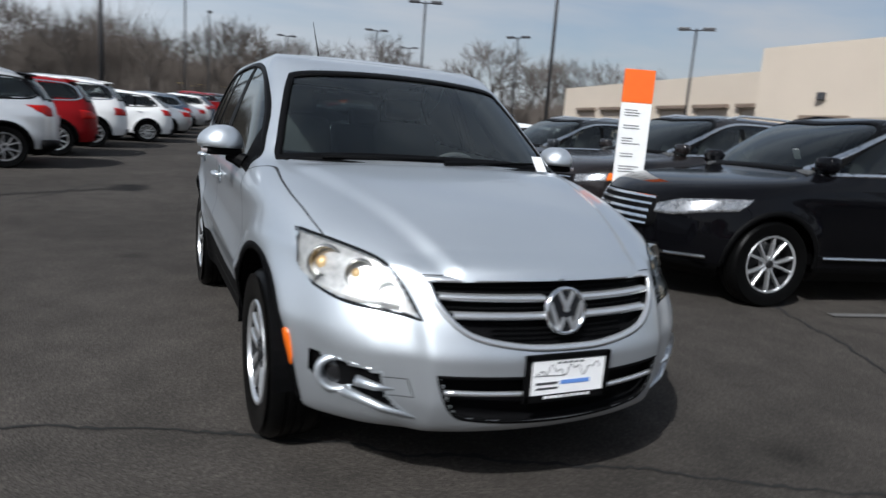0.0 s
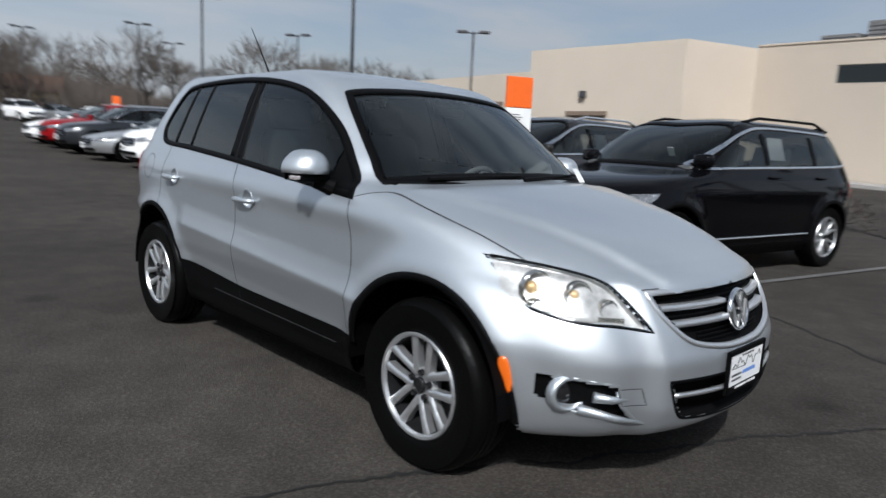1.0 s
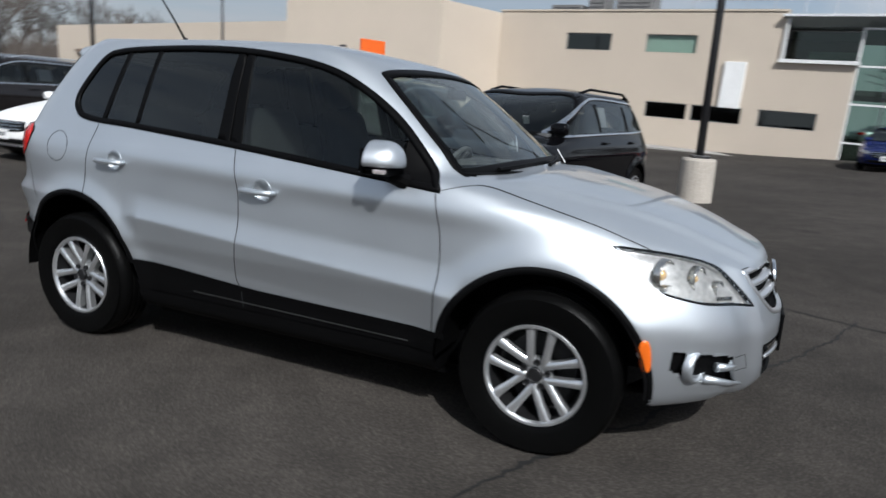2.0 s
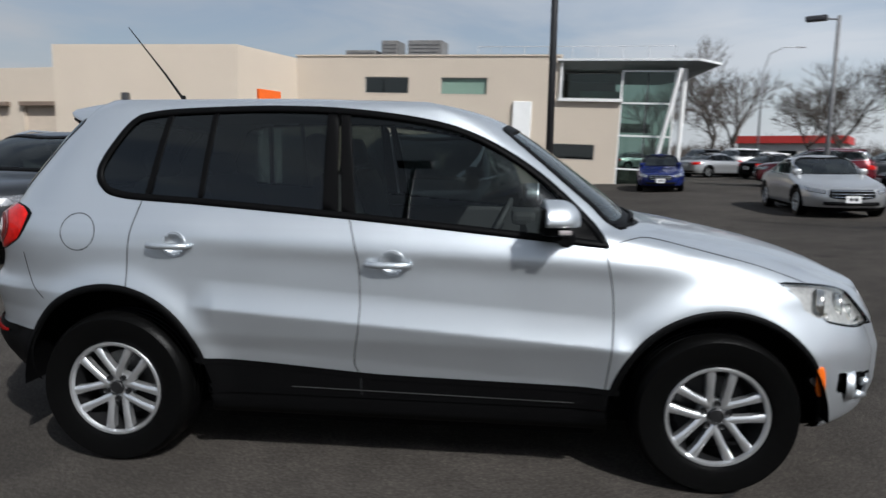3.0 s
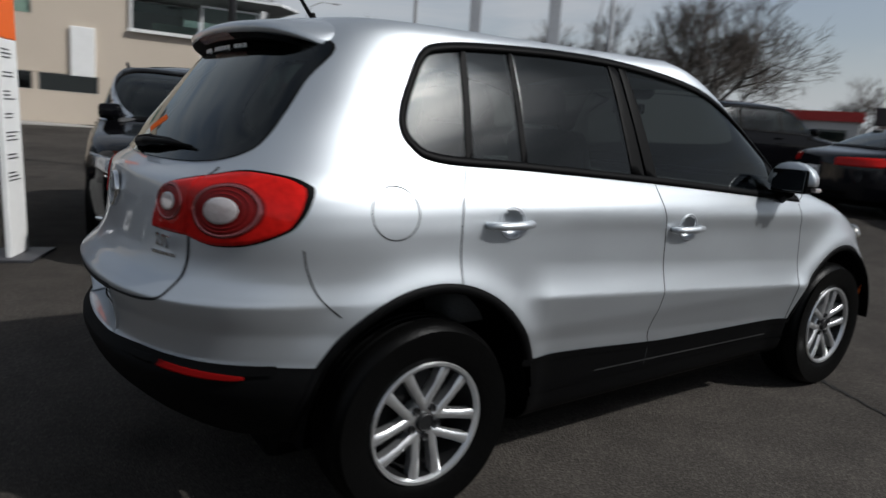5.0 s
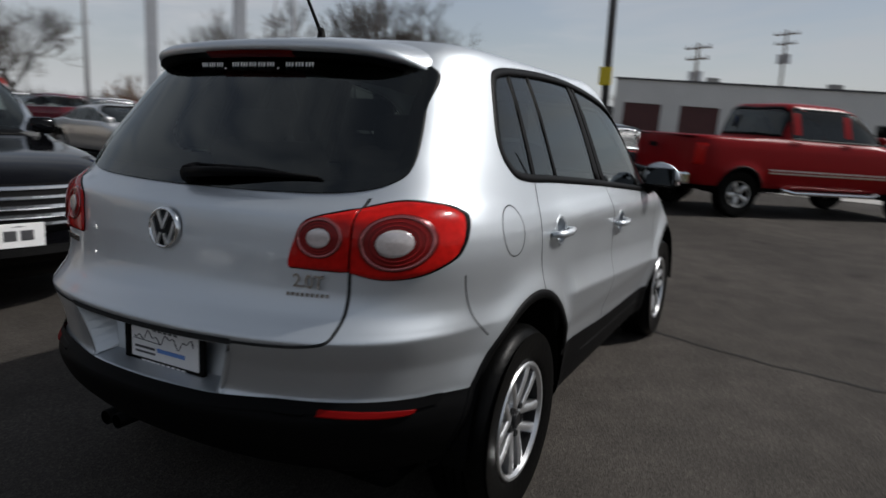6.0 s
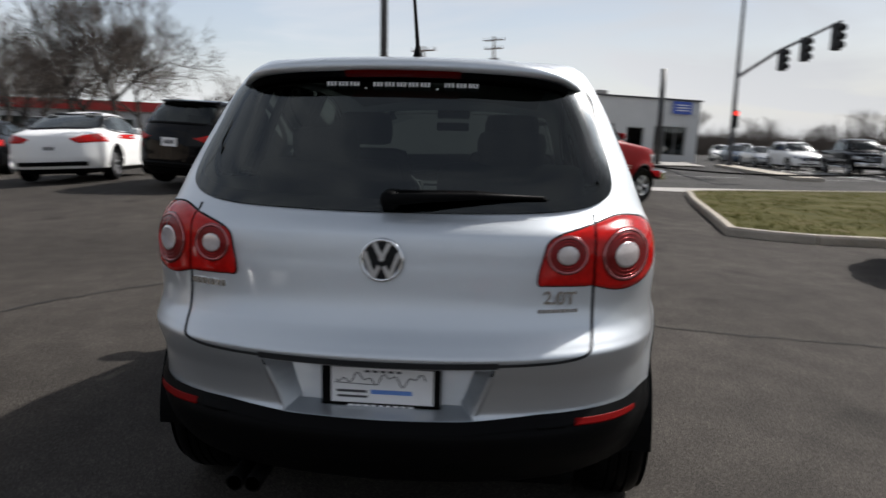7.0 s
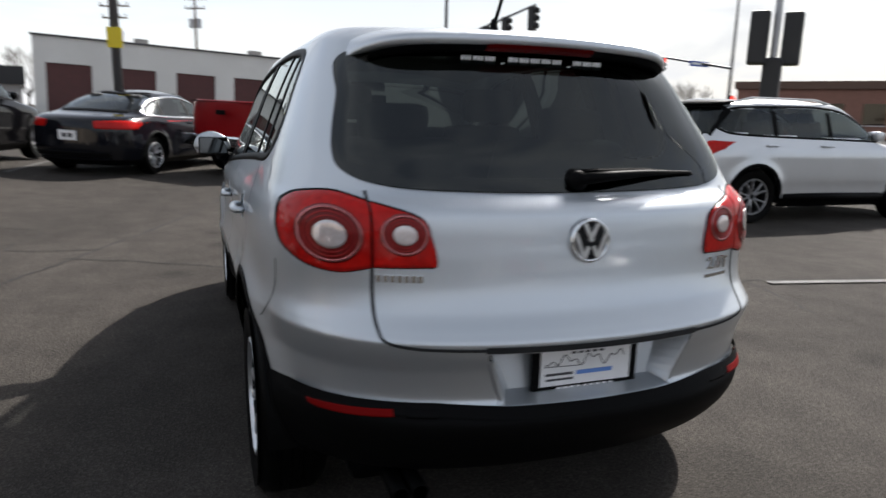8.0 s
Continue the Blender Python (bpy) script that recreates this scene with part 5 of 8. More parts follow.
MODELS = {
    "suv": dict(
        L=4.75, W=1.92, H=1.72,
        front=[(0.22, 2.15), (0.30, 2.30), (0.45, 2.37), (0.70, 2.36), (0.85, 2.30), (0.95, 2.18), (1.02, 1.95), (1.06, 1.65), (1.10, 1.30), (1.13, 1.12), (1.30, 0.88), (1.50, 0.55), (1.62, 0.25), (1.66, 0.10)],
        rear=[(0.22, -2.15), (0.32, -2.30), (0.50, -2.37), (0.80, -2.36), (1.00, -2.33), (1.12, -2.30), (1.30, -2.20), (1.50, -2.05), (1.62, -1.90), (1.66, -1.75)],
        width=[(0.22, 0.84), (0.35, 0.92), (0.60, 0.955), (0.90, 0.955), (1.02, 0.935), (1.10, 0.905), (1.30, 0.84), (1.50, 0.76), (1.62, 0.69), (1.66, 0.62)],
        roof=[(-1.8, 1.665), (-1.0, 1.71), (-0.4, 1.72), (0.1, 1.67)],
        glass=[(0.98, 1.14, 1), (0.45, 1.16), (-1.55, 1.21), (-1.95, 1.27), (-1.95, 1.36), (-1.82, 1.52), (-1.5, 1.58), (-0.3, 1.60), (0.2, 1.53), (0.62, 1.34)],
        screen=(0.80, 1.15, 0.66, 1.60), back=(0.70, 1.20, 0.60, 1.58), pillars=(-0.12, -1.10), axles=(1.42, -1.44), R=0.37, low=0.34,
        head=[(0.50, 0.83), (0.86, 0.90), (0.84, 0.76), (0.52, 0.72)], tail=[(0.55, 0.95), (0.88, 1.03), (0.90, 0.84), (0.55, 0.83)], grille=(0.48, 0.82, 0.44, 0.62), plate=(0.55, 0.86)),
    "sedan": dict(
        L=4.80, W=1.84, H=1.46,
        front=[(0.18, 2.20), (0.28, 2.34), (0.45, 2.40), (0.62, 2.38), (0.70, 2.30), (0.76, 2.12), (0.82, 1.85), (0.88, 1.50), (0.93, 1.18), (0.96, 1.02), (1.10, 0.72), (1.25, 0.40), (1.35, 0.15), (1.39, 0.06)],
        rear=[(0.18, -2.20), (0.30, -2.34), (0.50, -2.40), (0.75, -2.39), (0.90, -2.36), (0.97, -2.25), (1.00, -2.02), (1.03, -1.86), (1.10, -1.70), (1.25, -1.35), (1.35, -1.05), (1.39, -0.85)],
        width=[(0.18, 0.80), (0.30, 0.89), (0.55, 0.92), (0.75, 0.915), (0.88, 0.89), (0.95, 0.86), (1.10, 0.78), (1.25, 0.70), (1.35, 0.62), (1.39, 0.56)],
        roof=[(-0.9, 1.395), (-0.5, 1.44), (-0.2, 1.46), (0.05, 1.395)],
        glass=[(0.84, 0.97, 1), (0.0, 0.985), (-1.0, 1.0), (-1.56, 1.04, 1), (-1.30, 1.20), (-1.0, 1.30), (-0.5, 1.345), (-0.1, 1.335), (0.30, 1.22)],
        screen=(0.76, 0.98, 0.58, 1.36), back=(0.70, 1.05, 0.56, 1.36), pillars=(-0.12, -1.02), axles=(1.42, -1.40), R=0.335, low=0.27,
        head=[(0.48, 0.66), (0.83, 0.75), (0.82, 0.62), (0.52, 0.57)], tail=[(0.52, 0.90), (0.84, 0.93), (0.86, 0.76), (0.54, 0.74)], grille=(0.45, 0.68, 0.40, 0.48), plate=(0.46, 0.66)),
    "hatch": dict(
        L=4.30, W=1.80, H=1.50,
        front=[(0.18, 1.98), (0.28, 2.10), (0.45, 2.15), (0.62, 2.13), (0.72, 2.04), (0.80, 1.85), (0.88, 1.55), (0.95, 1.20), (0.98, 1.04), (1.12, 0.78), (1.27, 0.45), (1.38, 0.18), (1.43, 0.06)],
        rear=[(0.18, -1.98), (0.30, -2.10), (0.50, -2.15), (0.80, -2.12), (0.96, -2.08), (1.02, -2.02), (1.20, -1.86), (1.36, -1.66), (1.43, -1.5)],
        width=[(0.18, 0.78), (0.30, 0.87), (0.55, 0.90), (0.75, 0.895), (0.90, 0.87), (0.98, 0.84), (1.12, 0.78), (1.27, 0.71), (1.38, 0.64), (1.43, 0.57)],
        roof=[(-1.5, 1.435), (-0.8, 1.48), (-0.3, 1.50), (0.06, 1.435)],
        glass=[(0.86, 0.99, 1), (0.0, 1.01), (-1.2, 1.05), (-1.62, 1.10, 1), (-1.45, 1.28), (-1.2, 1.36), (-0.5, 1.39), (-0.05, 1.37), (0.35, 1.24)],
        screen=(0.74, 1.0, 0.58, 1.39), back=(0.64, 1.05, 0.54, 1.36), pillars=(-0.10, -0.98), axles=(1.30, -1.30), R=0.32, low=0.27,
        head=[(0.46, 0.68), (0.80, 0.80), (0.80, 0.66), (0.48, 0.58)], tail=[(0.52, 0.93), (0.80, 1.00), (0.83, 0.82), (0.54, 0.80)], grille=(0.42, 0.68, 0.38, 0.52), plate=(0.46, 0.72)),
    "pickup": dict(
        L=6.0, W=2.02, H=1.95,
        front=[(0.42, 2.70), (0.55, 2.92), (0.90, 2.97), (1.10, 2.93), (1.18, 2.78), (1.23, 2.30), (1.27, 1.85), (1.30, 1.62), (1.50, 1.40), (1.70, 1.12), (1.84, 0.82), (1.90, 0.55)],
        rear=[(0.42, -2.85), (0.55, -2.97), (0.90, -2.99), (1.24, -2.98), (1.28, -2.97), (1.295, -1.10), (1.50, -1.06), (1.80, -0.99), (1.90, -0.88)],
        width=[(0.42, 0.90), (0.55, 0.98), (0.80, 1.01), (1.10, 1.00), (1.24, 0.975), (1.30, 0.93), (1.50, 0.86), (1.70, 0.79), (1.84, 0.72), (1.90, 0.64)],
        roof=[(-0.95, 1.905), (-0.2, 1.95), (0.3, 1.94), (0.55, 1.905)],
        glass=[(1.50, 1.33, 1), (0.8, 1.325), (-0.92, 1.325, 1), (-0.88, 1.78), (-0.6, 1.82), (0.5, 1.82), (0.85, 1.76), (1.2, 1.55)],
        screen=(0.84, 1.33, 0.68, 1.80), back=(0.78, 1.36, 0.70, 1.80), pillars=(0.34, -0.80), axles=(1.95, -1.95), R=0.395, low=0.50,
        head=[(0.60, 1.02), (0.92, 1.05), (0.93, 0.86), (0.60, 0.84)], tail=[(0.86, 1.16), (0.965, 1.16), (0.965, 0.82), (0.86, 0.82)], grille=(0.56, 1.05, 0.56, 0.80), plate=(0.62, 0.62)),
}


def make_car(name, kind, L, W, H, body_mat, label, wheel="v", rails=False, dark_wheels=False, chrome=True, cladding=None, fine=False, head=None, tail=None, rail_mat=None, spoiler=None, slats=3, slat_r=0.010, grille=None, glass_m=None, amber=None):
    """A parked car at the origin, nose to +x."""
    d = dict(MODELS[kind])
    if head:
        d["head"] = head
    if tail:
        d["tail"] = tail
    if grille:
        d["grille"] = grille
    glass_m = glass_m or CAR_GLASS
    sx, sy, sz = L / d["L"], W / d["W"], H / d["H"]
    t2 = lambda rows: [(z * sz, x * sx) for z, x in rows]
    ax = [a * sx for a in d["axles"]]
    R = d["R"]
    arch = R + 0.065
    boxy = 26 if kind == "pickup" else 11

    def flare(x, y, z):
        q = 0
        for hx in ax:
            q = q + 0.02 * np.exp(-(((np.hypot(x - hx, z - R) - arch) / 0.07) ** 2))
        return q - 0.012 * np.exp(-(((z - 0.5 * sz) / 0.09) ** 2)) * (np.abs(x) < ax[0] - arch)

    S = Shell(front=t2(d["front"]), rear=t2(d["rear"]), width=[(z * sz, w * sy) for z, w in d["width"]],
              mf=[(0.1, 8), (0.9 * sz, 7), (1.9 * sz, 5)], mr=[(0.1, boxy), (1.95 * sz, boxy)], nf=2.0, nr=2.3,
              roof=[(x * sx, z * sz) for x, z in d["roof"]], side_fn=flare)
    glass = smooth_poly([(k[0] * sx, k[1] * sz, *k[2:]) for k in d["glass"]], 6)

    def trapeze(w0, z0, w1, z1):
        return smooth_poly([(-w0 * sy, z0 * sz, 1), (0, z0 * sz + 0.012), (w0 * sy, z0 * sz, 1), (w1 * sy, z1 * sz), (0, z1 * sz + 0.02), (-w1 * sy, z1 * sz)], 6)

    screen, back = trapeze(*d["screen"]), trapeze(*d["back"])
    low = d["low"] * sz
    zmax, z0 = d["front"][-1][0] * sz, d["front"][0][0] * sz

    def hole(x, y, z):
        c = np.zeros(x.shape, bool)
        for hx in ax:
            c |= (np.hypot(x - hx, z - R) < arch) & (y > 0.45)
        c |= (y > 0.4) & inside(offset_poly(glass, -0.015), x, z)
        c |= (x > 0) & (z > d["screen"][1] * sz) & inside(offset_poly(screen, -0.015), y, z)
        c |= (x < -0.5) & (z > d["back"][1] * sz) & inside(offset_poly(back, -0.015), y, z)
        return c

    car = new(name)
    tagged(car, label, "pickup truck" if kind == "pickup" else "car")
    zs = np.linspace(z0, zmax, 56 if fine else 29)
    cf, cr = (76, 70) if fine else (42, 38)
    body = put("body", S.mesh("body", body_mat, zs, cf, cr, lambda x, y, z: hole(x, y, z) | (z < low), 8, (min(-0.4, -0.35 * sx), -0.05)), car)
    put("sill", S.mesh("sill", cladding or PLASTIC, zs, cf, cr, lambda x, y, z: hole(x, y, z) | (z >= low), 1), car)
    for s, v in ((1, "left"), (-1, "right")):
        put("side_window", S.patch("side_window", glass_m, v, glass, -0.004, 0, 40, 8), car)
        put("window_trim", S.band("window_trim", CHROME if chrome else RUBBER, v, glass, -0.012, 0.018, 0.004), car)
        for px in d["pillars"]:
            px *= sx
            zz = np.linspace(*[f(glass[:, 1]) for f in (np.min, np.max)], 8)
            zz = zz[inside(glass, np.full(8, px), zz)]
            if len(zz) > 2:
                put("window_pillar", S.seam("window_pillar", v, np.stack([np.full(len(zz), px), zz], 1), 0.16 if kind == "pickup" else 0.07, 0.002, body_mat if kind == "pickup" else RUBBER), car)
            za = float(zz.min()) if len(zz) > 2 else 1.0
            put("shut_line", S.seam("shut_line", v, np.array([(px, za), (px + 0.02, za * 0.75), (px, low + 0.02)]), 0.007, 0.001), body)
            hz = za - 0.13
            y0 = float(S.side(px - 0.12, hz))
            part("door_handle", tube([(px + 0.02, s * y0, hz), (px + 0.0, s * (y0 + 0.03), hz), (px - 0.17, s * (y0 + 0.03), hz), (px - 0.19, s * y0, hz)], 0.012, 6), body_mat, car)
        mx, mz = (glass[:, 0].max() - 0.12 * sx), float(glass[:, 1].min()) + 0.08
        ym = float(S.side(mx, mz))
        bm = box(mx, s * (ym + 0.12), mz, 0.13, 0.20, 0.14, 0.045)
        add_tube(bm, [(mx + 0.03, s * (ym - 0.02), mz - 0.05), (mx + 0.01, s * (ym + 0.08), mz - 0.04)], 0.03, 6)
        part("wing_mirror", bm, body_mat, car, smooth=True)
        q = lambda keys: smooth_poly([(s * k[0] * sy, k[1] * sz, 1) for k in keys], 5)
        put("headlight", S.patch("headlight", HEAD_LAMP, "nose", q(d["head"]), 0.004, 0.01, 20, 6), car)
        if amber:
            put("corner_lamp", S.patch("corner_lamp", AMBER, "nose", q(amber), 0.004, 0.01, 12, 6), car, "amber corner lamp")
        put("tail_light", S.patch("tail_light", RED_LENS, "tail", q(d["tail"]), 0.006, 0.012, 20, 6), car)
        if rails:
            zr = float(S.w(zmax - 0.02))
            part("roof_rail", tube([(0.05, s * zr * 0.93, zmax - 0.01), (-0.25, s * zr * 0.95, zmax + 0.05), (-1.4 * sx, s * zr * 0.95, zmax + 0.05), (-1.65 * sx, s * zr * 0.93, zmax - 0.01)], 0.017, 6), rail_mat or ALLOY, car)
    put("windscreen", S.patch("windscreen", GLASS_SIDE, "nose", screen, -0.004, 0, 34, 10), car)
    put("windscreen_seal", S.band("windscreen_seal", RUBBER, "nose", screen, -0.03, 0.018, 0.004), car)
    put("rear_window_seal", S.band("rear_window_seal", RUBBER, "tail", back, -0.03, 0.018, 0.004), car)
    put("rear_window", S.patch("rear_window", glass_m, "tail", back, -0.004, 0, 30, 10), car)
    if kind in ("suv", "hatch"):
        bm = bmesh.new()
        zt = d["back"][3] * sz + 0.035
        rows = []
        for y in np.linspace(-d["back"][2] * sy * 0.98, d["back"][2] * sy * 0.98, 13):
            x0 = float(S.tail(y, zt))
            rows.append([bm.verts.new(p) for p in ((x0 + 0.10, y, zt + 0.055), (x0 - 0.10, y, zt + 0.030), (x0 - 0.13, y, zt + 0.008), (x0 - 0.02, y, zt - 0.012))])
        for a, b in zip(rows, rows[1:]):
            for i in range(4):
                bm.faces.new((a[i], b[i], b[(i + 1) % 4], a[(i + 1) % 4]))
        bm.faces.new(rows[0])
        bm.faces.new(rows[-1][::-1])
        part("roof_spoiler", bm, spoiler or body_mat, car, smooth=False)
    zv = low + 0.10
    part("rear_valance", tube([(float(S.tail(y, zv)) + 0.02, y, zv) for y in np.linspace(-0.62 * sy, 0.62 * sy, 11)], 0.055, 6), PLASTIC, car)
    gw, gt, gw2, gb = d["grille"]
    gp = smooth_poly([(-gw * sy, gt * sz, 1), (gw * sy, gt * sz, 1), (gw2 * sy, gb * sz), (-gw2 * sy, gb * sz)], 5)
    gr = put("grille", S.patch("grille", mat_once("grille_black", (0.003, 0.003, 0.0034), 0.7, spec=0.06), "nose", gp, 0.004, 0.01, 24, 5), car)
    for zc in np.linspace(gb * sz + 0.03, gt * sz - 0.03, slats):
        wv = np.interp(zc, [gb * sz, gt * sz], [gw2 * sy, gw * sy]) * 0.96
        part("grille_slat", tube([(float(S.nose(y, zc)) + 0.006, y, zc) for y in np.linspace(-wv, wv, 9)], slat_r, 6), CHROME, gr)
    zl = low + 0.09
    part("front_air_dam", tube([(float(S.nose(y, zl)) + 0.0, y, zl) for y in np.linspace(-0.55 * sy, 0.55 * sy, 11)], 0.045, 6), PLASTIC, car)
    for k, (view, zc) in enumerate((("nose", d["plate"][0] * sz), ("tail", d["plate"][1] * sz))):
        sgn = 1 if k == 0 else -1
        x0 = (float(S.nose(0, zc)) if k == 0 else float(S.tail(0, zc))) + sgn * 0.012
        bm = box(x0, 0, zc, 0.012, 0.31, 0.155, 0.003)
        pl = part("number_plate", bm, WHITE, car)
        bar = part("plate_bar", box(x0 + sgn * 0.007, -0.05, zc, 0.003, 0.075, 0.065), INK, pl)
        put("plate_bar", bar.data, pl).matrix_local = Matrix.Translation((0, 0.10, 0))
    # cabin
    zb = float(glass[:, 1].min())
    part("cabin_floor", box(-0.25 * sx, 0, zb - 0.32, 2.3 * sx, W * 0.80, 0.35, 0.05), CABIN, car)
    for px in (0.0, -0.95 * sx) if kind != "pickup" else (0.75, -0.35):
        for s in (1, -1):
            mm = pose(px, s * 0.37 * sy, zb - 0.2, 0, -14, 0)
            bm = box(0, 0, 0.22, 0.14, 0.46, 0.50, 0.0, mm, 0.85)
            add_box(bm, 0, 0, 0.53, 0.09, 0.24, 0.14, 0.0, mm, 0.8)
            part("seat", bm, SEAT, car)
    bm = box((glass[:, 0].max() - 0.18), 0, zb - 0.03, 0.4, W * 0.74, 0.12, 0.05)
    part("dashboard", bm, CABIN, car)
    bm = box(0, 0, low - 0.02, L * 0.82, W * 0.60, 0.18, 0.03)
    part("underbody", bm, RUBBER, car)
    for s in (1, -1):
        for hx in ax:
            b2 = bmesh.new()
            ra, rb = [], []
            for k in range(15):
                a = math.pi * k / 14
                for row, yy in ((ra, W / 2 - 0.06), (rb, W / 2 - 0.42)):
                    row.append(b2.verts.new((hx + (arch + 0.004) * math.cos(a), s * yy, R + (arch + 0.004) * math.sin(a))))
            for k in range(14):
                b2.faces.new((ra[k], ra[k + 1], rb[k + 1], rb[k]))
            b2.faces.new(rb)
            part("wheel_housing", b2, RUBBER, car)
            lip = np.array([(hx + (arch + 0.002) * math.cos(a), R + (arch + 0.002) * math.sin(a)) for a in np.linspace(-0.05, math.pi + 0.05, 26 if fine else 15)])
            put("arch_lip", S.band("arch_lip", PLASTIC, "left" if s > 0 else "right", lip, -0.018, 0.03, 0.004, closed=False), car)
    key = (kind, wheel, dark_wheels, fine)
    wheel_set(key, R, R * (0.66 if kind != "pickup" else 0.56), 0.22, wheel, 32 if fine else 16, ALLOY_DARK if dark_wheels else ALLOY)
    for hx in ax:
        for s in (1, -1):
            add_wheel(car, key, hx, s * (W / 2 - 0.135), R, 0, 13 * hx)
    if kind == "pickup":
        bm = bmesh.new()
        add_box(bm, -2.02, 0, 1.302, 1.72, 1.66, 0.012)
        part("bed_liner", bm, RUBBER, car, "dark truck bed")
        for s in (1, -1):
            part("rocker_step", tube([(1.1, s * 0.98, 0.50), (0.9, s * 1.04, 0.46), (-0.8, s * 1.04, 0.46), (-1.0, s * 0.98, 0.50)], 0.035, 8), CHROME, car, "chrome side step")
            for z0_ in (0.78, 0.83):
                put("side_stripe", S.seam("side_stripe", "left" if s > 0 else "right", np.stack([np.linspace(-1.35, 1.35, 24), np.full(24, z0_)], 1), 0.022, 0.004, ALLOY), car)
        part("rear_bumper", box(-L / 2 - 0.03, 0, 0.62, 0.16, 1.86, 0.20, 0.04), CHROME, car, "chrome rear bumper")
        part("front_bumper", box(L / 2 - 0.10, 0, 0.62, 0.20, 1.80, 0.22, 0.05), CHROME, car, "chrome front bumper")
        part("tailgate_handle", box(-2.995, 0, 1.12, 0.02, 0.22, 0.08, 0.01), RUBBER, car)
    return car


def on_ground(x, y, heading):
    """A pose on the lot that leans with its slope."""
    e = 1.2
    c, s = math.cos(radians(heading)), math.sin(radians(heading))
    z = ground_z(x, y)
    up = (ground_z(x + c * e, y + s * e) - ground_z(x - c * e, y - s * e)) / (2 * e)
    side = (ground_z(x - s * e, y + c * e) - ground_z(x + s * e, y - c * e)) / (2 * e)
    return Matrix.Translation((x, y, z)) @ pose(0, 0, 0, 0, 0, heading) @ pose(0, 0, 0, math.degrees(math.atan(side)), -math.degrees(math.atan(up)), 0)


def park(car, x, y, heading):
    car.matrix_world = on_ground(x, y, heading)
    return car


BLACK = paint("black", (0.0025, 0.0025, 0.0032), 0.0, 0.06, 0.18)
BROWN = paint("dark_brown", (0.012, 0.0092, 0.0085), 0.3, 0.22)
GREY = paint("dark_grey", (0.035, 0.038, 0.043), 0.6, 0.3)
WHITE_P = paint("white", (0.78, 0.78, 0.77), 0.0, 0.3)
SILVER_P = paint("silver", (0.46, 0.47, 0.48), 0.7, 0.3)
RED_P = paint("red", (0.20, 0.005, 0.007), 0.0, 0.3, 0.12)
MAROON = paint("maroon", (0.13, 0.010, 0.018), 0.3, 0.25)
BLUE_P = paint("blue", (0.03, 0.13, 0.42), 0.4, 0.25)
NAVY = paint("navy", (0.03, 0.045, 0.09), 0.5, 0.3)
BLUEGREY = paint("blue_grey", (0.06, 0.09, 0.13), 0.5, 0.3)

# the row that faces the silver car
black_suv = park(make_car("suv", "suv", 4.80, 1.94, 1.72, BLACK, "black sport utility vehicle with chrome grille bars beside the sign", "v", rails=True, fine=True, rail_mat=RUBBER, slats=5, slat_r=0.017, grille=(0.45, 0.87, 0.43, 0.58), head=[(0.46, 0.80), (0.62, 0.86), (0.90, 0.90), (0.90, 0.80), (0.62, 0.72), (0.46, 0.72)]), -0.55, 5.08, -100)
brown = park(make_car("suv", "suv", 5.00, 1.98, 1.78, BROWN, "dark brown sport utility vehicle with an amber corner lamp", "solid", rails=True, fine=True, head=[(0.50, 0.83), (0.78, 0.875), (0.79, 0.775), (0.52, 0.73)], amber=[(0.785, 0.875), (0.845, 0.885), (0.85, 0.80), (0.795, 0.78)]), -3.55, 6.05, -90)
white_hatch = park(make_car("hatchback", "hatch", 4.30, 1.80, 1.50, WHITE_P, "white hatchback parked in the sales row", "v", chrome=False), -9.0, 5.9, -90)
grey_suv = park(make_car("suv", "suv", 4.60, 1.86, 1.68, GREY, "dark grey sport utility vehicle parked in the sales row", "v", rails=True, fine=True), -6.12, 5.72, -90)
for s_ in (1, -1):
    part("chrome_strip", tube([(2.31, s_ * 0.34, 0.40), (2.22, s_ * 0.62, 0.40), (2.02, s_ * 0.86, 0.41)], 0.016, 6), CHROME, black_suv)
    part("chrome_strip", tube([(0.95, s_ * 0.965, 0.44), (0.0, s_ * 0.972, 0.44), (-0.95, s_ * 0.965, 0.44)], 0.012, 6), CHROME, black_suv)
for car_, spots in ((black_suv, ((0.78, 0.30, 1.30, 0.07, 0.10, 8), (-0.55, 0.70, 1.38, 0.30, 0.26, 90))), (brown, ((0.80, -0.25, 1.33, 0.07, 0.10, 8), (-0.60, 0.72, 1.40, 0.30, 0.24, 90))), (grey_suv, ((-0.6, 0.66, 1.32, 0.30, 0.24, 90),))):
    for x_, y_, z_, w_, h_, t_ in spots:
        bm_ = box(0, 0, 0, 0.003, w_, h_, 0, pose(x_, y_, z_, 0, 28 if t_ < 45 else 0, 0) @ pose(0, 0, 0, 0, 0, t_) @ pose(0, 0, 0, 0, 0 if t_ < 45 else -18, 0))
        part("window_paper", bm_, WHITE, car_, "white paper behind the glass")
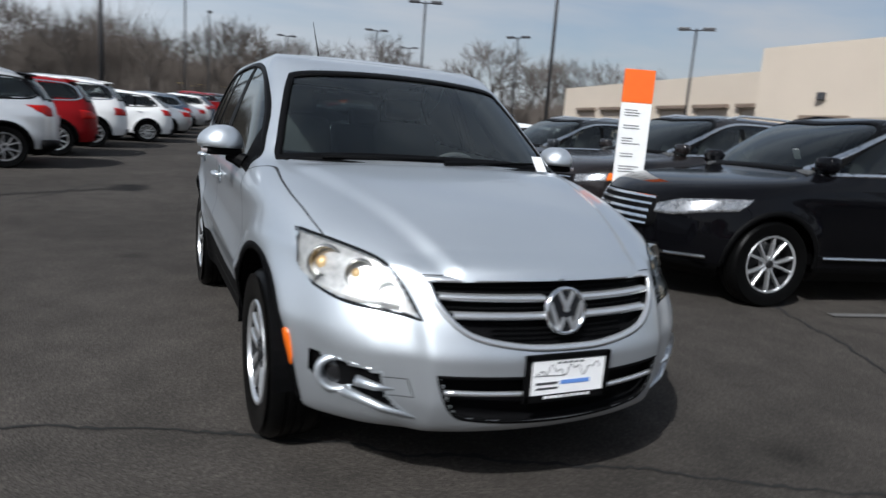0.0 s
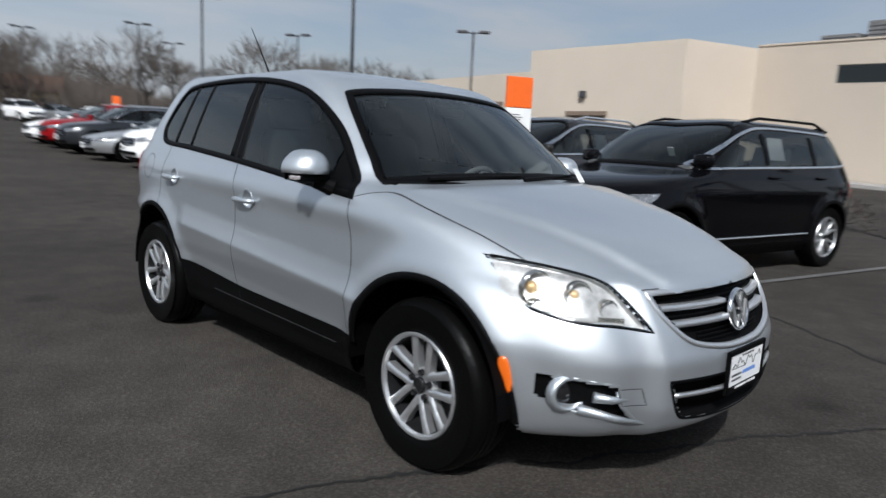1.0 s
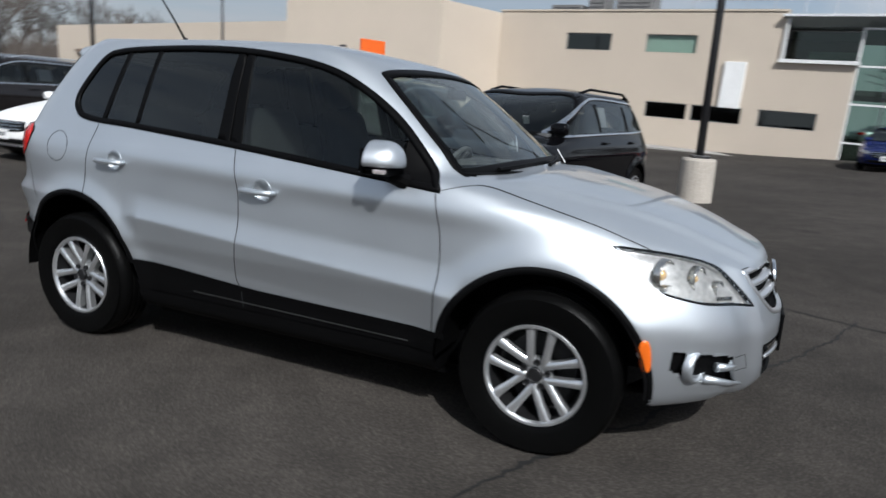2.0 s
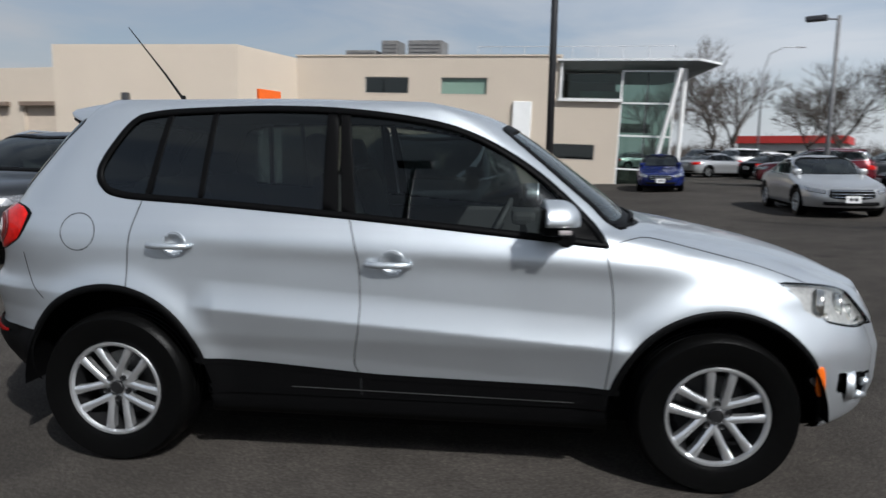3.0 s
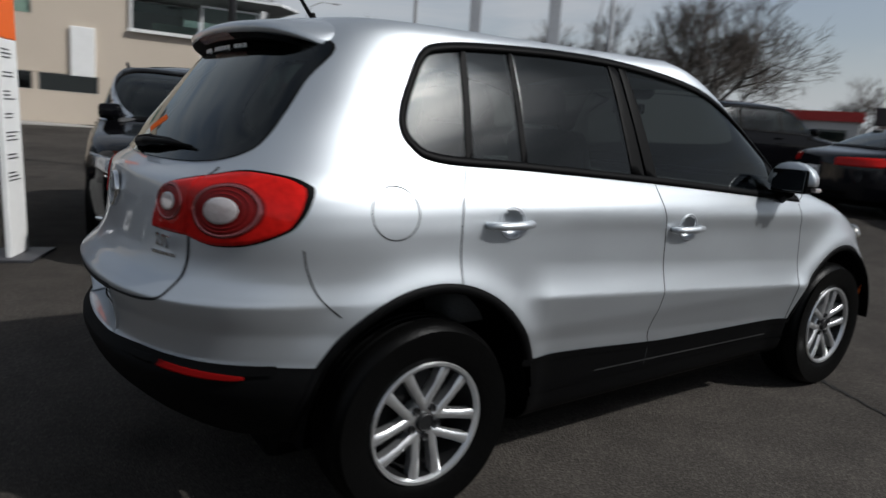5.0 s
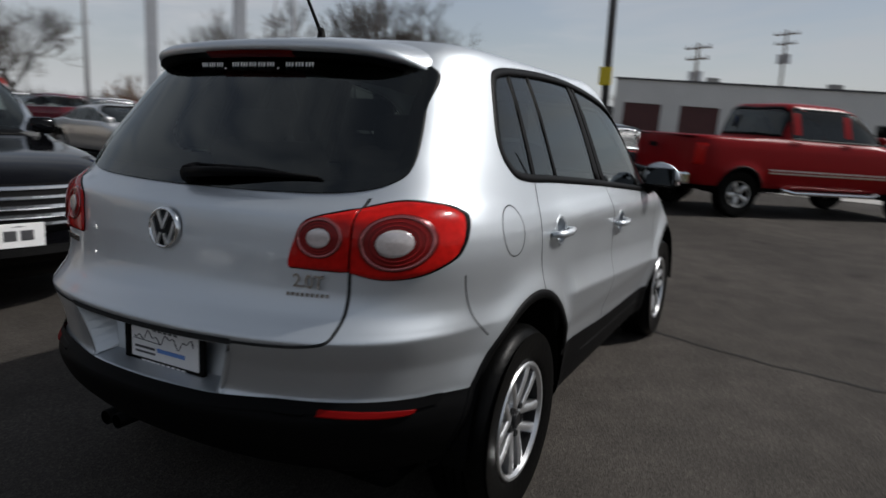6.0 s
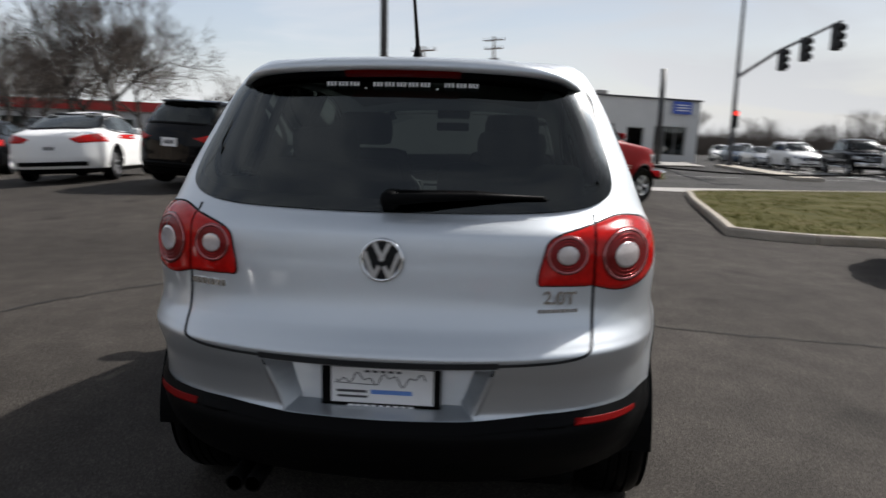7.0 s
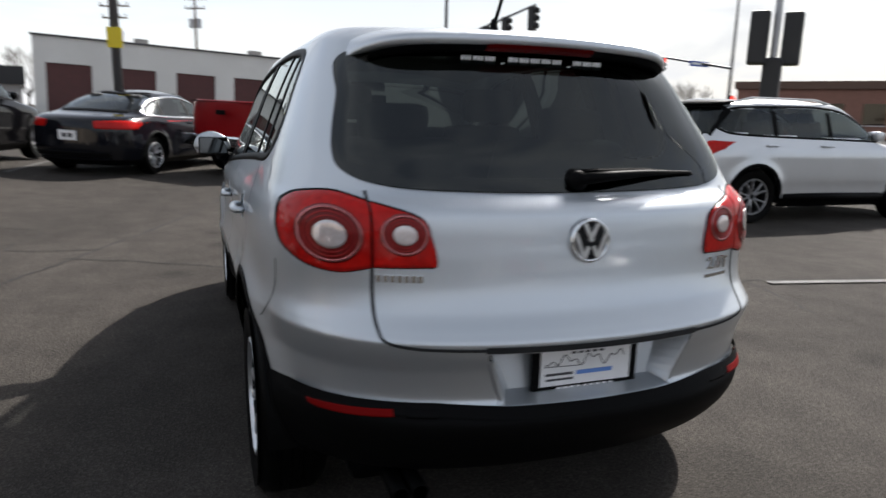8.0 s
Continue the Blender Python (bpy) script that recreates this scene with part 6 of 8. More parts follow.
# the row with its tails to the silver car
park(make_car("suv", "suv", 4.85, 1.94, 1.65, BLACK, "black sport utility vehicle with dark wheels seen tail first", "v", dark_wheels=True, chrome=False, fine=True, tail=[(0.46, 0.95), (0.885, 1.06), (0.90, 0.93), (0.62, 0.88)]), 10.1, 5.19, -11)
white_sedan = park(make_car("sedan", "sedan", 4.85, 1.84, 1.46, WHITE_P, "white four-door sedan seen tail first", "v", dark_wheels=True, chrome=False, fine=True, tail=[(0.36, 0.84), (0.62, 0.92), (0.90, 0.96), (0.90, 0.78), (0.50, 0.76)]), 10.65, 8.87, 14)
park(make_car("sedan", "sedan", 4.93, 1.86, 1.45, paint("black_pearl", (0.006, 0.0065, 0.009), 0.0, 0.1, 0.35), "black sedan with chrome window trim", "v", fine=True, tail=[(0.40, 0.90), (0.88, 0.93), (0.88, 0.78), (0.42, 0.78)]), 10.75, 1.9, -27)
black_sedan = park(make_car("coupe", "sedan", 4.7, 1.83, 1.38, BLACK, "low black coupe seen tail first", "v", chrome=False), 12.9, 13.3, 24)
park(make_car("sedan", "sedan", 4.62, 1.81, 1.43, BLUE_P, "bright blue sedan seen tail first", "v", chrome=False), 14.3, 17.2, 32)
silver_sedan = park(make_car("sedan", "sedan", 4.80, 1.86, 1.42, SILVER_P, "silver sedan with a chrome grille facing the lot", "v"), 8.42, 14.3, -97)
park(make_car("pickup_truck", "pickup", 5.8, 2.02, 2.02, RED_P, "red crew-cab pickup truck with chrome side steps", "solid", chrome=False, fine=True, glass_m=GLASS_DARK), 10.84, -1.46, -46)
forester = park(make_car("suv", "suv", 4.60, 1.80, 1.70, paint("pale_silver", (0.62, 0.63, 0.64), 0.5, 0.3), "pale silver sport utility vehicle by the grass verge", "v", rails=True, chrome=False, fine=True, dark_wheels=True, spoiler=RUBBER, tail=[(0.64, 1.07), (0.74, 1.13), (0.875, 1.12), (0.875, 1.02), (0.80, 0.93), (0.66, 0.93)]), 4.2, -7.45, -92)
part("bumper_cladding", tube([(-1.96, 0.835, 0.43), (-2.14, 0.71, 0.43), (-2.205, 0.43, 0.43), (-2.215, 0.0, 0.43), (-2.205, -0.43, 0.43), (-2.14, -0.71, 0.43), (-1.96, -0.835, 0.43)], 0.08, 8), PLASTIC, forester, "black lower bumper cladding", smooth=True)
for s_ in (1, -1):
    part("sill_cladding", tube([(0.90, s_ * 0.845, 0.36), (0.0, s_ * 0.86, 0.36), (-0.90, s_ * 0.845, 0.36)], 0.06, 8), PLASTIC, forester, smooth=True)
park(make_car("sedan", "sedan", 4.5, 1.74, 1.42, paint("deep_blue", (0.007, 0.018, 0.12), 0.4, 0.25), "deep blue sedan by the showroom corner", "v", chrome=False), 6.7, 24.2, 258)
maroon = park(make_car("suv", "suv", 4.6, 1.85, 1.70, MAROON, "maroon sport utility vehicle in a far row", "v"), 13.6, 26.5, 160)
# far rows, tails to the lane
navy = park(make_car("hatchback", "hatch", 4.3, 1.79, 1.49, BLUEGREY, "blue-grey hatchback in the lane's row", "v"), -31.5, -1.2, -80)
white_suv = park(make_car("suv", "suv", 4.75, 1.93, 1.72, WHITE_P, "white sport utility vehicle in the lane's row", "v", rails=True), -16.0, -3.9, -80)
red_suv = park(make_car("suv", "suv", 4.6, 1.86, 1.68, RED_P, "red sport utility vehicle in the lane's row", "v"), -13.1, -4.4, -80)
rnd = random.Random(11)


def again(car, x, y, heading, label=""):
    c = copy_thing(car, on_ground(x, y, heading))
    c["group"] = "parked cars of the lot"
    car["group"] = "parked cars of the lot"
    if label:
        c["label"] = label
    return c


again(forester, -10.3, -4.9, -80, "pale silver sport utility vehicle in the lane's row")
pool = [white_suv, white_hatch, grey_suv, silver_sedan, navy, silver_sedan, white_hatch, black_sedan, white_suv, red_suv]
ROW_LABEL = {white_suv: "white sport utility vehicle", white_hatch: "white hatchback", grey_suv: "dark grey sport utility vehicle", white_sedan: "white sedan", navy: "blue-grey hatchback", silver_sedan: "silver sedan", black_sedan: "low black coupe", red_suv: "red sport utility vehicle", maroon: "maroon sport utility vehicle", brown: "dark brown sport utility vehicle", forester: "pale silver sport utility vehicle"}
# the lane's row goes on
for k in range(21):
    x = -18.9 - 2.85 * k
    if abs(x + 31.5) < 1.4:
        continue
    src = [white_hatch, silver_sedan, navy, silver_sedan, grey_suv, white_hatch, navy, red_suv][k % 8]
    again(src, x, -3.3 + 0.175 * (-14 - x), -80 + rnd.uniform(-1.5, 1.5), ROW_LABEL[src] + " in the lane's row")
# the sales row goes on behind the first four
for k in range(6):
    src = [brown, white_suv, silver_sedan, grey_suv, red_suv, white_hatch][k]
    again(src, -12.4 - 2.9 * k, 6.0 + rnd.uniform(-0.2, 0.2), -90 + rnd.uniform(-2, 2), ROW_LABEL[src] + " in the sales row")
# two rows far behind
for r, (x0, y0) in enumerate(((-60, 11), (-74, 17))):
    for k in range(9):
        src = pool[(k * 3 + r * 4) % len(pool)]
        again(src, x0 + rnd.uniform(-0.5, 0.5), y0 + 2.9 * k, rnd.choice([10, 190]) + rnd.uniform(-2, 2), ROW_LABEL[src] + " in a far row")
# rows towards the street side
for k, (x, y, h, src) in enumerate(((19.5, 38, 200, white_suv), (16.5, 40, 205, white_hatch), (22.5, 37, 15, black_sedan), (19, 30.5, 170, grey_suv), (25.5, 35.5, 20, red_suv), (22.5, 29, 200, white_suv), (26, 27, 200, silver_sedan), (29, 33, 30, white_hatch), (31, 24.5, 200, grey_suv), (17.6, 24.3, 175, black_sedan), (17.5, 20.3, 40, grey_suv), (20.5, 16.5, 45, silver_sedan), (23.5, 12.5, 50, white_suv), (26, 18, 40, white_hatch))):
    again(src, x, y, h, ROW_LABEL[src] + " in a row by the street")
# cars beyond the showroom's corner
for x, y, h, src in ((15.0, 40.6, 95, white_suv), (15.6, 35.6, 30, black_sedan), (13.0, 37.6, 25, silver_sedan), (10.8, 50.0, 20, silver_sedan), (14.5, 46.5, 100, grey_suv)):
    again(src, x, y, h, ROW_LABEL[src] + " beyond the showroom corner")
# two pickup trucks at the head of the queue
park(make_car("pickup_truck", "pickup", 5.8, 2.0, 1.92, BLACK, "black pickup truck waiting at the crossing", "solid", chrome=False), 33.5, -19.1, 172)
park(make_car("pickup_truck", "pickup", 5.6, 1.95, 1.85, WHITE_P, "white pickup truck turning at the crossing", "solid", chrome=False), 26.9, -19.1, 176)
# traffic that waits at the crossing
for x, y, h, src in ((45, -18.5, 178, silver_sedan), (51, -18.9, 178, navy), (39.4, -18.4, 179, white_suv), (46, -27.0, 176, maroon), (60, -20.5, 168, white_hatch), (70, -26, 170, white_suv)):
    again(src, x, y, h, ROW_LABEL[src] + " waiting at the crossing")


# ---------------------------------------------------------------- price sign, poles, lamps
ORANGE = mat("orange_board", (0.80, 0.13, 0.012), 0.5, vary=0.05, scale=15)
BOARD = mat("white_board", (0.76, 0.76, 0.75), 0.5, vary=0.06, scale=12, scale2=2)
BLACK_POLE = mat("black_pole_paint", (0.018, 0.018, 0.020), 0.45, vary=0.25, scale=25)
GREY_POLE = mat("grey_pole_paint", (0.42, 0.43, 0.45), 0.5, vary=0.12, scale=10, scale2=1.5)
CONCRETE = mat("concrete", (0.42, 0.38, 0.33), 0.9, vary=0.2, scale=35, scale2=3, bump=0.4)
LAMP_GREY = mat("lamp_head_paint", (0.04, 0.04, 0.045), 0.5, vary=0.2, scale=20)
TIMBER = mat("pole_timber", (0.13, 0.095, 0.07), 0.9, vary=0.25, scale=40, bump=0.4)


def price_sign(x, y, ang):
    """A tall leaning panel: orange head, white board with lines of small print, on a foot plate."""
    s = new("price_sign")
    tagged(s, "tall white notice panel with an orange head", "sign")
    bm = box(0, 0, 0.88, 0.35, 0.045, 1.72, 0.008)
    part("board", bm, BOARD, s)
    part("orange_head", box(0, 0, 1.93, 0.35, 0.047, 0.37, 0.008), ORANGE, s, "orange head panel")
    part("foot_plate", box(0, 0, 0.012, 0.55, 0.40, 0.024, 0.006), LAMP_GREY, s)
    r = random.Random(3)
    for side in (1, -1):
        z = 1.66
        for block in range(7):
            for ln in range(3 if block % 2 == 0 else 2):
                w = r.uniform(0.12, 0.23)
                part("print_bar", box(-0.13 * side + side * w / 2, -side * 0.0240, z, w, 0.002, 0.011), INK, s)
                z -= 0.030
            z -= 0.085
    s.matrix_world = on_ground(x, y, ang)
    return s


sg = price_sign(-2.27, 3.90, 68)
far_sg = copy_thing(sg, on_ground(-31, 8.6, 70))


def lamp_pole(x, y, h, heads=2, ang=0.0, base=False, m=None, label="tall dark double-headed car park lamp"):
    lp = new("car_park_lamp")
    tagged(lp, label, "lamp post", "car park lamps")
    if base:
        bm = lathe([(0.0, 0.0), (0.31, 0.0), (0.30, 0.74), (0.28, 0.78), (0.0, 0.79)], 24)
        bmesh.ops.rotate(bm, verts=bm.verts, cent=(0, 0, 0), matrix=Matrix.Rotation(radians(90), 3, "X"))
        part("concrete_base", bm, CONCRETE, lp, "round concrete base", smooth=False)
        part("base_plate", box(0, 0, 0.81, 0.30, 0.30, 0.05, 0.01), BLACK_POLE, lp)
    part("pole", tube([(0, 0, 0.0), (0, 0, h * 0.5), (0, 0, h)], [0.075, 0.066, 0.058], 10), m or BLACK_POLE, lp, smooth=True)
    for k in range(heads):
        sgn = 1 if k == 0 else -1
        part("arm", tube([(0, 0, h - 0.12), (sgn * 0.35, 0, h - 0.06)], 0.03, 6), m or BLACK_POLE, lp)
        part("lamp_head", box(sgn * 0.62, 0, h - 0.03, 0.62, 0.34, 0.15, 0.03), LAMP_GREY, lp)
    lp.matrix_world = Matrix.Translation((x, y, ground_z(x, y))) @ pose(0, 0, 0, 0, 0, ang)
    return lp


lamp_pole(1.27, 9.65, 8.2, 2, 20, True, label="black car park lamp on a round concrete base")
lamp_pole(-18.4, 13.1, 9.5, 2, 60)
lamp_pole(-32.0, 13.3, 7.6, 2, 65)
lamp_pole(-50.0, 16.5, 7.8, 2, 70)
lamp_pole(-23.8, 25.3, 6.9, 2, 45)
lamp_pole(-48.0, 1.8, 8.2, 1, 0)
lamp_pole(-57.0, 4.2, 8.2, 1, 0)
lamp_pole(-40.0, 24.0, 7.4, 2, 30)
lamp_pole(-62.0, 24.0, 7.8, 2, 50)
lamp_pole(10.65, 18.9, 5.7, 1, 150, m=mat_once("dull_grey_pole", (0.16, 0.16, 0.165), 0.5, vary=0.2, scale=20))
lamp_pole(-64.0, 12.0, 7.8, 2, 90)
# a lamp on the open side, mirrored in the car's glass
lm = lamp_pole(-1.5, -9.2, 9.0, 0, 0, label="dark car park lamp with a single flat head")
part("lamp_head", box(0, 0, 9.02, 0.75, 0.40, 0.16, 0.03), LAMP_GREY, lm)


def plain_pole(name, x, y, h, r, m, label, sides=10):
    p = tagged(part(name, tube([(0, 0, 0), (0, 0, h * 0.5), (0, 0, h)], [r, r * 0.92, r * 0.85], sides), m, smooth=True), label, "pole")
    p.matrix_world = Matrix.Translation((x, y, ground_z(x, y)))
    return p


def gantry():
    """The tall portal of the dealer's street sign."""
    g = tagged(new("sign_gantry"), "tall grey square-legged portal of a street sign", "sign frame")
    a, b = Vector((15.4, 21.7, 0)), Vector((18.05, 19.6, 0))
    d = b - a
    m = Matrix.Translation((a + b) / 2) @ pose(0, 0, 0, 0, 0, math.degrees(math.atan2(d.y, d.x)))
    w = d.length / 2
    for x in (-w, w):
        part("leg", box(x, 0, 3.65, 0.46, 0.62, 7.30, 0.02, m), GREY_POLE, g)
        part("foot_plate", box(x, 0, 0.10, 0.62, 0.78, 0.30, 0.02, m), GREY_POLE, g)
    part("cross_beam", box(0, 0, 8.30, 2 * w + 0.46, 0.62, 2.0, 0.03, m), GREY_POLE, g)
    part("beam_edge", box(0, 0, 7.29, 2 * w - 0.46, 0.64, 0.05, 0.0, m), BLACK_POLE, g)
    disc = lathe([(0.0, 0.05), (0.62, 0.05), (0.66, 0.02), (0.66, -0.02)], 40)
    bmesh.ops.transform(disc, matrix=m @ pose(0, -0.33, 8.10, 0, 0, 180), verts=disc.verts)
    part("sign_disc", disc, mat_once("sign_blue", (0.03, 0.09, 0.36), 0.4, vary=0.05, scale=4), g, "round blue sign disc", smooth=True)
    return g


gantry()
plain_pole("street_pole", 40.6, -10.4, 6.1, 0.20, BLACK_POLE, "dark pole before the garage")
plain_pole("flag_pole", 23.4, 21.3, 12.0, 0.11, GREY_POLE, "tall thin grey pole")
pc = plain_pole("utility_pole", 12.7, 2.62, 10.5, 0.10, mat_once("dark_grey_pole", (0.07, 0.07, 0.072), 0.5, vary=0.2, scale=20), "dark pole with a yellow notice")
part("yellow_notice", box(-0.14, 0, 2.55, 0.02, 0.30, 0.42, 0.006), mat_once("yellow_notice", (0.72, 0.55, 0.02), 0.5, vary=0.06, scale=20), pc, "yellow notice")


def utility_pole(x, y, h, ang):
    u = tagged(new("timber_pole"), "timber utility pole with cross arms and transformers", "utility pole", "timber poles")
    part("pole", tube([(0, 0, 0), (0, 0, h)], [0.17, 0.11], 8), TIMBER, u)
    for z, w in ((h - 0.4, 2.6), (h - 1.3, 2.2)):
        part("cross_arm", box(0, 0, z, w, 0.12, 0.12, 0.01), TIMBER, u)
        for k in (-1, -0.4, 0.4, 1):
            part("insulator", tube([(k * w / 2.2, 0, z + 0.05), (k * w / 2.2, 0, z + 0.28)], 0.05, 6), LAMP_GREY, u)
    for k in (-1, 1):
        part("transformer", tube([(k * 0.42, 0, h - 3.2), (k * 0.42, 0, h - 2.3)], 0.26, 10), GREY_POLE, u)
    u.matrix_world = Matrix.Translation((x, y, ground_z(x, y))) @ pose(0, 0, 0, 0, 0, ang)


utility_pole(72, 0.9, 12.4, 60)
utility_pole(58, 7.0, 9.4, 60)
plain_pole("timber_mast", -56, -3.8, 12, 0.2, BLACK_POLE, "dark pole before the bare trees")


def street_lamp(x, y, h, ang):
    s = tagged(new("street_lamp"), "tall grey street lamp with a curved arm", "street lamp", "street lamps")
    part("pole", tube([(0, 0, 0), (0, 0, h * 0.8), (0.4, 0, h * 0.95), (1.4, 0, h), (2.4, 0, h)], [0.10, 0.075, 0.06, 0.05, 0.04], 8), GREY_POLE, s, smooth=True)
    part("lamp_head", box(2.7, 0, h - 0.02, 0.7, 0.25, 0.12, 0.03), GREY_POLE, s)
    s.matrix_world = Matrix.Translation((x, y, ground_z(x, y))) @ pose(0, 0, 0, 0, 0, ang)


street_lamp(21.5, 55.0, 10.0, -10)
street_lamp(30.0, 28.5, 9.4, 10)
street_lamp(46.0, 44.0, 10.5, 10)


# ---------------------------------------------------------------- showroom
STUCCO = mat("cream_stucco", (0.50, 0.430, 0.352), 0.9, vary=0.06, scale=60, scale2=0.5, bump=0.15)
ROOF_M = mat("roof_membrane", (0.45, 0.44, 0.42), 0.85, vary=0.12, scale=6)
FRAME_G = mat("grey_window_frame", (0.22, 0.22, 0.215), 0.45, vary=0.1, scale=10)
FRAME_W = mat("white_window_frame", (0.70, 0.70, 0.69), 0.4)
SHOW_GLASS = glass_mat("showroom_glass", (0.16, 0.22, 0.20), 0.0, 1.6)
PALE_GLASS = glass_mat("pale_green_glass", (0.66, 0.76, 0.71), 0.0, 1.5)
GREEN_GLASS = glass_mat("green_glass", (0.46, 0.56, 0.51), 0.0, 1.5)
CONCRETE_PALE = mat("pale_concrete", (0.32, 0.305, 0.285), 0.9, vary=0.15, scale=20, scale2=1.2, bump=0.2)
# the shade inside the showroom is put into this dark colour
ROOM_SHADE = mat("interior_shade", (0.06, 0.06, 0.058), 0.9, vary=0.3, scale=2)
HOOD = mat("brown_hood_metal", (0.17, 0.125, 0.095), 0.6, vary=0.15, scale=8)
SHUTTER = mat("roller_shutter", (0.50, 0.42, 0.34), 0.7, vary=0.08, scale=8)

# the showroom stands on ground that falls a little along its front
FACE = Matrix.Translation((-4.75, 31.0, 0.30)) @ pose(0, 0, 0, 0, 0, math.degrees(math.atan2(-0.85, 3.995))) @ Matrix.Translation((3, 0, 0)) @ pose(0, 0, 0, 0, 1.65, 0) @ Matrix.Translation((-3, 0, 0))


def wall_with_openings(name, m, s0, s1, h, thick, holes, material, kind_name):
    """A wall from s0 to s1 along its own x, openings cut right through. Built of strips."""
    xs = sorted({s0, s1, *[v for a in holes for v in (a[0], a[2])]})
    zs = sorted({-0.6, h, *[v for a in holes for v in (a[1], a[3])]})
    bm = bmesh.new()
    cells = {}
    for i in range(len(xs) - 1):
        for j in range(len(zs) - 1):
            cx, cz = (xs[i] + xs[i + 1]) / 2, (zs[j] + zs[j + 1]) / 2
            cells[i, j] = not any(a[0] < cx < a[2] and a[1] < cz < a[3] for a in holes)
    vs = {}

    def v(x, y, z):
        k = (round(x, 4), round(y, 4), round(z, 4))
        if k not in vs:
            vs[k] = bm.verts.new(k)
        return vs[k]

    for (i, j), solid in cells.items():
        if not solid:
            continue
        a, b, c, d = xs[i], xs[i + 1], zs[j], zs[j + 1]
        bm.faces.new((v(a, 0, c), v(b, 0, c), v(b, 0, d), v(a, 0, d)))
        bm.faces.new((v(a, thick, d), v(b, thick, d), v(b, thick, c), v(a, thick, c)))
        for (di, dj), quad in (((-1, 0), ((a, c), (a, d))), ((1, 0), ((b, d), (b, c))), ((0, -1), ((b, c), (a, c))), ((0, 1), ((a, d), (b, d)))):
            if not cells.get((i + di, j + dj), False):
                (p, q), (r, s) = quad
                bm.faces.new((v(p, 0, q), v(r, 0, s), v(r, thick, s), v(p, thick, q)))
    bmesh.ops.transform(bm, matrix=m, verts=bm.verts)
    return tagged(part(name, bm, material), kind_name, "wall", kind="structure")


def window_unit(m, x0, z0, x1, z1, glass, parent_name, bars=0, depth=0.10, jamb=0.04):
    w = tagged(new(parent_name), "window in a slim grey metal frame", "window", kind="structure")
    fr = bmesh.new()
    add_box(fr, (x0 + x1) / 2, depth, z0 + jamb / 2, x1 - x0, 0.07, jamb)
    add_box(fr, (x0 + x1) / 2, depth, z1 - jamb / 2, x1 - x0, 0.07, jamb)
    for x in (x0 + jamb / 2, x1 - jamb / 2):
        add_box(fr, x, depth, (z0 + z1) / 2, jamb, 0.07, z1 - z0 - 2 * jamb)
    for k in range(bars):
        add_box(fr, x0 + (x1 - x0) * (k + 1) / (bars + 1), depth, (z0 + z1) / 2, jamb * 0.8, 0.06, z1 - z0 - 2 * jamb)
    bmesh.ops.transform(fr, matrix=m, verts=fr.verts)
    part("window_frame", fr, FRAME_G, w)
    pn = box((x0 + x1) / 2, depth, (z0 + z1) / 2, x1 - x0 - jamb, 0.008, z1 - z0 - jamb)
    bmesh.ops.transform(pn, matrix=m, verts=pn.verts)
    part("pane", pn, glass, w).visible_shadow = False
    sl = box((x0 + x1) / 2, 0.03, z0 + 0.012, x1 - x0 - 0.02, 0.08, 0.024, 0.004)
    bmesh.ops.transform(sl, matrix=m, verts=sl.verts)
    part("window_sill", sl, STUCCO, w)


H_B = 6.14
holes = [(-2.4, 4.28, 0.03, 5.11), (1.76, 4.28, 4.15, 5.11), (2.16, 1.30, 4.14, 2.04), (4.33, 1.30, 6.56, 2.04)]
wall_with_openings("wall_showroom", FACE, -6.4, 7.15, H_B, 0.3, holes, STUCCO, "cream rendered showroom wall")
wall_with_openings("wall_showroom_low", FACE, 7.15, 10.6, 4.05, 0.3, [(7.25, 1.30, 9.56, 2.04)], STUCCO, "cream rendered lower showroom wall")
for k, (a, b, c, d) in enumerate(holes):
    window_unit(FACE, a, b, c, d, PALE_GLASS if k == 1 else SHOW_GLASS, f"window_{k + 1}", bars=0)
window_unit(FACE, 7.25, 1.30, 9.56, 2.04, SHOW_GLASS, "window_5")
PALE_BACKING = mat("pale_backing", (0.50, 0.53, 0.51), 0.8, vary=0.08, scale=6)
# pale panel added close behind the second window, so its pane looks paler
blind = tagged(part("window_backing", box(2.955, 0.16, 4.695, 2.34, 0.02, 0.80), PALE_BACKING), "pale panel behind the showroom window", "blind")
blind.matrix_world = FACE


def boxy(name, m, cx, cy, cz, sx, sy, sz, material, label, cat, bevel=0.0):
    bm = box(cx, cy, cz, sx, sy, sz, bevel)
    bmesh.ops.transform(bm, matrix=m, verts=bm.verts)
    return tagged(part(name, bm, material), label, cat, kind="structure")


boxy("wall_pier", FACE, 7.45, 0.15, (4.05 + H_B) / 2, 0.6, 0.3, H_B - 4.05, STUCCO, "cream rendered pier beside the terrace", "wall")
boxy("wall_coping", FACE, 0.67, 0.13, H_B + 0.04, 14.2, 0.36, 0.08, STUCCO, "pale parapet coping", "trim")
boxy("roof_showroom", FACE, 1.0, 9.3, H_B - 0.35, 14.6, 17.8, 0.2, ROOF_M, "flat showroom roof", "roof")
# inner wall and upper slab carry the room's shade in their colour
boxy("wall_inner_back", FACE, 1.0, 6.0, 3.0, 18.0, 0.2, 6.0, ROOM_SHADE, "back wall inside the showroom, coloured dark as if unlit", "wall")
boxy("floor_showroom", FACE, 3.0, 3.1, 0.05, 18.0, 5.6, 0.1, CONCRETE_PALE, "showroom floor", "floor")
boxy("floor_upper", FACE, 3.0, 3.1, 3.0, 18.0, 5.6, 0.2, ROOM_SHADE, "upper floor slab, coloured dark as if unlit", "floor")
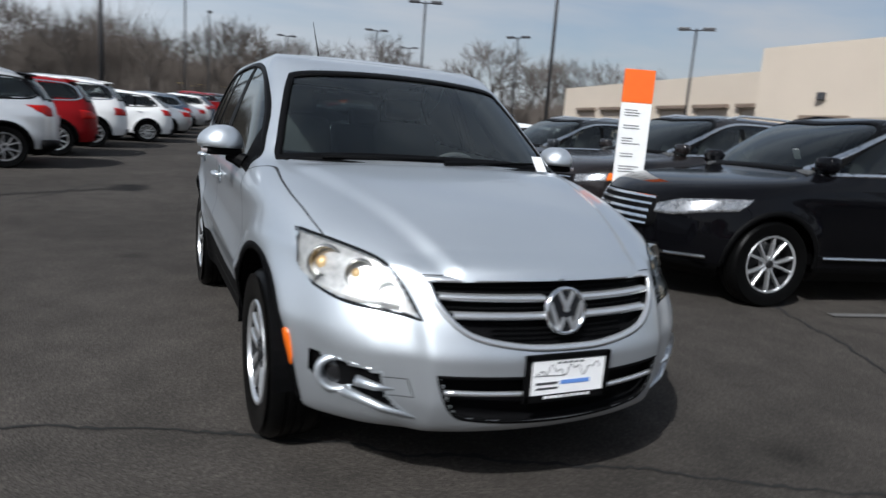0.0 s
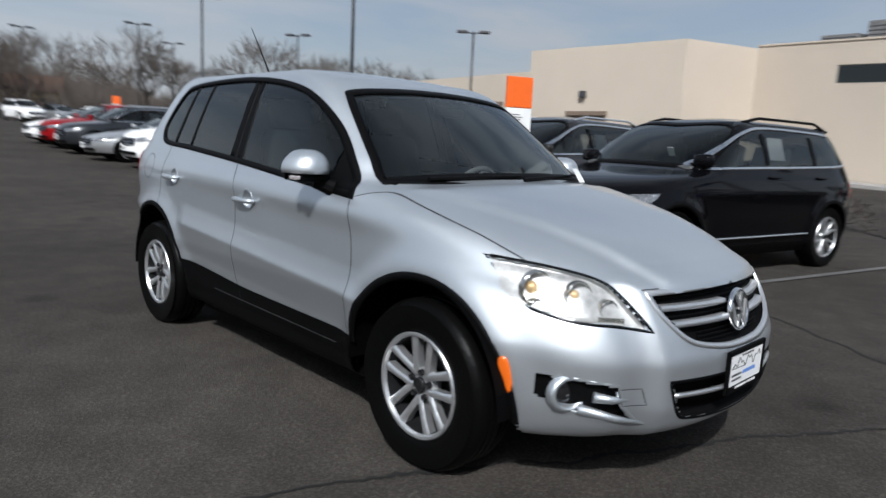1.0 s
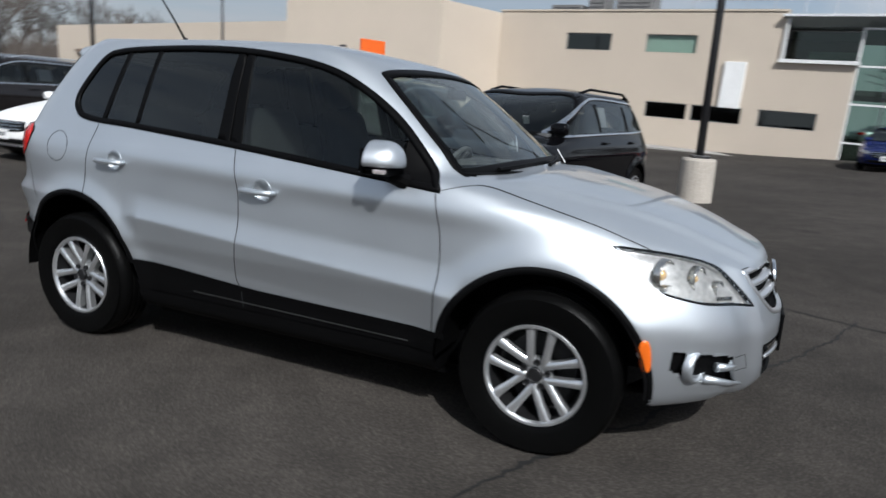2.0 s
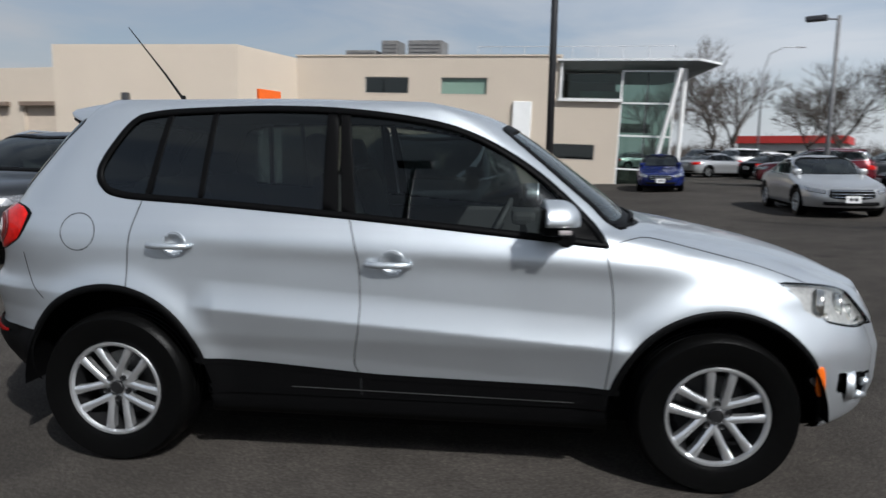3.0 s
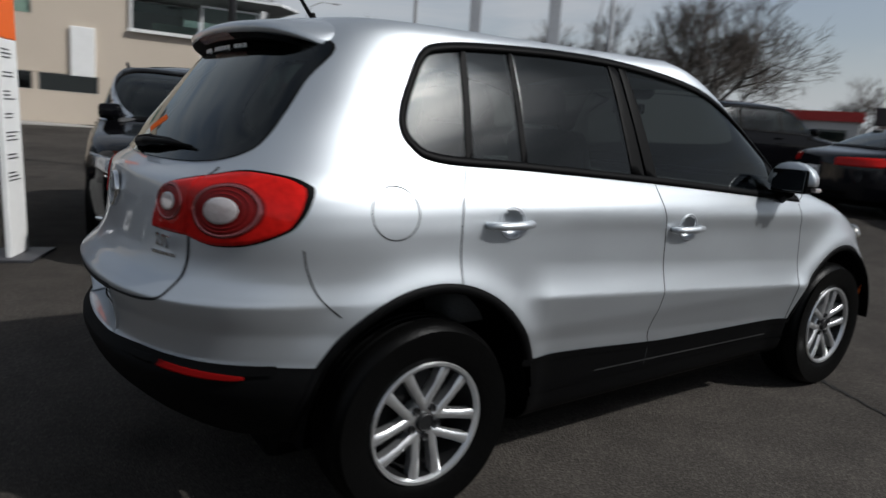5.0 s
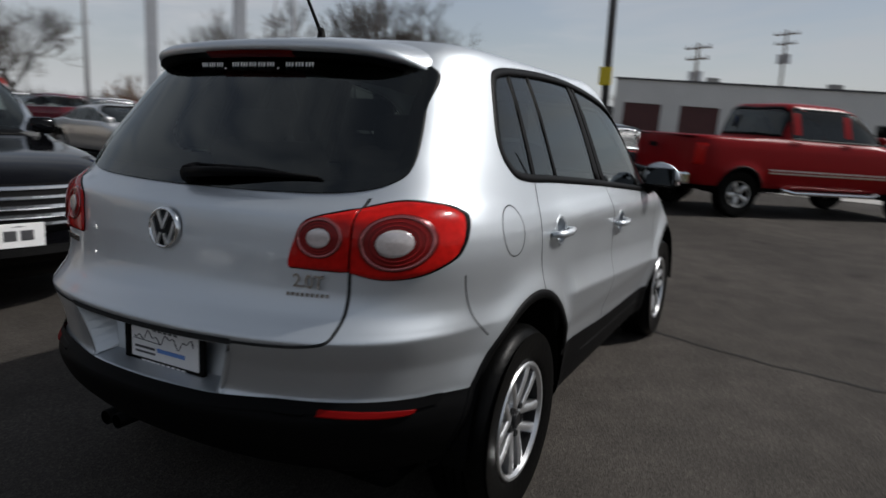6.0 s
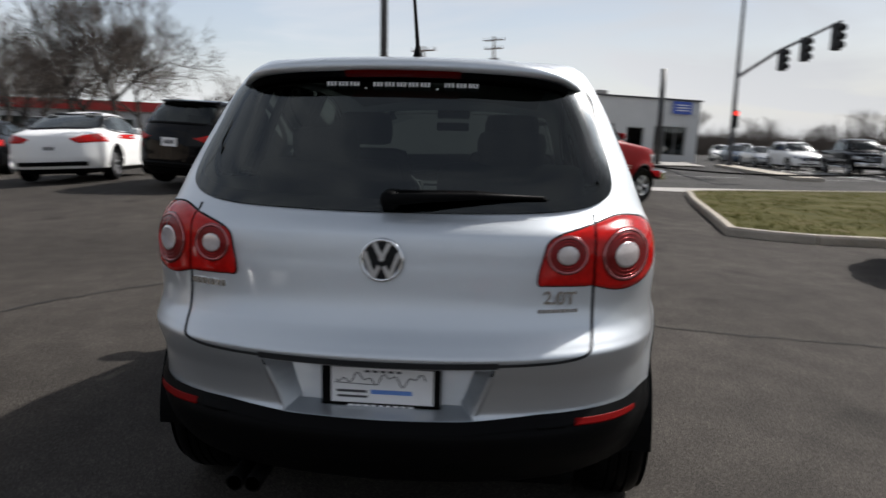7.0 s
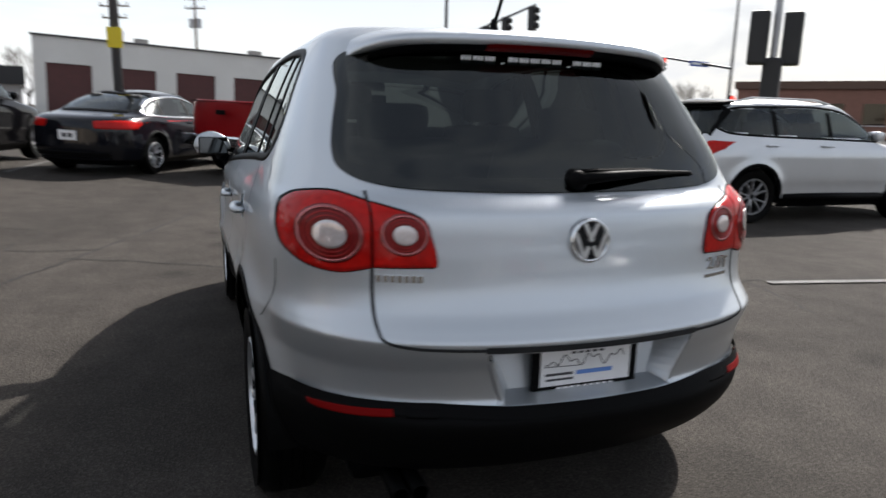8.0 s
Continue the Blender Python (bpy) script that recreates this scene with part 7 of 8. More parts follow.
# the projecting block beside it
P1, P2, P3 = Vector((-21.7, 27.96, 0.3)), Vector((-12.4, 27.95, 0.3)), Vector((-10.85, 32.3, 0.3))


def wall_between(name, a, b, h, label, holes=()):
    d = b - a
    m = Matrix.Translation(a) @ pose(0, 0, 0, 0, 0, math.degrees(math.atan2(d.y, d.x)))
    return wall_with_openings(name, m, 0, d.length, h, 0.3, list(holes), STUCCO, label), m


wall_between("wall_block_front", P1, P2, 6.32, "cream rendered block wall", [(2.8, 0.0, 5.2, 2.7)])
wall_between("wall_block_side", P2, P3, 6.32, "cream rendered block side wall")
dm = Matrix.Translation(P1) @ pose(0, 0, 0, 0, 0, math.degrees(math.atan2(P2.y - P1.y, P2.x - P1.x)))
boxy("roller_door", dm, 4.0, 0.22, 1.35, 2.4, 0.08, 2.7, SHUTTER, "closed roller door in the block", "door")
boxy("door_hood", dm, 4.0, -0.05, 2.86, 2.5, 0.25, 0.22, HOOD, "hood over the roller door", "trim")
wl = tagged(part("wall_lamp", box(3.75, -0.14, 3.85, 0.34, 0.26, 0.36, 0.05), LAMP_GREY), "dark wall lamp on the cream block", "wall lamp")
wl.matrix_world = dm
wall_between("wall_block_back", Vector((-21.5, 39.5, 0.3)), P1, 6.32, "cream rendered block back wall")
bm = bmesh.new()
lid = [bm.verts.new((q.x, q.y, 6.40)) for q in (P1 + Vector((0.4, 0.5, 0)), P2 + Vector((-0.3, 0.4, 0)), P3 + Vector((-0.5, 0.2, 0)), Vector((-10.0, 39.0, 0)), Vector((-21.3, 39.4, 0)))]
bm.faces.new(lid)
bmesh.ops.solidify(bm, geom=bm.faces[:], thickness=0.15)
tagged(part("roof_block", bm, ROOF_M), "flat block roof", "roof", kind="structure")
# the long low workshop to the side
Q1, Q2 = Vector((-50, 35.4, 0.5)), Vector((-21.95, 31.2, 0.5))
hl = [(3.0 + 4.2 * k, 0.05, 6.2 + 4.2 * k, 3.35) for k in range(6)]
_, wm = wall_between("wall_workshop", Q1, Q2, 5.5, "cream rendered workshop wall with bays", hl)
for a, b, c, d in hl:
    boxy("workshop_door", wm, (a + c) / 2, 0.2, 1.70, c - a, 0.08, 3.3, SHUTTER, "closed workshop bay door", "door")
    boxy("bay_hood", wm, (a + c) / 2, -0.1, 3.55, c - a + 0.2, 0.3, 0.22, HOOD, "hood over a workshop bay", "trim")
boxy("roof_workshop", wm, 14.2, 5.2, 5.2, 28, 10, 0.2, ROOF_M, "flat workshop roof", "roof")
# plant on the roof
PLANT = mat("roof_plant_metal", (0.20, 0.195, 0.19), 0.5, 0.4, vary=0.2, scale=5)
for cx, w, h, lab in ((-3.5, 1.8, 0.65, "low grey roof duct"), (-1.8, 0.95, 1.15, "square roof fan housing"), (0.2, 1.9, 1.15, "grey rooftop cooling unit")):
    u = tagged(new("rooftop_unit"), lab, "rooftop unit", "roof plant")
    bm = box(cx, 2.4, H_B - 0.25 + h / 2 + 0.2, w, 1.2, h, 0.04)
    bmesh.ops.transform(bm, matrix=FACE, verts=bm.verts)
    part("casing", bm, PLANT, u)
    for k in range(5):
        bm = box(cx, 1.79, H_B - 0.1 + h * (k + 1) / 6, w * 0.85, 0.02, 0.03)
        bmesh.ops.transform(bm, matrix=FACE, verts=bm.verts)
        part("louvre", bm, LAMP_GREY, u)
# glazed corner with its slanted strut and flying roof
window_unit(FACE, 7.75, 4.12, 10.55, 5.52, GREEN_GLASS, "window_6", 0, 1.2)
band = tagged(part("window_backing", box(9.55, 1.32, 4.42, 1.9, 0.02, 0.5), PALE_BACKING), "pale half-drawn blind behind the corner window", "blind")
band.matrix_world = FACE
boxy("terrace_post", FACE, 7.80, -0.06, 5.0, 0.10, 0.14, 1.75, FRAME_W, "white upright edge of the terrace opening", "trim")
boxy("terrace_edge", FACE, 9.2, 0.05, 4.12, 3.0, 0.5, 0.14, FRAME_W, "white terrace edge", "trim")
glz = tagged(new("window_7"), "two-storey glazed showroom corner", "window", kind="structure")
for x0, x1 in ((10.65, 11.75), (11.80, 12.95)):
    for z0, z1 in ((0.15, 0.95), (1.0, 2.5), (2.55, 4.0), (4.05, 5.45)):
        bm = box((x0 + x1) / 2, 0.05, (z0 + z1) / 2, x1 - x0, 0.01, z1 - z0)
        bmesh.ops.transform(bm, matrix=FACE, verts=bm.verts)
        part("pane", bm, GREEN_GLASS, glz).visible_shadow = False
for z in (0.10, 0.97, 2.52, 4.02, 5.48):
    bm = box(11.8, 0.05, z, 2.45, 0.12, 0.075)
    bmesh.ops.transform(bm, matrix=FACE, verts=bm.verts)
    part("transom", bm, FRAME_W, glz)
for x, w, mm in ((10.62, 0.08, FRAME_W), (11.78, 0.05, LAMP_GREY), (12.97, 0.08, FRAME_W)):
    bm = box(x, 0.06, 2.77, w, 0.10, 5.5)
    bmesh.ops.transform(bm, matrix=FACE, verts=bm.verts)
    part("mullion", bm, mm, glz)
for k in range(3):
    for z0, z1 in ((0.15, 2.5), (2.55, 4.0), (4.05, 5.45)):
        bm = box(13.0, 0.8 + 1.6 * k, (z0 + z1) / 2, 0.01, 1.5, z1 - z0)
        bmesh.ops.transform(bm, matrix=FACE, verts=bm.verts)
        part("pane", bm, GREEN_GLASS, glz).visible_shadow = False
bm = tube([FACE @ Vector((12.15, -0.35, 0.1)), FACE @ Vector((13.15, -0.55, 5.55))], 0.10, 10)
tagged(part("slanted_strut", bm, FRAME_W), "white slanted strut before the glazing", "strut", kind="structure")
bm = tube([FACE @ Vector((13.35, 0.1, 0.0)), FACE @ Vector((13.35, 0.1, 5.6))], 0.11, 10)
tagged(part("corner_column", bm, FRAME_W), "white corner column", "column", kind="structure")
bm = bmesh.new()
rim = [(7.6, -0.3), (13.9, -0.75), (14.9, 0.6), (13.6, 7.0), (7.6, 7.0)]
top = [bm.verts.new((x, y, 6.00 - 0.008 * (x - 7.6))) for x, y in rim]
bot = [bm.verts.new((x, y, 5.90 - 0.008 * (x - 7.6))) for x, y in rim]
bm.faces.new(top)
bm.faces.new(bot[::-1])
for k in range(5):
    bm.faces.new((bot[k], bot[(k + 1) % 5], top[(k + 1) % 5], top[k]))
bmesh.ops.transform(bm, matrix=FACE, verts=bm.verts)
tagged(part("canopy_roof", bm, mat_once("canopy_white", (0.66, 0.67, 0.68), 0.5, vary=0.05, scale=5)), "flying white canopy roof", "roof", kind="structure")
bm = bmesh.new()
sof = [bm.verts.new((x + (-1.3 if x > 10 else 0.05), y + (0.9 if y < 1 else 0), 5.60)) for x, y in rim]
up = [bm.verts.new((x - (0.1 if x > 10 else -0.05), y + (0.1 if y < 1 else 0), 5.895 - 0.008 * (x - 7.6))) for x, y in rim]
bm.faces.new(sof[::-1])
for k in range(5):
    bm.faces.new((sof[k], sof[(k + 1) % 5], up[(k + 1) % 5], up[k]))
bmesh.ops.transform(bm, matrix=FACE, verts=bm.verts)
tagged(part("canopy_soffit", bm, mat_once("soffit_grey", (0.20, 0.22, 0.22), 0.6, vary=0.1, scale=4)), "grey sloping soffit under the canopy", "soffit", kind="structure")
rl = tagged(new("roof_rail_fence"), "thin rail round the roof edge", "rail")
for x in np.linspace(3.2, 12.9, 9):
    bm = tube([FACE @ Vector((x, 1.6, 5.9)), FACE @ Vector((x, 1.6, 6.85))], 0.02, 5)
    part("post", bm, GREY_POLE, rl)
bm = tube([FACE @ Vector((3.2, 1.6, 6.85)), FACE @ Vector((12.9, 1.6, 6.85))], 0.022, 5)
part("rail", bm, GREY_POLE, rl)
cb = tagged(part("conduit_box", box(6.0, -0.08, 3.0, 0.9, 0.16, 2.0, 0.02), BOARD), "white sheet-metal panel on the cream wall", "panel")
cb.matrix_world = FACE
boxy("pavement_showroom", FACE, 4.0, -1.2, -0.06, 22.0, 2.2, 0.16, CONCRETE_PALE, "concrete apron along the showroom", "pavement", 0.02)


# ---------------------------------------------------------------- the white garage over the street
GARAGE = mat("white_block_paint", (0.52, 0.52, 0.51), 0.9, vary=0.08, scale=20, scale2=0.6, bump=0.15)
BAY = mat("red_bay_door", (0.055, 0.012, 0.012), 0.6, vary=0.15, scale=6)
A1, A2 = Vector((43.5, 24.0, 0.15)), Vector((50.5, -15.5, 0.15))
gd = A2 - A1
gm = Matrix.Translation(A1) @ pose(0, 0, 0, 0, 0, math.degrees(math.atan2(gd.y, gd.x))) @ Matrix.Translation((30, 0, 0)) @ pose(0, 0, 0, 0, 2.0, 0) @ Matrix.Translation((-30, 0, 0))
G0 = 13.4
bays = [(14.1 + 3.9 * k, 0.0, 16.7 + 3.9 * k, 3.3) for k in range(4)] + [(30.2, 0.7, 33.4, 2.9), (34.4, 0.0, 35.8, 2.7), (36.6, 0.7, 39.2, 2.9)]
wall_with_openings("wall_garage", gm, G0, gd.length, 4.9, 0.35, bays, GARAGE, "white painted garage wall over the street")
for k, (a, b, c, d) in enumerate(bays):
    if k < 4:
        boxy("bay_door", gm, (a + c) / 2, 0.2, (b + d) / 2, c - a, 0.06, d - b, BAY, "dark red garage bay door", "door")
    else:
        window_unit(gm, a, b, c, d, SHOW_GLASS, f"window_{k + 6}", 2 if k != 5 else 0, 0.18, 0.07)
boxy("wall_garage_back", gm, (G0 + gd.length) / 2, 9.0, 2.4, gd.length - G0, 0.3, 4.8, GARAGE, "garage back wall", "wall")
boxy("wall_garage_side", gm, G0 + 0.15, 4.6, 2.4, 0.3, 8.4, 4.8, GARAGE, "garage side wall", "wall")
boxy("wall_garage_end", gm, gd.length - 0.15, 4.6, 2.4, 0.3, 8.4, 4.8, GARAGE, "garage end wall", "wall")
boxy("roof_garage", gm, (G0 + gd.length) / 2, 4.6, 4.75, gd.length - G0 - 0.2, 8.8, 0.15, ROOF_M, "flat garage roof", "roof")
boxy("coping_garage", gm, (G0 + gd.length) / 2, 0.1, 4.96, gd.length - G0 + 0.2, 0.5, 0.12, LAMP_GREY, "dark garage coping", "trim")
bs = tagged(new("shop_sign"), "small blue shop sign on the garage corner", "sign")
bm = box(38.6, -0.15, 4.35, 1.5, 0.12, 0.95, 0.02)
bmesh.ops.transform(bm, matrix=gm, verts=bm.verts)
part("panel", bm, mat_once("blue_sign", (0.04, 0.09, 0.40), 0.4), bs)
for k in range(3):
    bm = box(38.6, -0.23, 4.55 - 0.2 * k, 1.0, 0.02, 0.08)
    bmesh.ops.transform(bm, matrix=gm, verts=bm.verts)
    part("print_bar", bm, WHITE, bs)
for cx in (20, 28, 33):
    u = tagged(new("rooftop_unit"), "small grey vent unit on the garage roof", "rooftop unit", "roof plant")
    bm = box(cx, 3, 5.2, 0.9, 0.9, 0.7, 0.05)
    bmesh.ops.transform(bm, matrix=gm, verts=bm.verts)
    part("casing", bm, PLANT, u)


def far_house(name, x, y, ang, w, d, h, wall_m, roof_m, label, roof_h=0.4, wins=5):
    b = tagged(new(name), label, "building")
    m = Matrix.Translation((x, y, ground_z(x, y))) @ pose(0, 0, 0, 0, 0, ang)
    def tb(nm, *a, mtl=None, par=b, bev=0.0):
        bm = box(*a, bev)
        bmesh.ops.transform(bm, matrix=m, verts=bm.verts)
        return part(nm, bm, mtl, par)
    tb("wall", 0, 0, h / 2, w, d, h, mtl=wall_m)
    tb("roof", 0, 0, h + roof_h / 2, w + 0.6, d + 0.6, roof_h, mtl=roof_m)
    for k in range(wins):
        xx = -w / 2 + w * (k + 0.5) / wins
        for s in (1, -1):
            win = tb("window", xx, s * (d / 2 + 0.02), h * 0.5, w / wins * 0.55, 0.06, h * 0.42, mtl=SHOW_GLASS)
            tb("sill", xx, s * (d / 2 + 0.06), h * 0.27, w / wins * 0.6, 0.12, 0.08, mtl=FRAME_W, par=win)
    return b


RED_ROOF = mat("red_fascia", (0.42, 0.03, 0.025), 0.6, vary=0.1, scale=3)
TAN = mat("tan_wall", (0.46, 0.34, 0.16), 0.9, vary=0.1, scale=8)
far_house("shop_building", 58, 44, 125, 34, 10, 2.6, GARAGE, RED_ROOF, "low white shop with a red fascia", 0.9, 8)
far_house("shop_building", 29, 66, 150, 9, 8, 2.4, GARAGE, RED_ROOF, "small white shop with a red fascia", 0.7, 3)
far_house("storage_building", 74, 23.5, 107, 11.5, 8, 2.8, mat_once("grey_block", (0.30, 0.29, 0.28), 0.9, vary=0.1, scale=6), mat_once("dark_roof", (0.03, 0.03, 0.032), 0.8), "low grey building with a dark roof behind the garage", 1.7, 4)
far_house("shop_building", 80.5, -54.4, 60, 14, 10, 3.6, TAN, mat_once("brown_roof", (0.12, 0.07, 0.05), 0.8), "tan shops behind the crossing", 1.0, 8)
far_house("shop_building", 48, -69, 36, 30, 12, 5.0, mat_once("brick_wall", (0.24, 0.12, 0.09), 0.9, vary=0.15, scale=30), mat_once("brown_roof", (0.12, 0.07, 0.05), 0.8), "brick shops over the side street", 0.8, 8)
far_house("kiosk", -82, 14.5, 80, 9, 7, 2.6, TAN, mat_once("brown_roof", (0.12, 0.07, 0.05), 0.8), "small hut with a dark roof at the lane's end", 1.6, 3)
far_house("storage_box", -84, 6.5, 84, 6, 3, 2.5, mat_once("yellow_box", (0.55, 0.40, 0.10), 0.7), mat_once("yellow_box", (0.55, 0.40, 0.10), 0.7), "yellow storage box at the lane's end", 0.1, 1)


# ---------------------------------------------------------------- verge, kerbs, street
GRASS_SOIL = mat("dry_turf_soil", (0.062, 0.058, 0.014), 0.95, spec=0.08, vary=0.4, scale=25, scale2=1.5, bump=0.6, wear=(0.11, 0.085, 0.045))
BLADE = mat("dry_grass_blades", (0.082, 0.086, 0.012), 0.8, spec=0.08, vary=0.4, scale=6, scale2=1.0)
KERB = mat("kerb_concrete", (0.34, 0.30, 0.25), 0.9, vary=0.25, scale=30, scale2=2, bump=0.4)
ROAD = asphalt("street_asphalt", (0.042, 0.0405, 0.039), (0.11, 0.107, 0.103))
LINE = mat("road_paint", (0.42, 0.42, 0.41), 0.8, vary=0.25, scale=30, scale2=2)

VERGE = [(6.40, -3.75), (13.9, -5.2), (15.6, -6.3), (17.5, -13.5), (16.6, -16.0), (9.0, -16.0), (5.6, -10.0), (5.85, -5.6), (6.05, -4.4)]


def verge():
    poly = smooth_poly([(*p, 1) if i in (0,) else p for i, p in enumerate(VERGE)], 8)
    zt = 0.11
    bm = bmesh.new()
    vs = [bm.verts.new((x, y, ground_z(x, y) + zt)) for x, y in offset_poly(poly, -0.14)]
    f = bm.faces.new(vs)
    bmesh.ops.triangulate(bm, faces=[f])
    tagged(part("grass_verge", bm, GRASS_SOIL), "strip of dry patchy grass beside the lot", "lawn", kind="structure")
    # kerb stones round it
    kerb = tagged(new("kerb"), "worn concrete kerb round the grass", "kerb", kind="structure")
    d = np.r_[0, np.cumsum(np.linalg.norm(np.diff(np.vstack([poly, poly[:1]]), axis=0), axis=1))]
    closed = np.vstack([poly, poly[:1]])
    n = int(d[-1] / 1.2)
    for k in range(n):
        s = [(k + 0.008) * d[-1] / n, (k + 0.5) * d[-1] / n, (k + 0.992) * d[-1] / n]
        pts = [np.array([np.interp(q, d, closed[:, i]) for i in (0, 1)]) for q in s]
        bm = bmesh.new()
        rings = []
        for i, p in enumerate(pts):
            t = pts[min(i + 1, 2)] - pts[max(i - 1, 0)]
            t /= np.linalg.norm(t)
            nn = np.array([-t[1], t[0]])
            c = np.mean(np.array(VERGE), axis=0) - p
            nn = nn if nn @ c > 0 else -nn
            z = ground_z(*p)
            rings.append([bm.verts.new((*(p + nn * o), z + h)) for o, h in ((-0.005, -0.05), (0.0, 0.10), (0.025, 0.132), (0.13, 0.135), (0.15, 0.12), (0.15, -0.05))])
        for a, b in zip(rings, rings[1:]):
            for i in range(5):
                bm.faces.new((a[i], a[i + 1], b[i + 1], b[i]))
        bm.faces.new(rings[0])
        bm.faces.new(rings[-1][::-1])
        part("kerb_stone", bm, KERB, kerb)
    # blades
    r = random.Random(8)
    verts, faces = [], []
    inner = offset_poly(poly, -0.17)
    lo, hi = inner.min(0), inner.max(0)
    while len(faces) < 26000:
        x, y = r.uniform(lo[0], hi[0]), r.uniform(lo[1], hi[1])
        if r.random() > math.exp(-max(0, x - 7) * 0.12) or not inside(inner, np.array([x]), np.array([y]))[0]:
            continue
        if noise.noise((x * 0.9, y * 0.9, 0)) < -0.18 and r.random() < 0.85:
            continue
        z = ground_z(x, y) + zt
        for _ in range(3):
            a, h = r.uniform(0, 6.28), r.uniform(0.025, 0.075)
            ox, oy = r.uniform(-0.03, 0.03), r.uniform(-0.03, 0.03)
            i = len(verts)
            verts += [(x + ox - 0.004 * math.sin(a), y + oy + 0.004 * math.cos(a), z), (x + ox + 0.004 * math.sin(a), y + oy - 0.004 * math.cos(a), z), (x + ox + h * 0.5 * math.cos(a), y + oy + h * 0.5 * math.sin(a), z + h)]
            faces.append((i, i + 1, i + 2))
    g = put("grass_blades", mesh_from("grass_blades", verts, faces, BLADE, False))
    tagged(g, "short dry yellow-green grass on the verge", "grass", kind="stuff")


verge()


def flat_sheet(name, pts, lift, material, label, cat):
    bm = bmesh.new()
    poly = np.array(pts, float)
    dense = []
    for a, b in zip(poly, np.roll(poly, -1, 0)):
        n = max(2, int(np.linalg.norm(b - a) / 2))
        dense += [a + (b - a) * k / n for k in range(n)]
    f = bm.faces.new([bm.verts.new((x, y, ground_z(x, y) + lift)) for x, y in dense])
    bmesh.ops.triangulate(bm, faces=[f])
    return tagged(part(name, bm, material), label, cat, kind="structure")


flat_sheet("pavement_street", [(15.2, 3.0), (16.9, 3.0), (20.5, -30), (18.6, -30)], 0.02, CONCRETE_PALE, "pale concrete pavement by the street", "pavement")
flat_sheet("road", [(17.0, 40), (36, 40), (38, -10), (90, -18), (90, -34), (42, -34), (40, -70), (22, -70), (20.6, -30), (16.95, 3.0)], 0.006, ROAD, "worn grey street beyond the verge", "road")
flat_sheet("pavement_far", [(37.4, 24), (41.5, 24), (47.5, -14.5), (90, -15.5), (90, -17.6), (39.5, -13.2)], 0.10, CONCRETE_PALE, "far concrete pavement before the garage", "pavement")


def stripe(name, a, b, w, label):
    a, b = Vector((*a, 0)), Vector((*b, 0))
    d = (b - a).normalized()
    nn = Vector((-d.y, d.x, 0)) * w / 2
    k = max(2, int((b - a).length / 1.5))
    bm = bmesh.new()
    rows = []
    for i in range(k + 1):
        p = a + (b - a) * i / k
        rows.append([bm.verts.new((p.x + s * nn.x, p.y + s * nn.y, ground_z(p.x, p.y) + (0.012 if name == "bay_line" else 0.03))) for s in (1, -1)])
    for r0, r1 in zip(rows, rows[1:]):
        bm.faces.new((r0[0], r0[1], r1[1], r1[0]))
    return tagged(part(name, bm, mat_once("faded_bay_paint", (0.105, 0.103, 0.10), 0.85, vary=0.3, scale=12, scale2=3) if name == "bay_line" else LINE), label, "road marking", kind="structure")


for k in range(9):
    stripe("crossing_bar", (23.0 + 1.7 * k, -16.5), (22.0 + 1.7 * k, -20.5), 0.6, "worn white crossing bar")
stripe("stop_line", (38.5, -15.0), (40.0, -24.0), 0.5, "worn white stop line")
for k in range(6):
    stripe("lane_dash", (27.0 - 0.2 * k, 12 - 5 * k), (26.9 - 0.2 * k, 9.2 - 5 * k), 0.14, "white lane dash")
stripe("bay_line", (0.45, 3.9), (1.42, 8.3), 0.09, "faded white parking bay line")
stripe("bay_line", (8.68, 3.95), (12.5, 3.6), 0.09, "faded white parking bay line")
stripe("bay_line", (11.2, 7.4), (15.5, 7.2), 0.09, "faded white parking bay line")
stripe("bay_line", (0.62, -3.55), (0.30, -5.2), 0.09, "faded white parking bay line")


def crack(path, seed, width=0.016):
    """A wandering open crack in the asphalt: a narrow dark ribbon of uneven width."""
    r = random.Random(seed)
    pts = smooth_poly(path, 26, closed=False)
    g = np.gradient(pts, axis=0)
    g /= np.linalg.norm(g, axis=1)[:, None] + 1e-9
    nn = np.stack([-g[:, 1], g[:, 0]], 1)
    off = np.array([0.05 * noise.noise((k * 0.13, seed, 0)) + r.uniform(-0.012, 0.012) for k in range(len(pts))])
    pts = pts + nn * off[:, None]
    w = np.array([1.25 * width * (0.35 + 0.9 * abs(noise.noise((k * 0.21, seed, 5)))) for k in range(len(pts))])
    verts = [(*(q + n_ * ww), ground_z(*q) + 0.004) for q, n_, ww in zip(pts, nn, w)] + [(*(q - n_ * ww), ground_z(*q) + 0.004) for q, n_, ww in zip(pts, nn, w)]
    k = len(pts)
    tagged(put("asphalt_crack", mesh_from("asphalt_crack", verts, [(i, i + 1, k + i + 1, k + i) for i in range(k - 1)], CRACK)), "dark wandering crack in the asphalt", "crack", kind="structure")


CRACK = mat("crack_shadow", (0.005, 0.0046, 0.0042), 0.95, vary=0.3, scale=30)
crack([(0.35, -6.0), (0.55, -4.6), (0.82, -3.06), (0.95, -2.2), (1.14, -1.42), (1.36, -0.88), (1.75, -0.18), (2.07, 0.53), (2.45, 1.15), (2.9, 2.2)], 1)
crack([(-0.1, 4.0), (0.3, 3.55), (0.95, 3.25), (1.45, 2.95), (2.1, 2.5), (3.2, 1.95), (4.66, 1.29), (6.05, 0.82), (7.5, 0.6)], 2, 0.022)
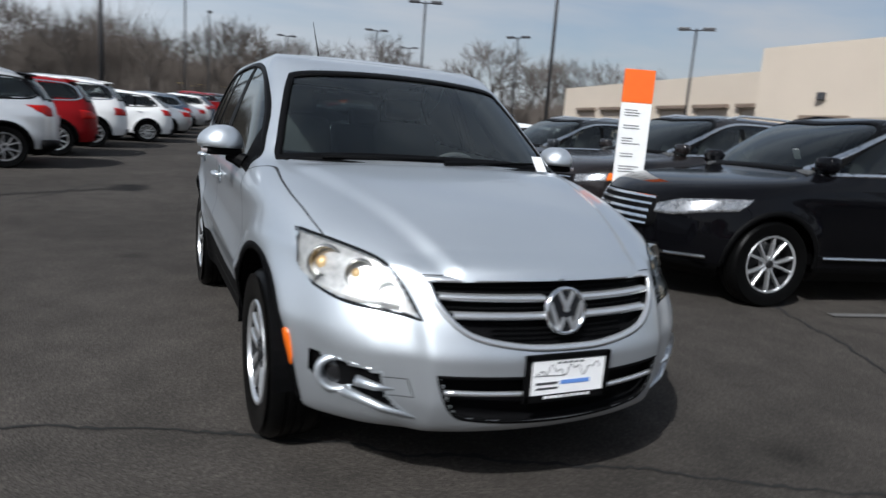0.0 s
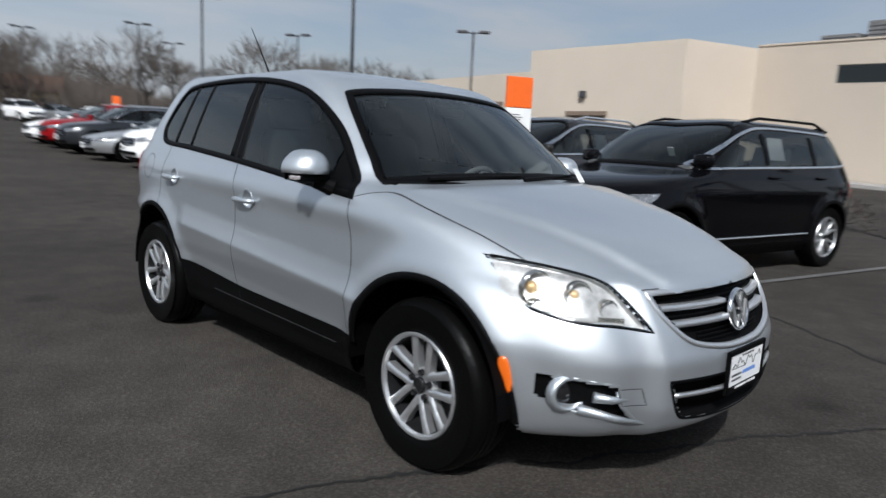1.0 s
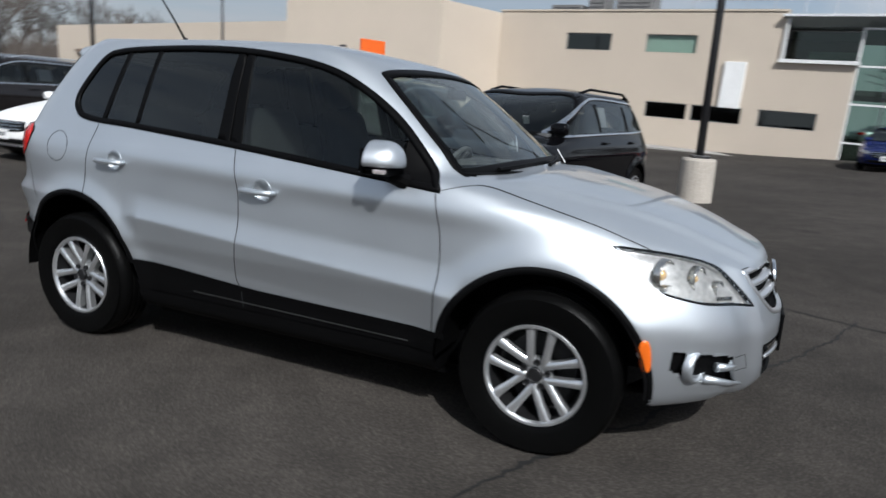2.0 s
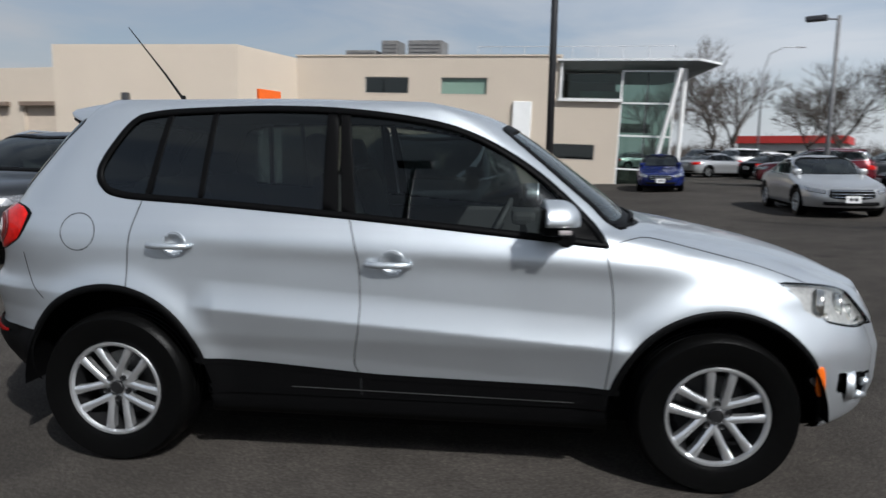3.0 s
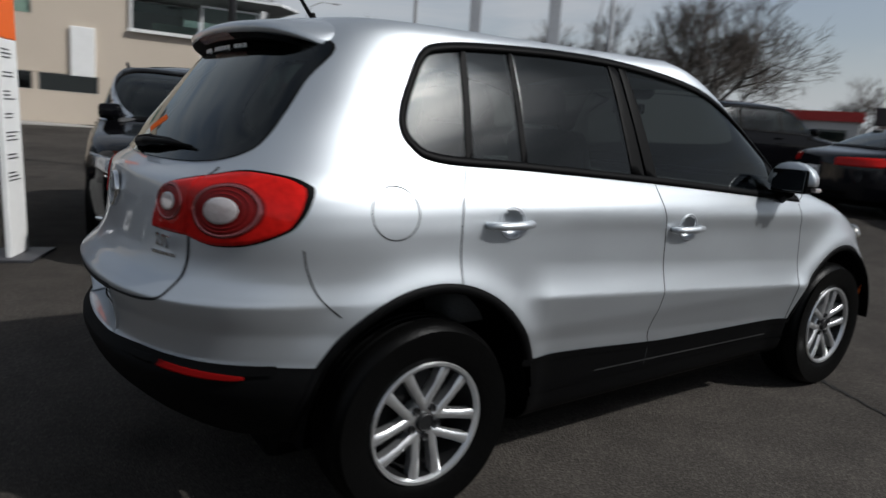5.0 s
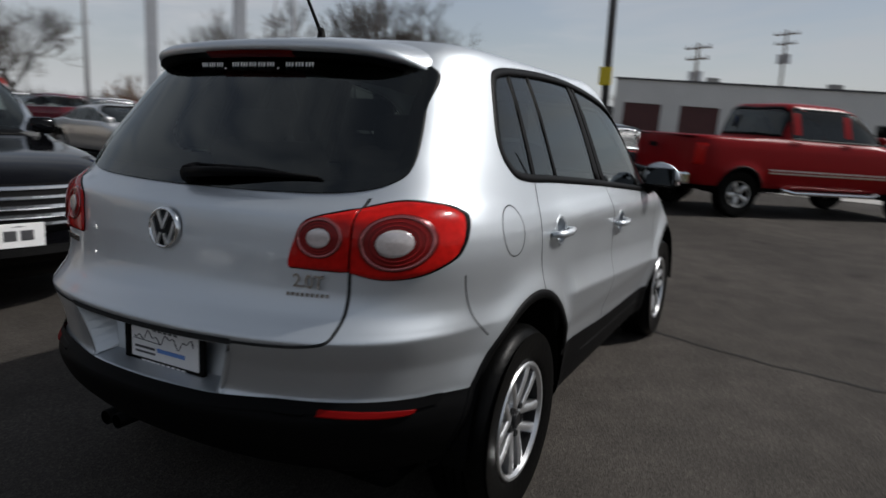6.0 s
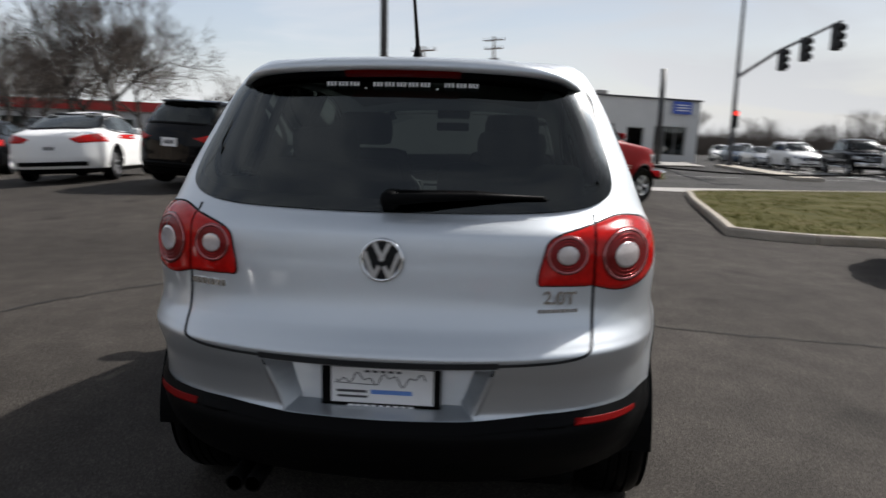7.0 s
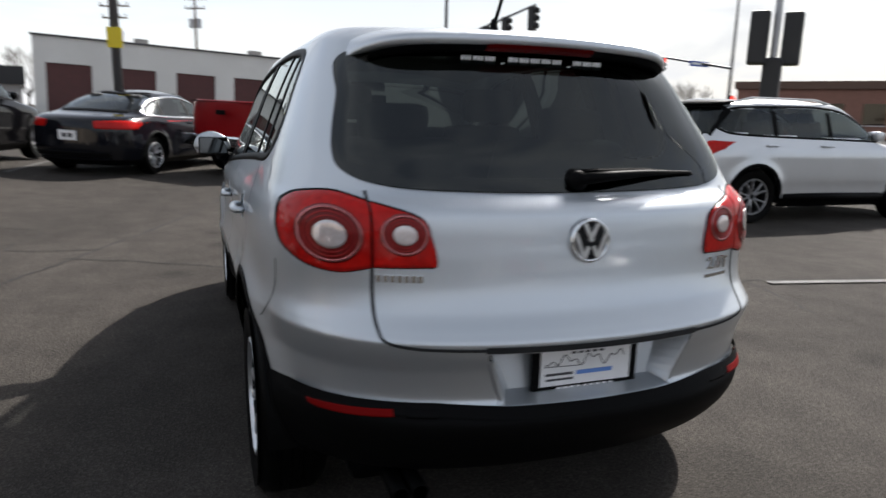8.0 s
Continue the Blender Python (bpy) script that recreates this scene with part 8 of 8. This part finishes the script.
crack([(3.2, 1.95), (3.3, 2.7), (4.1, 2.6), (4.5, 3.3), (5.2, 4.4)], 3, 0.012)
crack([(-0.2, -3.15), (0.5, -3.36), (0.92, -3.36), (1.31, -3.55), (1.75, -3.75), (2.05, -4.2), (2.6, -4.3), (3.1, -4.9)], 4, 0.014)
crack([(-1.5, 9.0), (-1.0, 12.0), (1.5, 14.5), (4.5, 15.0)], 5, 0.02)
crack([(-3.2, -2.5), (-5.0, -2.9), (-7.0, -2.2), (-9.5, -1.6)], 6, 0.014)
crack([(-6.0, 1.5), (-4.6, 0.8), (-4.3, -0.5), (-5.4, -2.6)], 7, 0.010)


# ---------------------------------------------------------------- traffic signals
SIGNAL = mat("signal_black", (0.012, 0.012, 0.013), 0.5)
RED_LIT = mat("red_signal_light", (0.6, 0.02, 0.02), 0.4, emit=((1.0, 0.05, 0.03), 1.5))


def signal_head(parent, m, lit=False):
    bm = box(0, 0, 0, 0.30, 0.36, 1.05, 0.05, m)
    h = part("signal_head", bm, SIGNAL, parent, "black three-lens traffic signal")
    for k in range(3):
        bm = lathe([(0.0, 0.0), (0.10, 0.0), (0.12, 0.16), (0.125, 0.16), (0.13, 0.0)], 14)
        bmesh.ops.transform(bm, matrix=m @ pose(-0.15, 0, 0.33 - 0.33 * k, 0, 0, 90), verts=bm.verts)
        part("visor", bm, RED_LIT if (lit and k == 0) else SIGNAL, h)


def mast(x, y, ex, ey, h, heads, lit=False):
    t = tagged(new("signal_mast"), "dark traffic signal mast with a long arm", "traffic signal", "traffic signals")
    z = ground_z(x, y)
    part("mast", tube([(x, y, z), (x, y, z + h + 5.0)], [0.15, 0.09], 10), LAMP_GREY, t)
    part("mast_arm", tube([(x, y, z + h - 0.8), ((x + ex) / 2, (y + ey) / 2, z + h - 0.2), (ex, ey, z + h)], [0.10, 0.08, 0.05], 8), LAMP_GREY, t)
    for q in heads:
        p = Vector((x, y, 0)).lerp(Vector((ex, ey, 0)), q)
        signal_head(t, Matrix.Translation((p.x, p.y, z + h - 0.8 * (1 - q) ** 2 - 0.55)) @ pose(0, 0, 0, 0, 0, 30), lit)
    signal_head(t, Matrix.Translation((x - 0.3, y, z + 3.0)), True)


mast(39.0, -14.4, 24.5, -13.4, 6.3, (0.55, 0.75, 0.98))
mast(41.6, -40.4, 43.6, -29.4, 6.5, (0.55, 0.97), True)
ar = tagged(new("street_name_board"), "blue street name board on the signal arm", "sign")
part("board", box(0, 0, 0, 0.04, 2.3, 0.42, 0.01, Matrix.Translation((42.05, -37.5, 5.95)) @ pose(0, 0, 0, 0, 0, 10)), mat_once("blue_board", (0.03, 0.08, 0.36), 0.5), ar)
part("print_bar", box(-0.03, 0, 0, 0.01, 1.7, 0.16, 0, Matrix.Translation((42.05, -37.5, 5.95)) @ pose(0, 0, 0, 0, 0, 10)), WHITE, ar)
wb = tagged(part("signal_notice", box(42.8, -33.4, 5.9, 0.04, 0.85, 0.85, 0.02), BOARD), "white square notice on the signal arm", "sign")
plain_pole("verge_post", 11.9, -9.75, 0.90, 0.055, ALLOY_DARK, "short grey post in the grass")
plain_pole("verge_post", 14.3, -4.0, 0.80, 0.055, ALLOY_DARK, "short grey post in the grass")
p0, p1 = Vector((14.3, -4.0, ground_z(14.3, -4.0) + 0.78)), Vector((11.9, -9.75, ground_z(11.9, -9.75) + 0.88))
cable = [p0.lerp(p1, k / 20) - Vector((0, 0, 2.4 * (k / 20) * (1 - k / 20))) * 0.95 * 0.25 * 1.1 for k in range(21)]
tagged(part("sagging_cable", tube(cable, 0.022, 6), RUBBER, smooth=True), "black cable hung slack between two short posts", "cable")
island = tagged(new("traffic_island"), "long low concrete traffic island under the signal mast", "kerb", kind="structure")
for k in range(9):
    a_, b_ = Vector((41.5, -14.9, 0)).lerp(Vector((24.6, -12.9, 0)), k / 9), Vector((41.5, -14.9, 0)).lerp(Vector((24.6, -12.9, 0)), (k + 0.985) / 9)
    mid, dv = (a_ + b_) / 2, b_ - a_
    part("kerb_stone", box(0, 0, 0.06, dv.length, 1.1, 0.22, 0.03, Matrix.Translation((mid.x, mid.y, ground_z(mid.x, mid.y))) @ pose(0, 0, 0, 0, 0, math.degrees(math.atan2(dv.y, dv.x)))), KERB, island)
ped = tagged(new("signal_post"), "near pedestal traffic signal seen from behind", "traffic signal", "traffic signals")
zp = ground_z(7.35, -10.1)
part("post", tube([(7.35, -10.1, zp), (7.35, -10.1, zp + 5.2)], 0.07, 10), ALLOY_DARK, ped)
for dy, zz in ((-0.33, 3.35), (0.33, 3.35), (0.0, 2.45)):
    signal_head(ped, Matrix.Translation((7.35 + 0.33 * dy, -10.1 + dy, zp + zz - 0.3)) @ pose(0, 0, 0, 0, 0, 130))


# ---------------------------------------------------------------- bare trees
BARK = mat("bare_bark", (0.050, 0.042, 0.036), 0.95, vary=0.3, scale=12, scale2=0.8)
TWIG = mat("brown_twigs", (0.090, 0.075, 0.064), 0.95, vary=0.3, scale=3, scale2=0.3)


def bare_tree(seed, h, spread=1.0, depth=6, thin=0.022):
    """A leafless tree: trunk and limbs, and a crown of fine twigs."""
    r = random.Random(seed)
    limbs, twigs = bmesh.new(), ([], [])

    def grow(p, d, length, rad, level):
        n = 3 if level < 3 else 2 if level < depth else 1
        pts, q, v = [p], p, d
        for k in range(n):
            v = (v + Vector((r.uniform(-1, 1), r.uniform(-1, 1), r.uniform(-0.4, 0.7))) * 0.16).normalized()
            q = q + v * length / n
            pts.append(q)
        if level < 3:
            add_tube(limbs, pts, [rad * (1 - 0.42 * k / n) for k in range(n + 1)], 6 if level < 2 else 4, False)
        else:
            a = v.orthogonal().normalized() * rad
            b = v.cross(a).normalized() * rad
            if n == 1:
                i = len(twigs[0])
                twigs[0].extend([pts[0] + a, pts[0] - a * 0.5 + b * 0.8, pts[0] - a * 0.5 - b * 0.8, pts[1]])
                twigs[1].extend([(i, i + 1, i + 3), (i + 1, i + 2, i + 3), (i + 2, i, i + 3)])
            for p0, p1 in zip(pts, pts[1:]) if n > 1 else ():
                i = len(twigs[0])
                twigs[0].extend([p0 + a, p0 - a * 0.5 + b * 0.8, p0 - a * 0.5 - b * 0.8, p1 + a * 0.7, p1 - a * 0.4 + b * 0.6, p1 - a * 0.4 - b * 0.6])
                twigs[1].extend([(i, i + 1, i + 4, i + 3), (i + 1, i + 2, i + 5, i + 4), (i + 2, i, i + 3, i + 5)])
        if level >= depth:
            return
        for k in range(r.choice((3, 4)) if level < 3 else r.choice((2, 3)) if depth < 7 else 3):
            t = r.uniform(0.45, 1.0) if k else 1.0
            idx = min(int(t * n), n - 1)
            start = pts[idx].lerp(pts[idx + 1], min(1.0, t * n - idx))
            ax = v.orthogonal().normalized()
            ax.rotate(Matrix.Rotation(r.uniform(0, 6.283), 3, v))
            nd = v.copy()
            nd.rotate(Matrix.Rotation(radians((r.uniform(20, 50) if level < 3 else r.uniform(12, 40)) * spread), 3, ax))
            nd = (nd + Vector((0, 0, 0.12))).normalized()
            grow(start, nd, length * (r.uniform(0.60, 0.82) if level < 2 else r.uniform(0.68, 0.90)), max(rad * r.uniform(0.45, 0.62), thin), level + 1)

    grow(Vector((0, 0, 0)), Vector((0, 0, 1)), h * 0.25, h * 0.020, 0)
    t = new("bare_tree")
    tagged(t, "leafless grey-brown tree with a spreading crown", "tree", "bare trees")
    part("trunk", limbs, BARK, t)
    put("crown", mesh_from("crown", twigs[0], twigs[1], TWIG, False), t)
    return t


KINDS = [bare_tree(5, 9.0, 1.0, 6, 0.018), bare_tree(17, 8.0, 1.2, 6, 0.018), bare_tree(23, 10.0, 0.9, 6, 0.018)]
OAKS = [bare_tree(41, 9.5, 1.1, 7, 0.010), bare_tree(57, 9.0, 1.2, 7, 0.010)]


def plant(k, x, y, s, turn, kinds=KINDS):
    c = copy_thing(kinds[k % len(kinds)], Matrix.Translation((x, y, ground_z(x, y) - 0.05)) @ pose(0, 0, 0, 0, 0, turn))
    c.scale = (s, s, s * rt.uniform(0.9, 1.1))


rt = random.Random(21)
SPOTS = [(35, 23.0, 1.05), (30, 26, 0.95), (37, 27, 1.0), (42, 25, 1.0), (45, 31, 1.1), (38, 30.5, 0.85), (24, 46, 1.0), (17.2, 53, 1.25), (25, 54, 0.85), (54, 43, 0.95), (36, 38, 0.95), (40, 34, 1.0), (14.5, 62, 1.1), (50, 38, 1.0), (22, 62, 1.0),
         (95, -20, 0.8), (110, 0, 0.9), (100, 22, 1.0), (90, 40, 1.0), (115, -45, 0.9), (85, -52, 0.9), (95, 12, 0.9), (75, 32, 1.0)]
for i, (x, y, s) in enumerate(SPOTS):
    plant(i, x, y, s * 1.12, rt.uniform(0, 360), OAKS if i < 12 else KINDS)
for i in range(14):
    a = radians(-48 + 50 * i / 13 + rt.uniform(-1.5, 1.5))
    d = rt.uniform(112, 135)
    plant(i, d * math.cos(a), d * math.sin(a), rt.uniform(0.85, 1.15), rt.uniform(0, 360))
# the brown wood behind the far rows
for i in range(34):
    a = radians(138 + 56 * i / 33)
    d = rt.uniform(78, 118)
    plant(i, 3 + d * math.cos(a), -2 + d * math.sin(a), rt.uniform(1.0, 1.6), rt.uniform(0, 360))
for i in range(9):
    plant(i, -30 - rt.uniform(0, 60), -16 - rt.uniform(0, 12), rt.uniform(0.9, 1.3), rt.uniform(0, 360))
for i, k in enumerate(KINDS + OAKS):
    k.matrix_world = Matrix.Translation((-70 - 9 * i, -14 + 3 * i, ground_z(-70 - 9 * i, -14)))


def brush(name, arcs, count, hmax, label):
    """Far thicket: upright sprays of twigs, ragged on top."""
    r = random.Random(33)
    verts, faces = [], []
    for _ in range(count):
        a0, a1, d0, d1, hm = r.choice(arcs)
        a, d = radians(r.uniform(a0, a1)), r.uniform(d0, d1)
        x, y = 3 + d * math.cos(a), -2 + d * math.sin(a)
        z = ground_z(x, y)
        h = hm * (0.55 + 0.45 * noise.noise((x * 0.11, y * 0.11, 3))) * r.uniform(0.55, 1.1)
        for _ in range(7):
            b, lean = r.uniform(0, 6.283), r.uniform(0.05, 0.5)
            w = r.uniform(0.04, 0.11)
            tip = (x + h * lean * math.cos(b), y + h * lean * math.sin(b), z + h * r.uniform(0.6, 1.0))
            i = len(verts)
            verts += [(x - w * math.sin(a), y + w * math.cos(a), z), (x + w * math.sin(a), y - w * math.cos(a), z), tip]
            faces.append((i, i + 1, i + 2))
    tagged(put(name, mesh_from(name, verts, faces, TWIG, False)), label, "thicket", kind="stuff")


brush("far_thicket", [(136, 196, 82, 125, 8.5), (160, 196, 80, 130, 11.0), (168, 187, 85, 130, 15.0), (196, 235, 60, 110, 9.0)], 11000, 8, "brown leafless wood behind the lot")
brush("street_thicket", [(20, 55, 62, 90, 4.0), (-42, -8, 95, 140, 8.0), (-42, 12, 110, 150, 5.5), (55, 80, 75, 100, 5.0)], 5600, 5, "brown leafless thicket beyond the street")


# a dry shrub behind the sales row
shrub = bare_tree(77, 1.15, 1.5, 5, 0.006)
shrub.name = "dry_shrub"
tagged(shrub, "small dry brown shrub near the showroom wall", "shrub", "")
shrub.matrix_world = Matrix.Translation((-0.5, 11.3, ground_z(-0.5, 11.3)))


def brown_bush(x, y, h, w, seed):
    """A rounded leafless bush: many thin stems that fan out from the base."""
    r = random.Random(seed)
    limbs = bmesh.new()
    verts, faces = [], []
    for _ in range(26):
        b, q = r.uniform(0, 6.283), r.random() ** 0.6
        tip = Vector((w * 0.5 * q * math.cos(b), w * 0.5 * q * math.sin(b), h * (0.95 - 0.45 * q * q) * r.uniform(0.75, 1.0)))
        foot = Vector((tip.x * 0.22, tip.y * 0.22, -0.05))
        mid = foot.lerp(tip, 0.5) + Vector((tip.x * 0.1, tip.y * 0.1, 0))
        add_tube(limbs, [tuple(foot), tuple(mid), tuple(tip)], [0.045, 0.03, 0.012], 5)
        for _ in range(70):
            k = r.uniform(0.25, 1.0)
            p = foot.lerp(mid, k * 2) if k < 0.5 else mid.lerp(tip, k * 2 - 1)
            v = Vector((r.gauss(0, 0.5) + tip.x * 0.12, r.gauss(0, 0.5) + tip.y * 0.12, r.uniform(0.3, 1.0))).normalized() * r.uniform(0.3, 0.9)
            s = v.cross(Vector((r.gauss(0, 1), r.gauss(0, 1), r.gauss(0, 1)))).normalized() * r.uniform(0.008, 0.02)
            i = len(verts)
            verts += [tuple(p - s), tuple(p + s), tuple(p + v)]
            faces.append((i, i + 1, i + 2))
    t = new("brown_bush")
    tagged(t, "rounded leafless reddish-brown bush beyond the sign frame", "bush", "brown bushes")
    part("stem", limbs, BARK, t)
    put("crown", mesh_from("crown", verts, faces, mat_once("red_brown_twigs", (0.15, 0.085, 0.045), 0.95, vary=0.3, scale=3), False), t)
    t.matrix_world = Matrix.Translation((x, y, ground_z(x, y)))


for x, y, h, w, seed in ((25.6, 36.0, 3.6, 4.2, 3), (28.4, 35.2, 4.0, 4.6, 5), (30.6, 34.0, 3.4, 3.6, 8)):
    brown_bush(x, y, h, w, seed)
